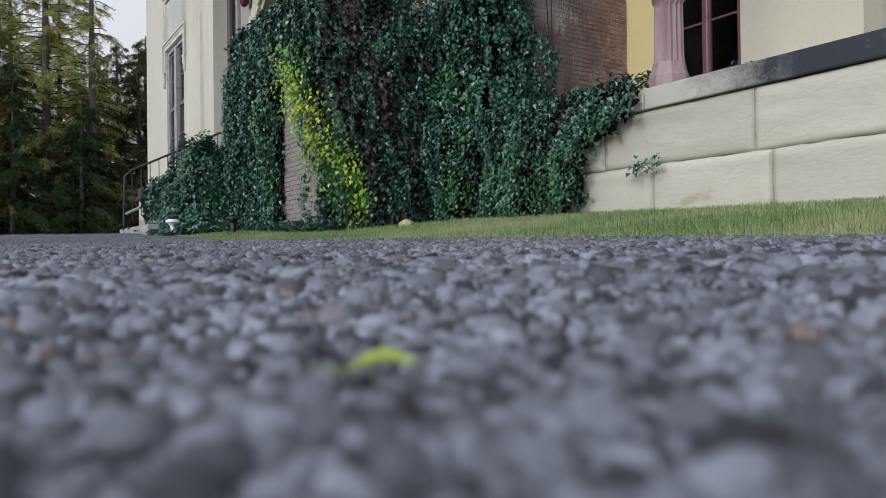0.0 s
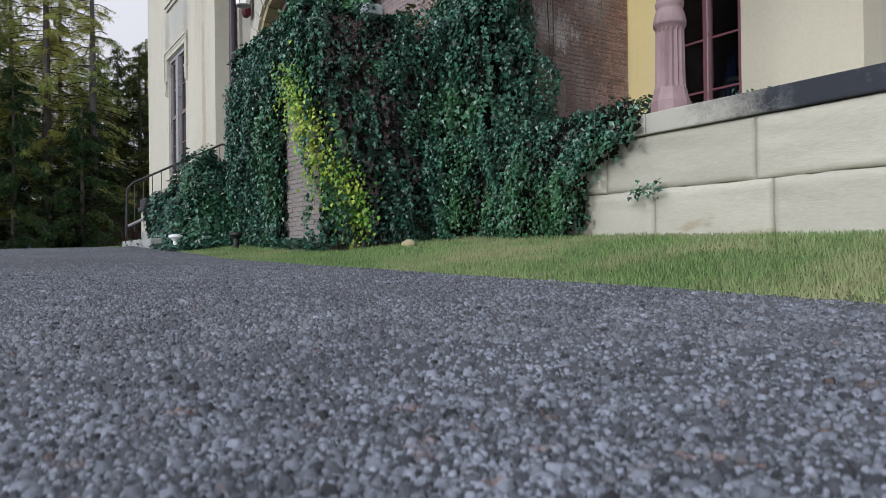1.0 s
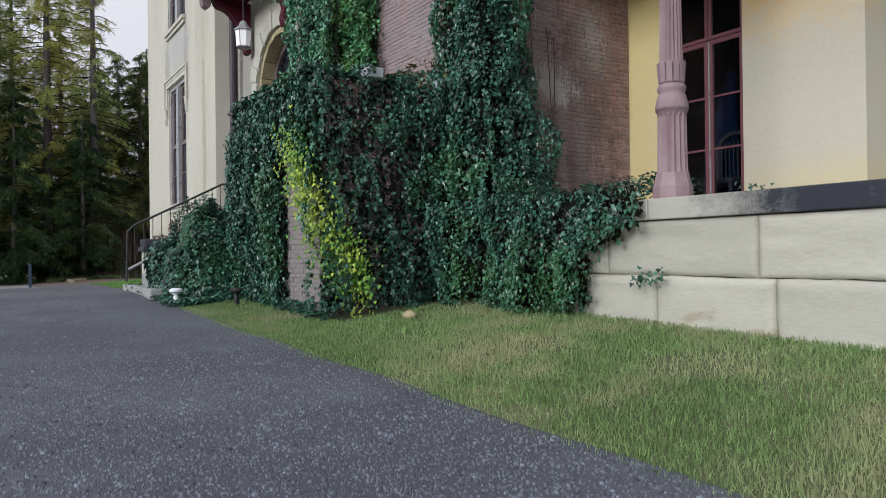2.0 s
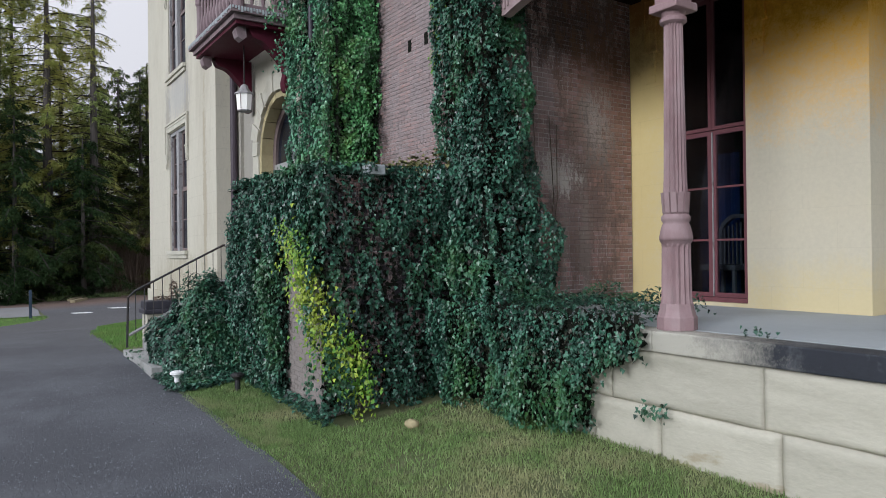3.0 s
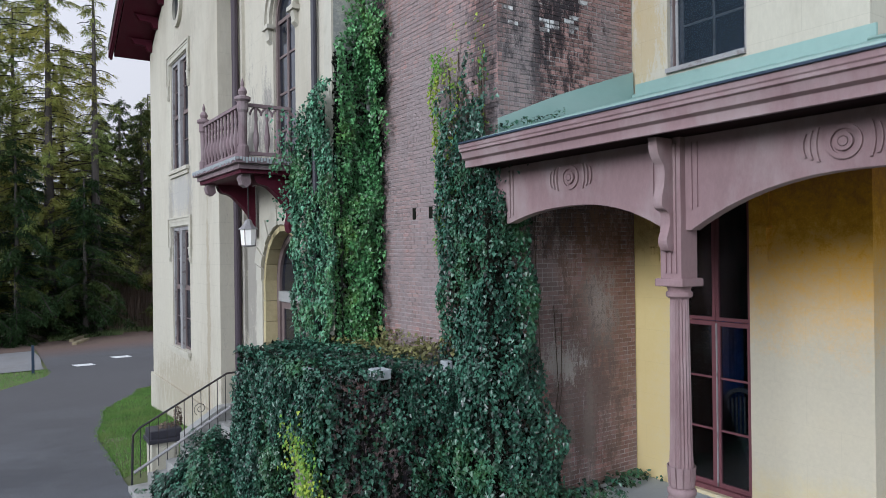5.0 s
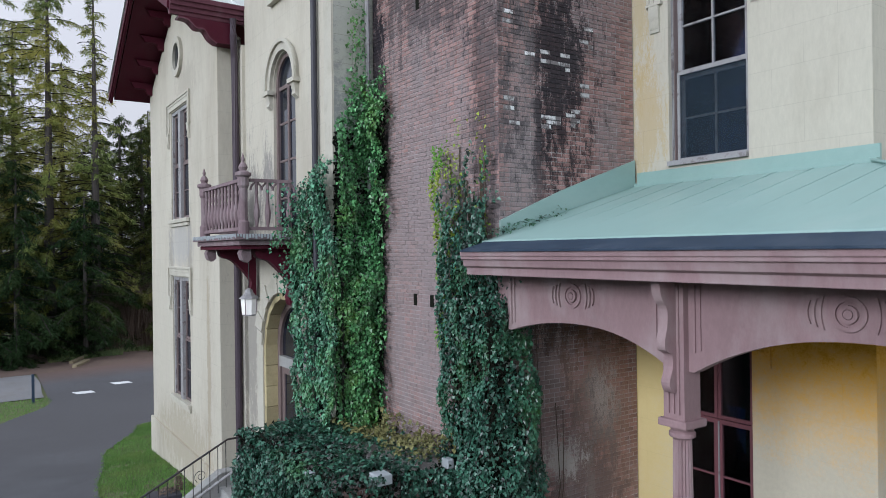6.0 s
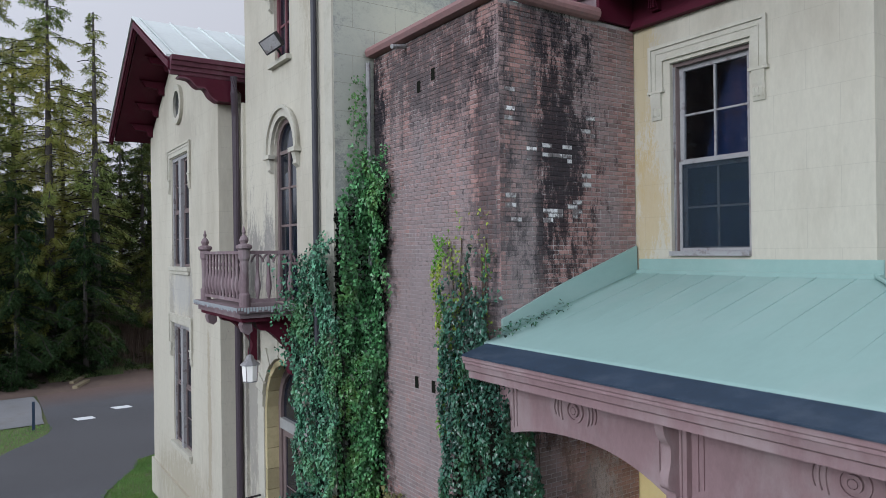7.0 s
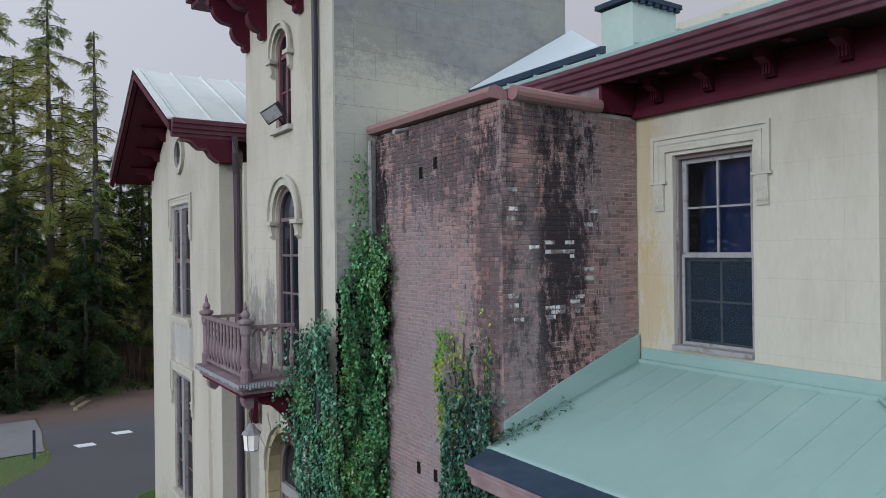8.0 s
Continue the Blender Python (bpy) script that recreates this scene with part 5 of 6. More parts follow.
def porch_roof():
    """Two slopes that meet on a hip beyond the corner of the wing."""
    bm = bmesh.new()
    hip_x = -3.22

    def sheet_of(xs, ys):
        rows = [[bm.verts.new((x, y, min(RZ0 + (y - RY0) * RISE, RZ1 - (x - hip_x) * RISE) + 0.003 * noise.noise((x * 1.2, y * 1.6, 7)))) for y in ys] for x in xs]
        for i in range(len(xs) - 1):
            for k in range(len(ys) - 1):
                bm.faces.new((rows[i][k], rows[i + 1][k], rows[i + 1][k + 1], rows[i][k + 1]))
    end = hip_x + (RZ1 - RZ0) / RISE
    sheet_of(steps_of(-6.0, hip_x, 0.15) + steps_of(hip_x, end, 0.06)[1:], steps_of(RY0, RY1, 0.06))
    sheet_of(steps_of(-3.17, end, 0.2), steps_of(RY1, 11.5, 0.3))
    ret = bmesh.ops.extrude_face_region(bm, geom=bm.faces[:])
    bmesh.ops.translate(bm, verts=[g for g in ret["geom"] if isinstance(g, bmesh.types.BMVert)], vec=(0, 0, -0.04))
    top = part("roof", bm, TEAL, porch, "pale green painted metal roof with low seams", True)
    part("hip_cap", tube(bmesh.new(), [(hip_x + 0.02, RY1 - 0.03, RZ1 + 0.012), (hip_x + 1.2, RY1 - 1.2, RZ1 - 1.2 * RISE + 0.008), (end, RY0, RZ0 + 0.008)], 0.02, 6), TEAL, top)
    for k in range(13):
        sx = -5.62 + k * 0.381
        y1 = min(WY - 0.1, RY1 - max(0.0, sx - hip_x) - 0.02)
        if y1 - RY0 > 0.9:
            z1 = RZ0 + (y1 - RY0) * RISE
            part("seam", prism(bmesh.new(), [(RY0 + 0.6, RZ0 + 0.6 * RISE - 0.01), (RY0 + 0.6, RZ0 + 0.6 * RISE), (y1, z1 + 0.010), (y1, z1 - 0.02)], sx, sx + 0.016, "x"), TEAL, top)


porch_roof()
part("flashing", boxes((-5.96, -3.12, WY - 0.035, WY - 0.004, 6.10, 6.285), (-5.96, -3.12, WY - 0.10, WY - 0.036, 6.10, 6.15)), TEAL, porch)
part("flashing", prism(bmesh.new(), [(4.69, RZ0 + 0.03), (4.69, 5.665), (5.59, 6.02), (6.86, 6.45), (6.86, RZ1 - 0.02)], -6.016, -5.985, "x"), TEAL, porch)


def wicker_chair(x, y):
    c = root("wicker_chair", (x, y, SZ), "pale wicker chair seen through the french window", "chair")
    part("seat", boxes((x - 0.28, x + 0.28, y - 0.28, y + 0.28, SZ + 0.38, SZ + 0.45), bevel=0.02), CHAIR_WOOD, c)
    bm = bmesh.new()
    o = arch_pts(x - 0.28, x + 0.28, SZ + 0.45, SZ + 0.8, 0.28)
    band(bm, o, shrink(o, 0.05), y + 0.2, y + 0.26)
    part("backrest", bm, CHAIR_WOOD, c)
    for k in range(8):
        xx = x - 0.2 + k * 0.057
        part("spindle", boxes((xx - 0.01, xx + 0.01, y + 0.22, y + 0.24, SZ + 0.45, SZ + 0.98 - abs(k - 3.5) * 0.02)), CHAIR_WOOD, c)
    for sx in (-0.24, 0.24):
        for sy in (-0.24, 0.24):
            part("leg", boxes((x + sx - 0.02, x + sx + 0.02, y + sy - 0.02, y + sy + 0.02, SZ, SZ + 0.38)), CHAIR_WOOD, c)


wicker_chair(-5.22, 7.70)

# ---- leaves ----
rng = np.random.default_rng(5)


def norm(v):
    return v / np.maximum(np.linalg.norm(v, axis=1, keepdims=True), 1e-9)


LOBED = np.array([(0, 0, 0), (-0.46, 0.10, 0.07), (-0.27, 0.52, 0.06), (0, 1.0, -0.06), (0.27, 0.52, 0.06), (0.46, 0.10, 0.07)])
LOBED_F = [(0, 1, 2, 3), (0, 3, 4, 5)]
BLADE = np.array([(-0.5, 0, 0), (0.5, 0, 0), (0.25, 0.6, 0.1), (0.0, 1.0, 0.25), (-0.25, 0.6, 0.1)])
BLADE_F = [(0, 1, 2, 3, 4)]
POINTED = np.array([(0, 0, 0), (-0.22, 0.35, 0.05), (0, 1.0, -0.08), (0.22, 0.35, 0.05)])
POINTED_F = [(0, 1, 2), (0, 2, 3)]


def scatter(name, pos, nor, tip, size, width, material, shape=LOBED, shape_f=LOBED_F, parent=None, label=""):
    """Many small leaves in one mesh: nor faces out, tip is the way the leaf points."""
    n = norm(nor)
    t = norm(tip - (tip * n).sum(1, keepdims=True) * n)
    s = np.cross(t, n)
    k = len(shape)
    v = (pos[:, None, :] + size[:, None, None] * (shape[None, :, 0:1] * width[:, None, None] * s[:, None, :] + shape[None, :, 1:2] * t[:, None, :] + shape[None, :, 2:3] * n[:, None, :]))
    v = v.reshape(-1, 3)
    me = bpy.data.meshes.new(name)
    counts = [len(f) for f in shape_f]
    per = sum(counts)
    loops = (np.arange(len(pos))[:, None] * k + np.array([i for f in shape_f for i in f])[None, :]).ravel()
    starts = (np.arange(len(pos))[:, None] * per + np.cumsum([0] + counts[:-1])[None, :]).ravel()
    me.vertices.add(len(v)), me.loops.add(len(loops)), me.polygons.add(len(starts))
    me.vertices.foreach_set("co", v.ravel().astype(np.float32))
    me.loops.foreach_set("vertex_index", loops.astype(np.int32))
    me.polygons.foreach_set("loop_start", starts.astype(np.int32))
    me.update(calc_edges=True)
    me.materials.append(material)
    return tagged(attach(new(name, me), parent), label)


def nz(x, y, z, f=1.0):
    return noise.noise((x * f, y * f, z * f))


UNDER = []


def ivy_patch(origin, u, v, normal, density, keep, thick=0.16, seed=0, size=(0.050, 0.092), holes=True, under=0.3):
    """Leaf places over a rectangle (u, v are its sides); keep(a, b) in 0..1 thins it out."""
    r = np.random.default_rng(seed)
    o, u, v, nrm = (np.array(q, float) for q in (origin, u, v, normal))
    size = (size[0] * 0.80, size[1] * 0.78)
    count = int(np.linalg.norm(u) * np.linalg.norm(v) * density * 1.45)
    out_p, out_n, out_t = [], [], []
    for a, b in r.random((count, 2)):
        k = keep(a, b)
        p = o + a * u + b * v
        if r.random() > k:
            continue
        swell = 0.5 + 0.8 * nz(p[0] * 2.6, p[1] * 2.6, p[2] * 0.9) + 0.6 * nz(p[0] * 6, p[1] * 6, p[2] * 2.6)
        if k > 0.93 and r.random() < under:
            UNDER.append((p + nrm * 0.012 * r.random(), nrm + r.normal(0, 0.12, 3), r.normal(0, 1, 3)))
        if holes and swell < 0.20 and r.random() < 0.8:
            continue
        d = max(0.0, swell) * thick * min(1, k * 1.5) + r.random() * 0.05
        out_p.append(p + nrm * d + r.normal(0, 0.012, 3))
        out_n.append(nrm + r.normal(0, 0.55, 3) + np.array((0, 0, 0.35)))
        out_t.append(np.array((0, 0, -1.0)) + r.normal(0, 0.45, 3))
    m = len(out_p)
    s = r.uniform(size[0], size[1], m)
    return np.array(out_p), np.array(out_n), np.array(out_t), s, r.uniform(0.8, 1.15, m)


def join(*ps):
    return tuple(np.concatenate([p[i] for p in ps if len(p[0])]) for i in range(5))


def ivy(name, label, material, *patches, category="ivy"):
    p = join(*patches)
    ob = scatter(name, *p, material)
    # a near black leaf layer stands in for the shade behind the ivy
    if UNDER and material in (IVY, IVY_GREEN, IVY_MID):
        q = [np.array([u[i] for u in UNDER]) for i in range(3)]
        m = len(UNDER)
        scatter("stem_mat", q[0], q[1], q[2], np.full(m, 0.055), np.full(m, 1.0), GAP_SHADE, parent=ob, label="near black leaf layer painting the shade beneath the ivy")["kind"] = "stuff"
    UNDER.clear()
    return tagged(ob, label, category, "", "stuff")


def ramp(v, a, b):
    return max(0.0, min(1.0, (v - a) / (b - a)))


# ---- brick landing wall under the ivy, with a coping ----
GX0, GX1, GY0, GY1, GZ1 = -9.45, -6.78, 2.98, 4.69, 2.84
landing = root("brick_landing", (-8.3, 3.8, 0.3), "square brick landing wall buried under dark ivy", "landing")
landing_body = part("wall", boxes((GX0, GX1, GY0, GY1, 0.1, GZ1)), MORTAR, landing)
for x0, x1, y0, y1 in ((-7.26, -7.08, 2.86, 3.02), (-6.80, -6.55, 3.42, 3.66), (-6.78, -6.60, 4.35, 4.5), (-8.0, -7.8, 4.3, 4.42)):
    part("coping_stone", boxes((x0 + 0.02, x1 - 0.02, y0 + 0.03, y1 - 0.03, GZ1, GZ1 + 0.11), bevel=0.015), SLAB, landing, "pale coping stone showing through the ivy")

E1 = 0.10


def front_keep(a, b):
    x, z = -10.0 + a * 3.35, 0.35 + b * 2.62
    bare = ramp(x + 0.08 * nz(x, z, 6, 4), -7.74, -7.66) * (1 - ramp(x, -6.74, -6.70)) * (1 - ramp(z + 0.5 * (x + 7.3), 1.85, 2.05))
    edge = -9.42 - 0.55 * ramp(z, 2.7, 1.3) + 0.16 * nz(x, z, 3, 2.5)
    left = ramp(x, edge - 0.04, edge + 0.06)
    return left * (1 - bare) * (0.96)


def side_keep(a, b):
    return 0.97


def hollow_keep(a, b):
    """The shaded side: full at the top and the ends, thin hanging strands over a hollow below."""
    y, z = 2.86 + a * 1.85, 0.38 + b * 2.58
    strand = ramp(nz(y * 5.5, z * 0.7, 4) + 0.3 * nz(y * 9, z * 4, 2), -0.12, 0.12)
    solid = max(ramp(z + 0.35 * nz(y * 3, z, 1), 1.9, 2.4), ramp(a, 0.72, 0.9), 0.5 * ramp(z, 0.85, 0.55))
    return 0.92 * max(solid, 0.66 * strand)


ivy("ivy_on_landing", "thick dark green ivy draped over the landing wall", IVY,
    ivy_patch((-10.0, GY0 - 0.01, 0.35), (3.35, 0, 0), (0, 0, 2.62), (0, -1, 0), 1900, front_keep, 0.20, 11, (0.038, 0.072)),
    ivy_patch((GX1 + 0.01, GY0 - 0.12, 0.38), (0, 1.85, 0), (0, 0, 2.58), (1, 0, 0), 2000, hollow_keep, 0.38, 12, (0.038, 0.070), under=0.0),
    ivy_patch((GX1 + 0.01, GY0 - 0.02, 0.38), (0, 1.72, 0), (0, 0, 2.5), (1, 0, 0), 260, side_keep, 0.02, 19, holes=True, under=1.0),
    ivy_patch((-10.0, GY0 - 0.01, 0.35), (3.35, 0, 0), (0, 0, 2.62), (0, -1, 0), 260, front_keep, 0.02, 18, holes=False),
    ivy_patch((GX0 - 0.01, GY0 - 0.1, 0.35), (0, 1.8, 0), (0, 0, 2.6), (-1, 0, 0), 700, side_keep, 0.18, 13),
    ivy_patch((-9.5, GY0 - 0.15, GZ1 + 0.01), (2.8, 0, 0), (0, 1.85, 0), (0, 0, 1), 900, lambda a, b: 0.95 - 0.75 * ramp(b, 0.55, 0.8), 0.14, 14))
ivy("dry_growth_on_landing", "olive and straw coloured weeds on top of the landing", IVY_DRY,
    ivy_patch((-9.4, 3.95, GZ1 + 0.02), (2.7, 0, 0), (0, 0.72, 0), (0, 0, 1), 520, lambda a, b: 0.9, 0.22, 15, (0.04, 0.09)),
    ivy_patch((-8.6, 4.60, GZ1), (1.9, 0, 0), (0, 0, 0.45), (0, -1, 0), 420, lambda a, b: 0.9 - b, 0.12, 16, (0.04, 0.09)), category="weeds")


def yellow_vine():
    r = np.random.default_rng(21)
    pos, nor, tip, size = [], [], [], []
    path = [(-7.30, 2.80, 2.34), (-7.02, 2.78, 2.05), (-6.82, 2.78, 1.78), (-6.70, 2.84, 1.52), (-6.58, 3.0, 1.28), (-6.50, 3.15, 1.08), (-6.42, 3.3, 0.82)]
    for i in range(2000):
        u = r.random() ** 0.9 * (len(path) - 1)
        k = min(int(u), len(path) - 2)
        p = np.array(path[k]) * (1 - u + k) + np.array(path[k + 1]) * (u - k)
        drop = r.random() ** 1.6 * (0.20 + 0.30 * ramp(u, 0.6, 3.5))
        pos.append(p + r.normal(0, 0.115, 3) * (1, 0.5, 1.1) + (0, 0, -drop)), size.append(r.uniform(0.030, 0.054))
        nor.append(np.array((0.35, -0.9, 0.45)) + r.normal(0, 0.35, 3)), tip.append(np.array((0.15, -0.1, -1)) + r.normal(0, 0.4, 3))
    ob = scatter("yellow_vine", np.array(pos), np.array(nor), np.array(tip), np.array(size), np.full(len(pos), 1.0), IVY_YELLOW)
    tagged(ob, "yellow green climbing vine hanging over the brick", "vine", "", "stuff")


yellow_vine()


def tower_keep(a, b):
    x, z = -10.05 + a * 1.36, 2.8 + b * 4.0
    top = 6.55 - 0.5 * ramp(x, -9.75, -10.05) + 0.35 * nz(x, z, 1, 2.2)
    return (1 - ramp(z, top - 0.25, top + 0.1)) * ramp(x + 0.12 * nz(x, z, 9, 3), -10.05, -9.92)


def tower_side_keep(a, b):
    y, z = 4.05 + a * 0.68, 2.8 + b * 6.1
    w = ramp(z, 8.6, 7.0)
    lim = 0.12 + 0.88 * min(1, w * 0.85 + 0.15) * (1 if z < 7.2 else 0.45)
    mid = 0.62
    return (1 - ramp(abs(a - mid), lim * 0.55, lim * 0.55 + 0.15)) * (1 - 0.85 * ramp(z, 7.0, 7.9)) * (0.98)


ivy("ivy_on_tower_front", "grey green ivy on the front of the stair tower beside the arch", IVY_MID,
    ivy_patch((-10.05, TY - 0.01, 2.8), (1.36, 0, 0), (0, 0, 4.0), (0, -1, 0), 1700, tower_keep, 0.26, 31, (0.045, 0.085)),
    ivy_patch((-10.03, 3.35, 4.7), (0, 0.75, 0), (0, 0, 1.75), (1, -0.2, 0), 1100, lambda a, b: ramp(a + 0.35 * nz(a * 3, b * 5, 3), 0.25, 0.75) * (1 - ramp(b, 0.75, 1)), 0.18, 35, (0.04, 0.075), under=0.0))
ivy("ivy_on_tower", "bright green ivy climbing the corner of the stair tower", IVY_GREEN,
    ivy_patch((TX1 + 0.01, 4.05, 2.8), (0, 0.68, 0), (0, 0, 6.1), (1, -0.15, 0), 1900, tower_side_keep, 0.30, 32, (0.045, 0.085)),
    ivy_patch((-8.92, 4.64, 2.8), (0.66, 0, 0), (0, 0, 5.2), (0.1, -1, 0), 1400, lambda a, b: (1 - ramp(a + 0.3 * nz(a * 3, b * 8, 4, 1.5), 0.45 + 0.3 * ramp(b, 0.4, 0.8), 0.75 + 0.25 * ramp(b, 0.4, 0.8))) * (1 - ramp(b + 0.1 * nz(a * 6, b, 8), 0.86, 0.98)), 0.26, 33, (0.045, 0.085)))


def corner_keep(a, b):
    x, z = -7.1 + a * 1.12, 2.75 + b * 4.2
    left = -7.05 + 0.18 * ramp(z, 5.0, 6.4)
    top = 5.75 + 1.6 * max(0, nz(x * 9.0, 0, 2, 1.0)) + 0.25 * nz(x, z, 5, 3)
    k = ramp(x + 0.10 * nz(x, z, 7, 3), left, left + 0.10) * (1 - ramp(z, top, top + 0.25))
    return k * (1 - 0.35 * ramp(z, 5.0, 6.0))


def corner_side_keep(a, b):
    y, z = 4.66 + a * 0.95, 1.35 + b * 3.6
    lim = 4.95 + 0.55 * (1 - ramp(z, 2.2, 4.8)) + 0.22 * nz(y, z, 3, 1.8)
    return (1 - ramp(y, lim - 0.1, lim + 0.12)) * (1 - ramp(z, 4.7, 4.95))


ivy("ivy_on_brick_corner", "dark green ivy hanging down the brick corner", IVY,
    ivy_patch((-7.1, BY0 - 0.01, 2.75), (1.12, 0, 0), (0, 0, 4.2), (0, -1, 0), 1700, corner_keep, 0.24, 41, (0.042, 0.08)),
    ivy_patch((-5.99, 4.50, 1.35), (0, 0.95, 0), (0, 0, 3.6), (1, -0.2, 0), 2000, corner_side_keep, 0.30, 42, (0.04, 0.075)),
    ivy_patch((-6.75, BY0 - 0.02, 1.3), (0.8, 0, 0), (0, 0, 1.7), (0.3, -1, 0), 1300, lambda a, b: 0.97, 0.3, 43))
ivy("ivy_on_porch_roof", "short ivy shoots creeping onto the porch roof and beam", IVY,
    ivy_patch((-5.98, RY0 + 0.02, RZ0 + 0.02), (0.5, 0, 0), (0, 1.1, 0.31), (0, -0.2, 1), 1100, lambda a, b: max(0.0, 0.85 * (1 - ramp(a + 0.5 * nz(a * 4, b * 7, 5), 0.05, 0.5)) * (1 - 0.6 * b)), 0.05, 46, (0.035, 0.06)),
    ivy_patch((-5.95, 4.60, 4.86), (0.55, 0, 0), (0, 0, 0.24), (0, -1, 0), 900, lambda a, b: 0.8 * (1 - ramp(a + 0.4 * nz(a * 5, b * 3, 2), 0.15, 0.9)) * b, 0.06, 47, (0.035, 0.06)))
ivy("yellowing_ivy_on_brick", "sparse olive yellow ivy at the edge of the brick", IVY_YELLOW,
    ivy_patch((-7.12, BY0 - 0.03, 4.2), (0.45, 0, 0), (0, 0, 2.4), (0, -1, 0), 1700, lambda a, b: 0.8 * (1 - ramp(a + 0.3 * nz(a * 2, b * 9, 4), 0.3, 0.9)), 0.2, 44, (0.035, 0.065)),
    ivy_patch((-6.95, BY0 - 0.03, 5.4), (0.9, 0, 0), (0, 0, 1.5), (0, -1, 0), 900, lambda a, b: max(0, 1.3 * nz(a * 8.5, 1, 6) + 0.1) * (1 - 0.6 * b), 0.12, 45, (0.035, 0.065)))


def low_keep(a, b):
    x, z = -6.7 + a * 3.0, 0.38 + b * 1.08
    right = -4.25 + 0.62 * ramp(z, 0.95, 1.15) + 0.16 * nz(x, z, 2, 3) - 0.25 * ramp(z, 0.5, 0.38)
    return 1 - ramp(x, right - 0.12, right + 0.06)


ivy("ivy_on_terrace", "blue green ivy spilling over the terrace wall", IVY,
    ivy_patch((-6.7, 4.40, 0.38), (3.0, 0, 0), (0, 0, 1.08), (0, -1, 0.1), 2300, low_keep, 0.30, 51, (0.034, 0.064)),
    ivy_patch((-6.0, 4.35, SZ + 0.01), (2.2, 0, 0), (0, 1.25, 0), (0, 0, 1), 900, lambda a, b: 1 - ramp(b + 0.42 * a + 0.3 * nz(a * 4, b * 3, 5), 1.0, 1.25), 0.2, 52, (0.034, 0.064), under=0.08),
    ivy_patch((-6.0, 5.4, SZ + 0.01), (0.5, 0, 0), (0, 1.4, 0), (0.5, 0, 1), 420, lambda a, b: 1 - ramp(a + 0.5 * nz(a * 4, b * 6, 5), 0.3, 0.8), 0.12, 53),
    ivy_patch((-3.80, 4.41, 0.66), (0.28, 0, 0), (0, 0, 0.13), (0, -1, 0.3), 2200, lambda a, b: 0.48, 0.10, 54, (0.03, 0.06)),
    ivy_patch((-3.05, 4.62, SZ + 0.005), (0.25, 0, 0), (0, 0.14, 0), (0, -0.5, 1), 1600, lambda a, b: 0.45, 0.06, 55, (0.03, 0.05)))


def dome_patch(cx, cy, z0, rx, ry, rz, count, seed, size=(0.045, 0.08)):
    r = np.random.default_rng(seed)
    d = norm(r.normal(0, 1, (count, 3)))
    d[:, 2] = np.abs(d[:, 2])
    swell = np.array([0.92 + 0.28 * nz(*(q * 2.1 + seed)) for q in d])[:, None] * (1 - 0.16 * r.random((count, 1)))
    # squarer than a ball, as a clipped and leaning bush is
    box_ = d / np.maximum(np.abs(d).max(1, keepdims=True), 1e-6)
    shape = (0.45 * d + 0.55 * 0.86 * box_) * swell
    p = shape * (rx, ry, rz) + (cx, cy, z0)
    return p, d + r.normal(0, 0.4, (count, 3)) + (0, 0, 0.3), np.array((0, 0, -1.0)) + r.normal(0, 0.5, (count, 3)), r.uniform(*size, count), r.uniform(0.8, 1.15, count)


ivy("ivy_bush", "rounded dark ivy bush beside the steps", IVY, dome_patch(-10.28, 2.42, 0.36, 0.68, 0.52, 1.0, 11000, 61, (0.035, 0.062)), dome_patch(-9.95, 2.65, 0.4, 0.48, 0.5, 1.5, 8000, 62, (0.035, 0.062)), category="bush")
bed = []
r_ = np.random.default_rng(71)
for i in range(7500):
    x = r_.uniform(-11.9, -8.9)
    y = r_.uniform(1.95 + 0.25 * ramp(x, -9.2, -8.4), 2.9) if r_.random() < 0.8 else r_.uniform(1.9, 2.5)
    bed.append((x, y, lie(x, y) + r_.random() * 0.13 * (0.6 + nz(x, y, 0, 2))))
for i in range(700):
    x = r_.uniform(-8.9, -6.4)
    y = r_.uniform(2.80, 2.95)
    bed.append((x, y, lie(x, y) + r_.random() * 0.12))
bed = np.array(bed)
ob = scatter("ground_ivy", bed, r_.normal(0, 0.4, bed.shape) + (0, -0.2, 1), r_.normal(0, 1, bed.shape), r_.uniform(0.035, 0.065, len(bed)), np.ones(len(bed)), IVY)
tagged(ob, "low ground ivy edging the driveway", "ivy", "", "stuff")

# hanging stems that show against the brick
stems = bmesh.new()
for k in range(14):
    r = random.Random(k)
    x, z = r.uniform(-7.0, -6.1), r.uniform(5.6, 6.6)
    tube(stems, [(x, BY0 - 0.015, 3.2), (x + r.uniform(-0.1, 0.1), BY0 - 0.02, 4.6), (x + r.uniform(-0.15, 0.15), BY0 - 0.015, z)], 0.008, 4)
for k in range(6):
    r = random.Random(k + 50)
    y, z = r.uniform(4.75, 5.6), r.uniform(3.4, 4.6)
    tube(stems, [(-6.005, y - 0.2, 1.5), (-6.0, y, 2.6), (-6.003, y + r.uniform(-0.25, 0.1), z)], 0.007, 4)
tagged(part("ivy_stems", stems, TWIG), "thin brown ivy stems on brick", "ivy", "", "stuff")

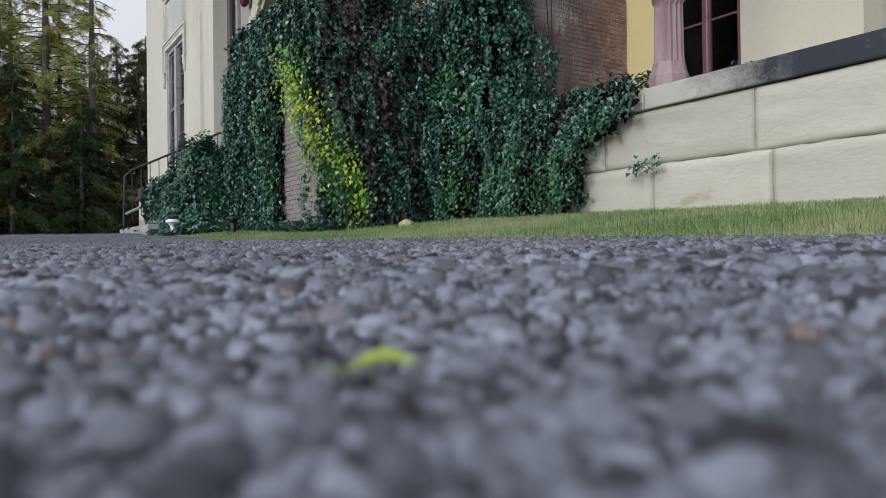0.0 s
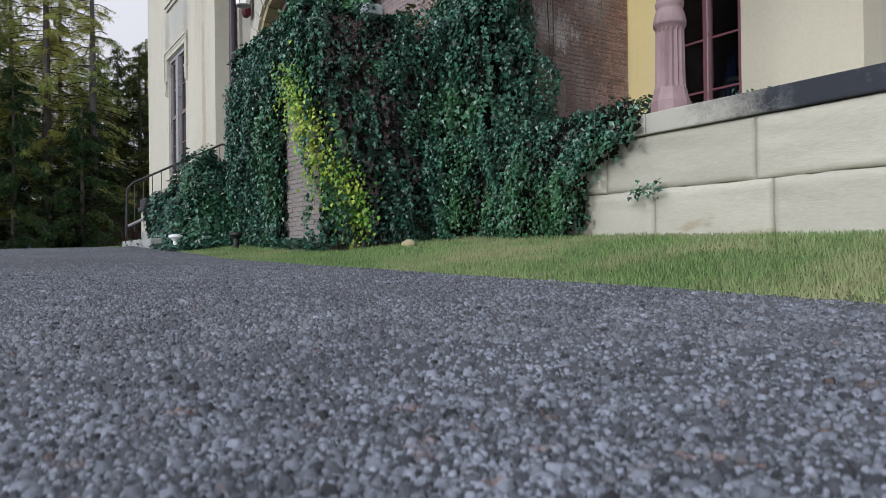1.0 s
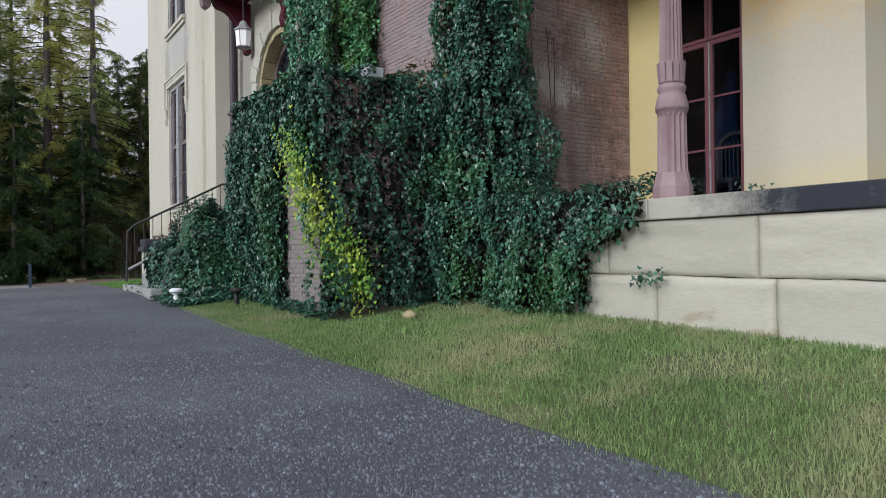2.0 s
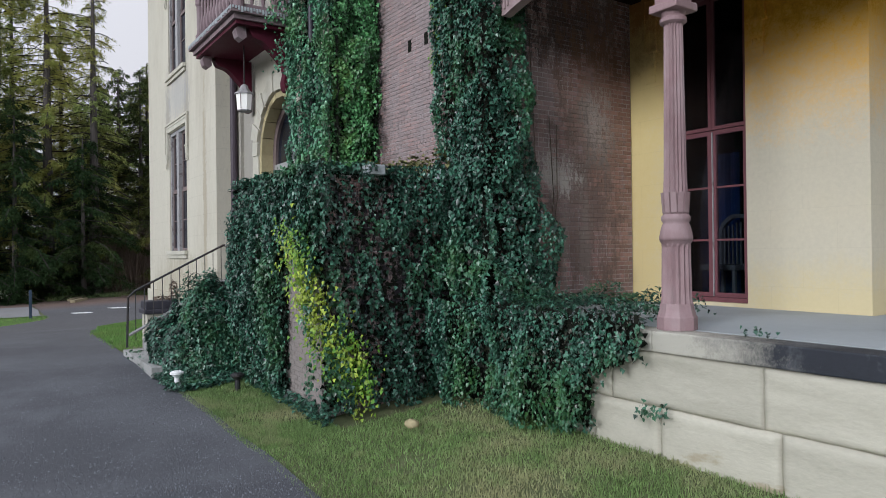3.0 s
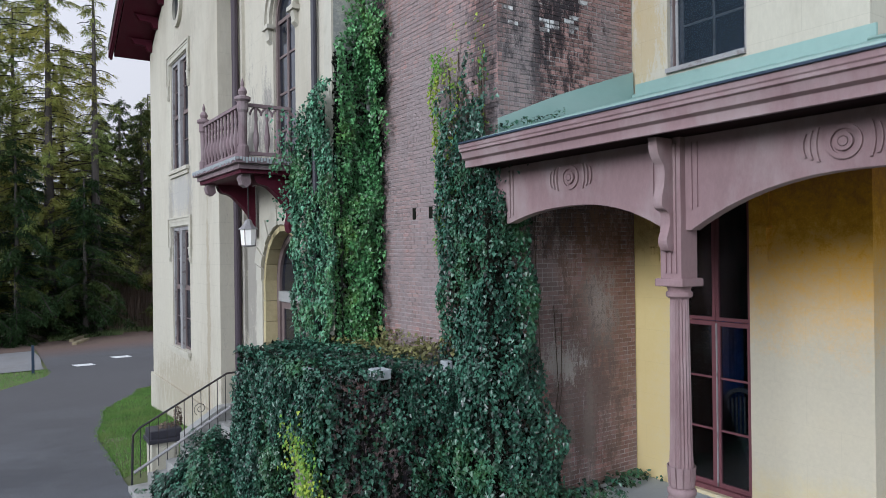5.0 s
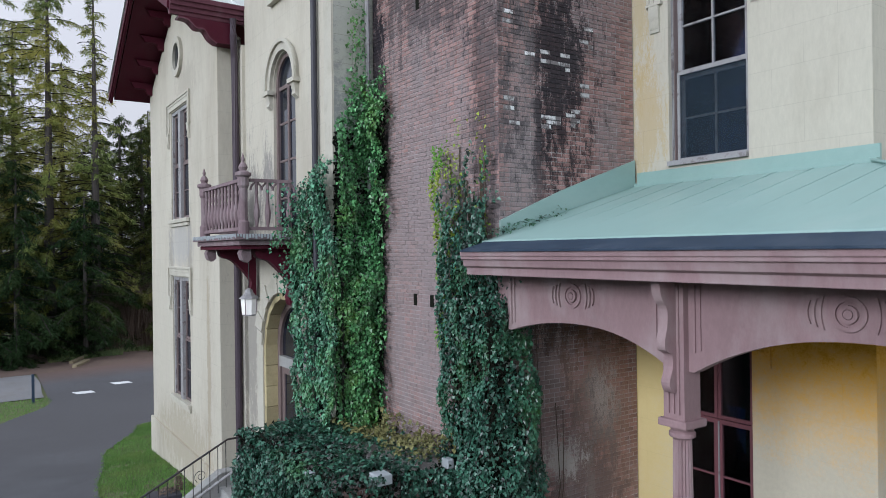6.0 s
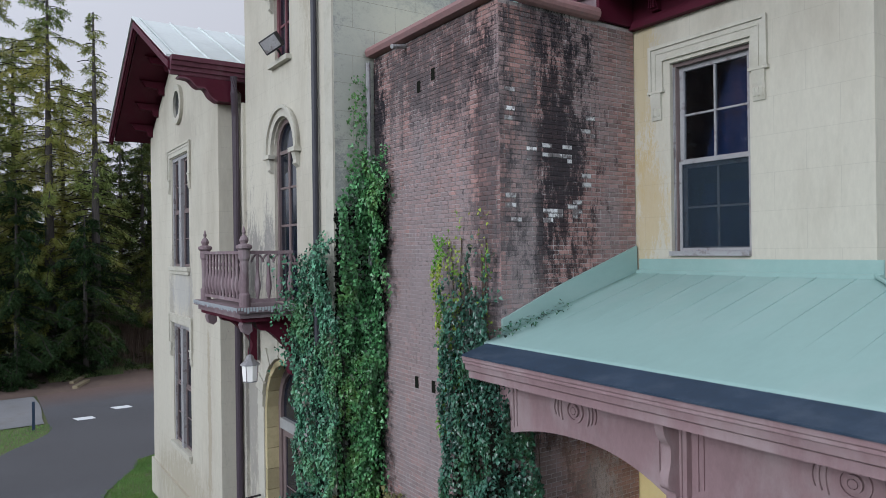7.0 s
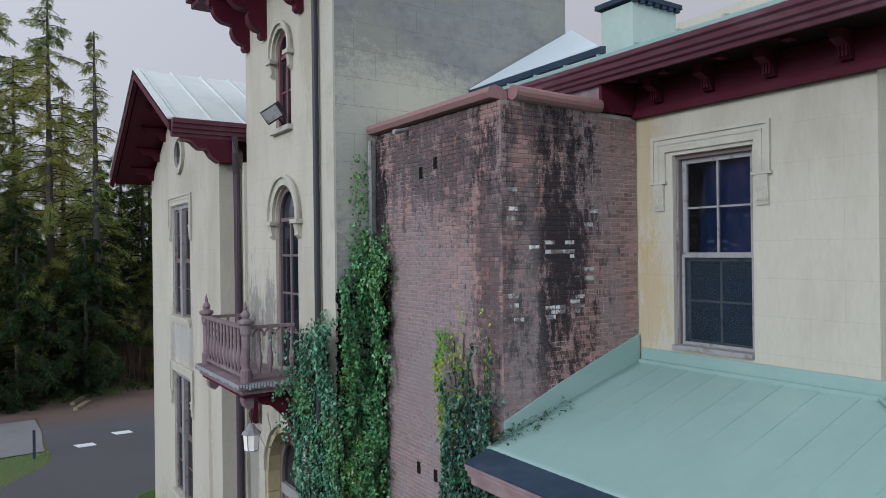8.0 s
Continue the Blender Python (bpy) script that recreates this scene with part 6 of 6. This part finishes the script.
# ---- steps to the arched door ----
steps = root("entrance_steps", (-11, 2.6, 0.4), "grey stone entrance steps with an iron rail", "steps")
for k in range(6):
    y0 = 1.90 + k * 0.29
    z1 = 0.50 + 0.165 * k
    part("step", boxes((-12.15, -9.95, y0, 4.0 if k == 5 else y0 + 0.33, z1 - 0.22 if k else 0.1, z1), bevel=0.012), STEP, steps)
part("landing_fill", boxes((-12.10, -9.9, 3.3, 4.04, 0.1, 1.12)), STEP, steps)
cheek = part("cheek_block", boxes((-12.88, -12.47, 2.32, 2.76, 0.2, 1.02), (-12.86, -12.45, 2.40, 2.68, 0.42, 0.95), bevel=0.012), SANDSTONE, steps, "pale stone cheek block with a dark cap")
part("cap", boxes((-12.92, -12.42, 2.27, 2.84, 1.021, 1.10), (-12.89, -12.45, 2.30, 2.81, 1.095, 1.235), bevel=0.02), PIPE, cheek)
part("cheek_wall", prism(bmesh.new(), [(2.77, 0.2), (4.0, 0.2), (4.0, 1.55), (3.4, 1.55), (2.77, 1.16)], -12.42, -12.16, "x"), STEP, steps)


def stair_rail(x):
    lo, hi = (x, 2.05, 1.44), (x, 3.45, 2.16)
    part("handrail", tube(bmesh.new(), [(x, 1.93, 0.55), (x, 1.95, 1.34), lo, (x, 2.7, 1.775), hi, (x, 4.02, 2.18)], 0.018, 8), IRON, steps)
    part("lower_rail", tube(bmesh.new(), [(x, 1.96, 0.74), (x, 2.7, 1.14), (x, 3.55, 1.60)], 0.026, 6), SASH, steps, "pale grey sloping lower rail")
    for k in range(11):
        y = 2.06 + k * 0.136
        z = 1.44 + (y - 2.05) * (0.72 / 1.40)
        part("picket", tube(bmesh.new(), [(x, y, z - 0.80), (x, y, z - 0.4), (x, y, z)], 0.007, 5), IRON, steps)
    pts = [(x, 3.0 + (0.015 + 0.005 * q) * math.cos(q * 0.55), 1.62 + (0.015 + 0.005 * q) * math.sin(q * 0.55)) for q in range(20)]
    part("scroll", tube(bmesh.new(), pts, 0.006, 5), IRON, steps)


stair_rail(-11.98)


def path_light(x, y, dark):
    g = lie(x, y)
    p = root("path_light", (x, y, g), "small black spotlight among the ivy" if dark else "small white path light with a dish top", "path light", "path lights")
    m = IRON if dark else WHITE
    part("stake", lathe(bmesh.new(), [(0.03, g - 0.05, 0), (0.034, g + 0.06, 0), (0.03, g + 0.12, 0)], x, y, 12), m, p)
    part("head", lathe(bmesh.new(), [(0.035, g + 0.12, 0), (0.06, g + 0.15, 0), (0.085, g + 0.165, 0), (0.085, g + 0.19, 0), (0.05, g + 0.205, 0)], x, y, 16), m, p)


path_light(-9.28, 2.07, False), path_light(-8.55, 2.62, True)
post_bm = boxes((-31.55, -31.45, 1.60, 1.70, -0.6, 0.70), bevel=0.015)
tagged(part("wooden_post", post_bm, GUTTER_DARK), "short dark wooden post at the lawn edge", "post")


def fallen_timber(x, y, long, wide, turn):
    bm = boxes((-long / 2, long / 2, -wide / 2, wide / 2, -0.06, 0.14), bevel=0.03)
    for v in bm.verts:
        v.co += Vector((0, 0.05, 0.03)) * noise.noise(v.co * 1.3)
    bm.transform(Matrix.Translation((x, y, lie(x, y))) @ Matrix.Rotation(turn, 4, "Z"))
    tagged(part("timber_edging", bm, OLD_TIMBER), "pale tan timber lying in brown leaf litter", "timber", "timbers at the wood edge")


fallen_timber(-40.3, 4.27, 1.8, 0.26, -0.42), fallen_timber(-42.0, 4.35, 2.1, 0.24, -0.42)

# dry growth in the top of the stair pedestal
p = dome_patch(-12.68, 2.62, 1.22, 0.16, 0.20, 0.10, 170, 301, (0.025, 0.05))
q = dome_patch(-12.70, 2.80, 1.24, 0.06, 0.07, 0.38, 190, 302, (0.025, 0.05))
ivy("dry_plant", "withered brown plant growing on the stair pedestal", SCRUB, p, q, category="plant")



def foot_stone(x, y):
    bm = bmesh.new()
    bmesh.ops.create_icosphere(bm, subdivisions=3, radius=1.0)
    for v in bm.verts:
        k = 1 + 0.18 * noise.noise(v.co * 1.7) + 0.06 * noise.noise(v.co * 5)
        v.co = Vector((v.co.x * 0.085 * k, v.co.y * 0.065 * k, v.co.z * 0.052 * k))
    bm.transform(Matrix.Translation((x, y, lie(x, y) + 0.012)))
    tagged(part("stone", bm, REVEAL, smooth=True), "loose tan stone lying on the grass by the ivy", "stone")


foot_stone(-5.80, 3.46)

# ---- chippings, grass ----
def chippings(name, n, near, far, fade, seed, size, material=CHIP):
    """Stones that thin out from near to far; fade sets how fast."""
    r = np.random.default_rng(seed)
    base = np.array([(-1, -1, -0.3), (1, -0.9, -0.3), (1.1, 0.9, -0.3), (-0.9, 1, -0.3), (-0.7, -0.5, 0.75), (0.55, -0.7, 0.6), (0.7, 0.5, 0.85), (-0.5, 0.7, 0.65)])
    quads = np.array([(4, 5, 6, 7), (0, 1, 5, 4), (1, 2, 6, 5), (2, 3, 7, 6), (3, 0, 4, 7)])
    ang = r.uniform(radians(102), radians(190), n)
    dist = near + (far - near) * r.random(n) ** fade
    x, y = dist * np.cos(ang), dist * np.sin(ang)
    on_drive = np.array([b < edge_hi(a) - 0.03 for a, b in zip(x, y)])
    x, y = x[on_drive], y[on_drive]
    n = len(x)
    spin = r.uniform(0, 6.28, n)
    s = r.uniform(*size, n) * (1 + 0.8 * (r.random(n) < 0.08))
    co, si = np.cos(spin), np.sin(spin)
    sh = base[None] * r.uniform(0.6, 1.25, (n, 8, 3)) * (1, 1, 1.05)
    vx = x[:, None] + s[:, None] * (co[:, None] * sh[:, :, 0] - si[:, None] * sh[:, :, 1] * 0.75)
    vy = y[:, None] + s[:, None] * (si[:, None] * sh[:, :, 0] + co[:, None] * sh[:, :, 1] * 0.75)
    g = np.array([lie(a, b) for a, b in zip(x, y)])
    vz = g[:, None] + s[:, None] * sh[:, :, 2]
    v = np.stack([vx, vy, vz], 2).reshape(-1, 3)
    loops = (np.arange(n)[:, None] * 8 + quads.ravel()[None]).ravel()
    me = bpy.data.meshes.new(name)
    me.vertices.add(len(v)), me.loops.add(len(loops)), me.polygons.add(n * 5)
    me.vertices.foreach_set("co", v.ravel().astype(np.float32))
    me.loops.foreach_set("vertex_index", loops.astype(np.int32))
    me.polygons.foreach_set("loop_start", (np.arange(n * 5) * 4).astype(np.int32))
    me.update(calc_edges=True)
    me.materials.append(material)
    tagged(new(name, me), "coarse grey stone chippings bedded in the asphalt", "gravel", "", "stuff")


chippings("asphalt_chippings_close", 9000, 0.045, 1.1, 1.15, 80, (0.0018, 0.0042))
chippings("asphalt_chippings", 42000, 0.35, 6.0, 1.5, 81, (0.0030, 0.0062))
chippings("asphalt_chippings_far", 56000, 1.4, 12.0, 1.2, 82, (0.0042, 0.0072), CHIP_WORN)


def fallen_leaf(x, y, size, spin):
    """A curled leaf of two halves with a short stalk."""
    bm = bmesh.new()
    z = lie(x, y) + 0.004
    rim = [(-0.1, 0.0), (0.12, 0.34), (0.45, 0.42), (0.78, 0.24), (1.0, 0.0)]
    for side in (-1, 1):
        for (p0, q0), (p1, q1) in zip(rim, rim[1:]):
            bm.faces.new([bm.verts.new((size * p, size * q * side, size * (0.30 * q + 0.12 * math.sin(p * 3)))) for p, q in ((p0, 0), (p1, 0), (p1, q1), (p0, q0))])
    bmesh.ops.remove_doubles(bm, verts=bm.verts, dist=size * 0.01)
    tube(bm, [(-0.55 * size, 0.05 * size, 0.05 * size), (-0.3 * size, 0, 0), (-0.08 * size, 0, 0)], size * 0.03, 5)
    bm.transform(Matrix.Translation((x, y, z)) @ Matrix.Rotation(spin, 4, "Z"))
    tagged(part("fallen_leaf", bm, IVY_YELLOW), "fallen yellow green leaf lying on the asphalt", "leaf", "fallen leaves")


fallen_leaf(-0.114, 0.056, 0.013, 1.0), fallen_leaf(-0.430, 0.205, 0.017, 2.2)


def lawn(name, n, x0, x1, seed, lo, hi, label, hgt, material=GRASS, wide=1.2):
    r = np.random.default_rng(seed)
    pos = []
    for a, b in r.random((n, 2)):
        x = x0 + (x1 - x0) * a
        y0, y1 = lo(x), hi(x)
        y = y0 + (y1 - y0) * b
        if nz(x, y, 4, 1.3) + 0.5 * nz(x, y, 9, 4) < -0.35 and r.random() < 0.6:
            continue
        pos.append((x, y, lie(x, y) - 0.03))
    pos = np.array(pos)
    m = len(pos)
    ang = r.uniform(0, 6.28, m)
    nor = np.stack([np.cos(ang), np.sin(ang), np.full(m, 0.1)], 1)
    tip = np.array((0, 0, 1.0)) + r.normal(0, 0.42, (m, 3))
    h = r.uniform(*hgt, m)
    ob = scatter(name, pos, nor, tip, h, 0.0055 / h * r.uniform(0.7, 1.4, m) * wide, material, BLADE, BLADE_F)
    tagged(ob, label, "grass", "", "stuff")


lawn("grass", 105000, -9.0, 1.0, 91, lambda x: edge_hi(x) - 0.08, lambda x: 4.5 if x > -6.3 else 2.95 + 0.0 * x, "short green and straw lawn grass beside the terrace", (0.026, 0.060))
lawn("grass_island", 30000, -23.9, -13.0, 92, lambda x: edge_hi(x) - 0.05 + 0.05 * math.sin(x * 9) * math.sin(x * 23), lambda x: 3.62 if x > -19.4 else 5.0, "small green grass verge beside the pavilion", (0.04, 0.085), GRASS_FRESH, 1.6)
lawn("grass_verge", 9000, -32.2, -24, 93, lambda x: edge_lo(x) - 4.0, lambda x: edge_lo(x) + 0.05, "green lawn edge across the driveway", (0.06, 0.11), GRASS_FRESH, 2.2)

# ---- conifers and undergrowth ----


def conifer(x, y, h, spread, seed, first=0.12, density=1.0, bare=0.0, leafage=NEEDLE, label="tall dark drooping conifer with a straight trunk"):
    r = np.random.default_rng(seed)
    g = lie(x, y) - 0.1
    t = root("conifer", (x, y, g), label, "tree", "conifers beyond the drive")
    bm = bmesh.new()
    rings = [(0.30 * (1 - 0.93 * (k / 10)) * h / 20 + 0.02, g + h * k / 10, 0) for k in range(11)]
    lathe(bm, rings, x, y, 10)
    part("trunk", bm, BARK, t)
    limbs = bmesh.new()
    P, N, T, S = [], [], [], []
    n_br = int(h * 9)
    for k in range(n_br):
        f = first + (1 - first) * (k + r.random()) / n_br
        z = g + h * f
        a = r.uniform(0, 2 * math.pi)
        reach = spread * (min(1.0, (1 - f) * 1.5) ** 0.62 * 0.93 + 0.07) * r.uniform(0.35, 1.12)
        d = np.array((math.cos(a), math.sin(a), 0))
        drop = r.uniform(0.12, 0.36) * reach
        rise = r.uniform(-0.05, 0.16) * reach
        pts = np.array([np.array((x, y, z)) + d * reach * q + np.array((0, 0, rise * math.sin(q * 2.4) - drop * q * q)) for q in (0, 0.35, 0.7, 1.0)])
        tube(limbs, [tuple(p) for p in pts], 0.016 + 0.012 * reach / spread, 4)
        if r.random() < bare:
            continue
        # side twigs that hang from the limb, each with its own run of needles
        cross = np.cross(d, (0, 0, 1.0))
        n_tw = int(reach * 7 * density) + 4
        for q in r.random(n_tw) ** 0.7:
            i = min(int(q * 3), 2)
            u = q * 3 - i
            foot = pts[i] * (1 - u) + pts[i + 1] * u
            side = r.choice((-1, 1)) * r.uniform(0.3, 1.0)
            way = d * r.uniform(0.2, 0.9) + cross * side + np.array((0, 0, -r.uniform(0.25, 1.1)))
            way /= np.linalg.norm(way)
            run = r.uniform(0.25, 0.65) * (0.5 + 0.5 * reach / spread) * (1.15 - 0.4 * q)
            m = 9
            v = r.random(m)[:, None]
            p = foot + way * run * v + np.array((0, 0, -0.25)) * run * v ** 2 + r.normal(0, 0.045, (m, 3))
            P.append(p)
            T.append(way[None, :] * 0.9 + r.normal(0, 0.38, (m, 3)) + np.array((0, 0, -0.35)))
            N.append(r.normal(0, 0.6, (m, 3)) + np.array((0, 0, 0.7)) + d[None, :] * 0.4)
            S.append(r.uniform(0.11, 0.26, m))
    part("branchwork", limbs, LIMB, t)["kind"] = "stuff"
    P, N, T, S = (np.concatenate(q) for q in (P, N, T, S))
    m = len(P)
    crown = scatter("crown", P, N, T, S, r.uniform(0.32, 0.6, m), leafage, POINTED, POINTED_F, t)
    crown["kind"] = "stuff"
    return t


for x, y, h, s, seed, first, dens, bare in (
        (-45.4, 3.3, 22.6, 4.4, 1, 0.14, 1.5, 0.06), (-44.0, 5.5, 20.6, 1.9, 2, 0.20, 1.0, 0.25), (-47.5, 0.6, 22.5, 4.8, 3, 0.06, 1.5, 0.05), (-46.5, -1.6, 21.5, 4.4, 13, 0.08, 1.3, 0.05),
        (-43.0, 4.8, 9.0, 3.3, 4, 0.03, 2.8, 0.0), (-43.4, 1.6, 11.0, 4.0, 5, 0.03, 2.8, 0.0), (-43.2, -1.4, 10.5, 4.0, 17, 0.03, 2.4, 0.0), (-56, 2.0, 13.5, 4.8, 18, 0.02, 1.3, 0.0), (-57, 6.5, 13.0, 4.6, 19, 0.02, 1.3, 0.0), (-55, -3.0, 13.0, 4.8, 20, 0.02, 1.3, 0.0), (-48.5, 8.8, 14.5, 3.8, 6, 0.05, 2.2, 0.0),
        (-46.0, 10.3, 12.8, 3.8, 7, 0.05, 2.4, 0.0), (-50.5, 9.6, 15.5, 4.0, 16, 0.05, 2.0, 0.0), (-50, 4.4, 18.0, 4.4, 8, 0.05, 1.3, 0.05), (-45.5, -4.0, 17.0, 4.4, 9, 0.04, 1.2, 0.0), (-51.0, 1.8, 20.5, 4.4, 15, 0.1, 1.2, 0.05),
        (-50.0, 13.5, 15.0, 4.6, 10, 0.05, 1.4, 0.0), (-53.0, 8.2, 15.5, 4.2, 11, 0.05, 1.8, 0.0), (-48.6, 6.4, 13.5, 3.4, 12, 0.06, 2.0, 0.0)):
    # low and rear trees take the foliage with shade in its colour
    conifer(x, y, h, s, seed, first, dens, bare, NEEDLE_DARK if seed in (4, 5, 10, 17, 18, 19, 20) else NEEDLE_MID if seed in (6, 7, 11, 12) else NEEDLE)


def thicket(name, n, x0, x1, y0, y1, seed, hgt, material, label):
    r = np.random.default_rng(seed)
    verts, faces = [], []
    for k in range(n):
        x, y = r.uniform(x0, x1), r.uniform(y0, y1)
        h = r.uniform(*hgt)
        z = lie(x, y) - 0.1
        lean = r.normal(0, 0.18, 2) * h
        w = r.uniform(0.008, 0.02)
        a = r.uniform(0, 3.14)
        c, s = w * math.cos(a), w * math.sin(a)
        i = len(verts)
        mx, my = x + lean[0] * 0.35, y + lean[1] * 0.35
        verts += [(x - c, y - s, z), (x + c, y + s, z), (mx + c * 0.7, my + s * 0.7, z + h * 0.55), (mx - c * 0.7, my - s * 0.7, z + h * 0.55), (x + lean[0], y + lean[1], z + h), (x - s, y + c, z), (mx - s * 0.7, my + c * 0.7, z + h * 0.55)]
        faces += [(i, i + 1, i + 2, i + 3), (i + 3, i + 2, i + 4), (i + 5, i, i + 3, i + 6), (i + 6, i + 3, i + 4)]
    ob = raw(name, verts, faces, material)
    tagged(ob, label, "undergrowth", "", "stuff")


ivy("climbing_tip_of_ivy", "thin yellow green ivy strand high on the tower", IVY_GREEN,
    ivy_patch((TX1 + 0.02, 4.32, 7.2), (0, 0.26, 0), (0, 0, 1.75), (1, -0.3, 0), 420, lambda a, b: 1 - 0.6 * b, 0.08, 34, (0.035, 0.06)))

thicket("thicket", 6500, -46.6, -44.0, 5.2, 15.0, 101, (1.2, 4.8), SCRUB, "bare brown scrub stems below the trees")
thicket("verge_weeds", 5000, -44.4, -42.3, 3.0, 6.6, 102, (0.10, 0.38), WEED, "rough green weeds along the wood edge")
thicket("verge_weeds", 6000, -45.2, -43.5, 6.2, 14.0, 103, (0.12, 0.42), WEED, "rough green weeds along the wood edge")


def low_yew(x, y, rx, rz, n, seed):
    p = dome_patch(x, y, lie(x, y) - 0.1, rx, rx, rz, n, seed, (0.05, 0.085))
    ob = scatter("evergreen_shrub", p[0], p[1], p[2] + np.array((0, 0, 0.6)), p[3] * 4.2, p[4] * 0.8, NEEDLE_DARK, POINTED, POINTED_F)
    tagged(ob, "dense dark evergreen shrub at the wood edge", "shrub", "shrubs at the wood edge", "")


for x, y, rx, rz, n, seed in ((-43.5, 0.5, 1.8, 1.8, 1500, 201), (-42.5, -2.5, 2.2, 2.6, 1800, 202), (-46.5, 4.2, 1.6, 1.9, 1300, 203), (-47.5, 6.8, 2.0, 2.6, 1600, 204), (-49.5, 10.5, 2.6, 3.4, 1900, 205)):
    low_yew(x, y, rx, rz, n, seed)


def woodland():
    """An unseen plain dark wood, added across the drive to close the place and dim reflections and low sky."""
    line = [(95, 40), (80, -8), (52, -42), (8, -58), (-42, -52), (-82, -30), (-100, -4)]
    verts, faces = [], []
    cols = []
    for (xa, ya), (xb, yb) in zip(line, line[1:]):
        for k in range(14):
            u = k / 14
            cols.append((xa + (xb - xa) * u, ya + (yb - ya) * u))
    rows = 7
    for i, (x, y) in enumerate(cols):
        top = 11 + 4.5 * noise.noise((i * 0.37, 0, 3)) + 2.5 * noise.noise((i * 1.3, 5, 3))
        for k in range(rows + 1):
            push = 2.5 * noise.noise((i * 0.8, k * 0.9, 11)) + (rows - k) * -0.25
            d = Vector((x, y)).normalized() * push
            verts.append((x + d.x, y + d.y, -1 + (top + 1) * k / rows))
    n = rows + 1
    for i in range(len(cols) - 1):
        for k in range(rows):
            faces.append((i * n + k, (i + 1) * n + k, (i + 1) * n + k + 1, i * n + k + 1))
    tagged(raw("backdrop", verts, faces, NEEDLE_DARK), "unseen dark wood added to dim reflections and low sky", "woodland", "", "structure")


woodland()

# ---- bricks ----
LEN, CRS, JOINT = 0.156, 0.0535, 0.009


def brick_mesh(name, l, d):
    h = CRS - JOINT
    x, z, c = (l - JOINT) / 2, h / 2, 0.003
    v = [(-x, 0, -z), (x, 0, -z), (x, 0, z), (-x, 0, z), (-x + c, -d, -z + c), (x - c, -d, -z + c), (x - c, -d, z - c), (-x + c, -d, z - c)]
    f = [(4, 5, 6, 7), (0, 1, 5, 4), (1, 2, 6, 5), (2, 3, 7, 6), (3, 0, 4, 7)]
    return v, f


def brick_wall(parent, origin, along, out, length, z0, z1, near, pale, seed):
    """Running bond on a wall face; bricks for which near(a, z) holds are single objects, the others one mesh."""
    r = random.Random(seed)
    o, u, n = Vector(origin), Vector(along), Vector(out)
    v0, f0 = brick_mesh("brick", LEN, 0.0045)
    shared = {}
    verts, faces = [], []
    rot = Matrix((( u.x, -n.x, 0), (u.y, -n.y, 0), (0, 0, 1))).to_4x4()
    made = 0
    for c in range(int((z1 - z0) / CRS)):
        z = z0 + (c + 0.5) * CRS
        header = c % 6 == 5
        step = LEN / 2 if header else LEN
        a = -(LEN / 2 if c % 2 else 0)
        while a < length:
            lo, hi = max(a, 0), min(a + step, length)
            a += step
            if hi - lo < 0.03:
                continue
            mid = (lo + hi) / 2
            k = (hi - lo) / LEN
            jit = r.uniform(-0.0025, 0.0035)
            p = o + u * mid + n * jit
            if near(mid, z) and made < 300:
                light = pale(mid, z) and r.random() < 0.5
                key = (round(hi - lo, 3), light)
                if key not in shared:
                    me = bpy.data.meshes.new("brick")
                    vv, ff = brick_mesh("brick", hi - lo, 0.0045)
                    me.from_pydata(vv, [], ff)
                    me.materials.append(PALE_BRICK if light else BRICK)
                    shared[key] = me
                ob = new("brick", shared[key])
                ob.parent = parent
                ob.matrix_basis = Matrix.Translation((p.x, p.y, z)) @ rot
                made += 1
            else:
                vv, ff = brick_mesh("brick", hi - lo, 0.0045)
                i = len(verts)
                for q in vv:
                    w = p + u * q[0] - n * q[1]
                    verts.append((w.x, w.y, z + q[2]))
                faces += [tuple(i + t for t in q) for q in ff]
    if verts:
        ob = raw("brickwork", verts, faces, BRICK, parent)
        ob["kind"] = "stuff"


brick_wall(shaft_body, (BX0, BY0 + 0.006, 0), (1, 0, 0), (0, -1, 0), BX1 - BX0, 2.8, BZ1, lambda a, z: a > 1.6 and 6.9 < z < 8.2, lambda a, z: False, 1)
brick_wall(shaft_body, (BX1 - 0.006, BY0, 0), (0, 1, 0), (1, 0, 0), BY1 - BY0 - 0.02, 1.38, BZ1, lambda a, z: 0.15 < a < 1.45 and 6.75 < z < 8.4, lambda a, z: noise.noise((a * 4.6, z * 3.0, 2.0)) + 0.6 * noise.noise((a * 14, z * 20, 7)) > 0.28, 2)
brick_wall(landing_body, (GX0, GY0 - 0.002, 0), (1, 0, 0), (0, -1, 0), GX1 - GX0, 0.2, GZ1, lambda a, z: 2.1 < a and z < 1.9, lambda a, z: False, 3)
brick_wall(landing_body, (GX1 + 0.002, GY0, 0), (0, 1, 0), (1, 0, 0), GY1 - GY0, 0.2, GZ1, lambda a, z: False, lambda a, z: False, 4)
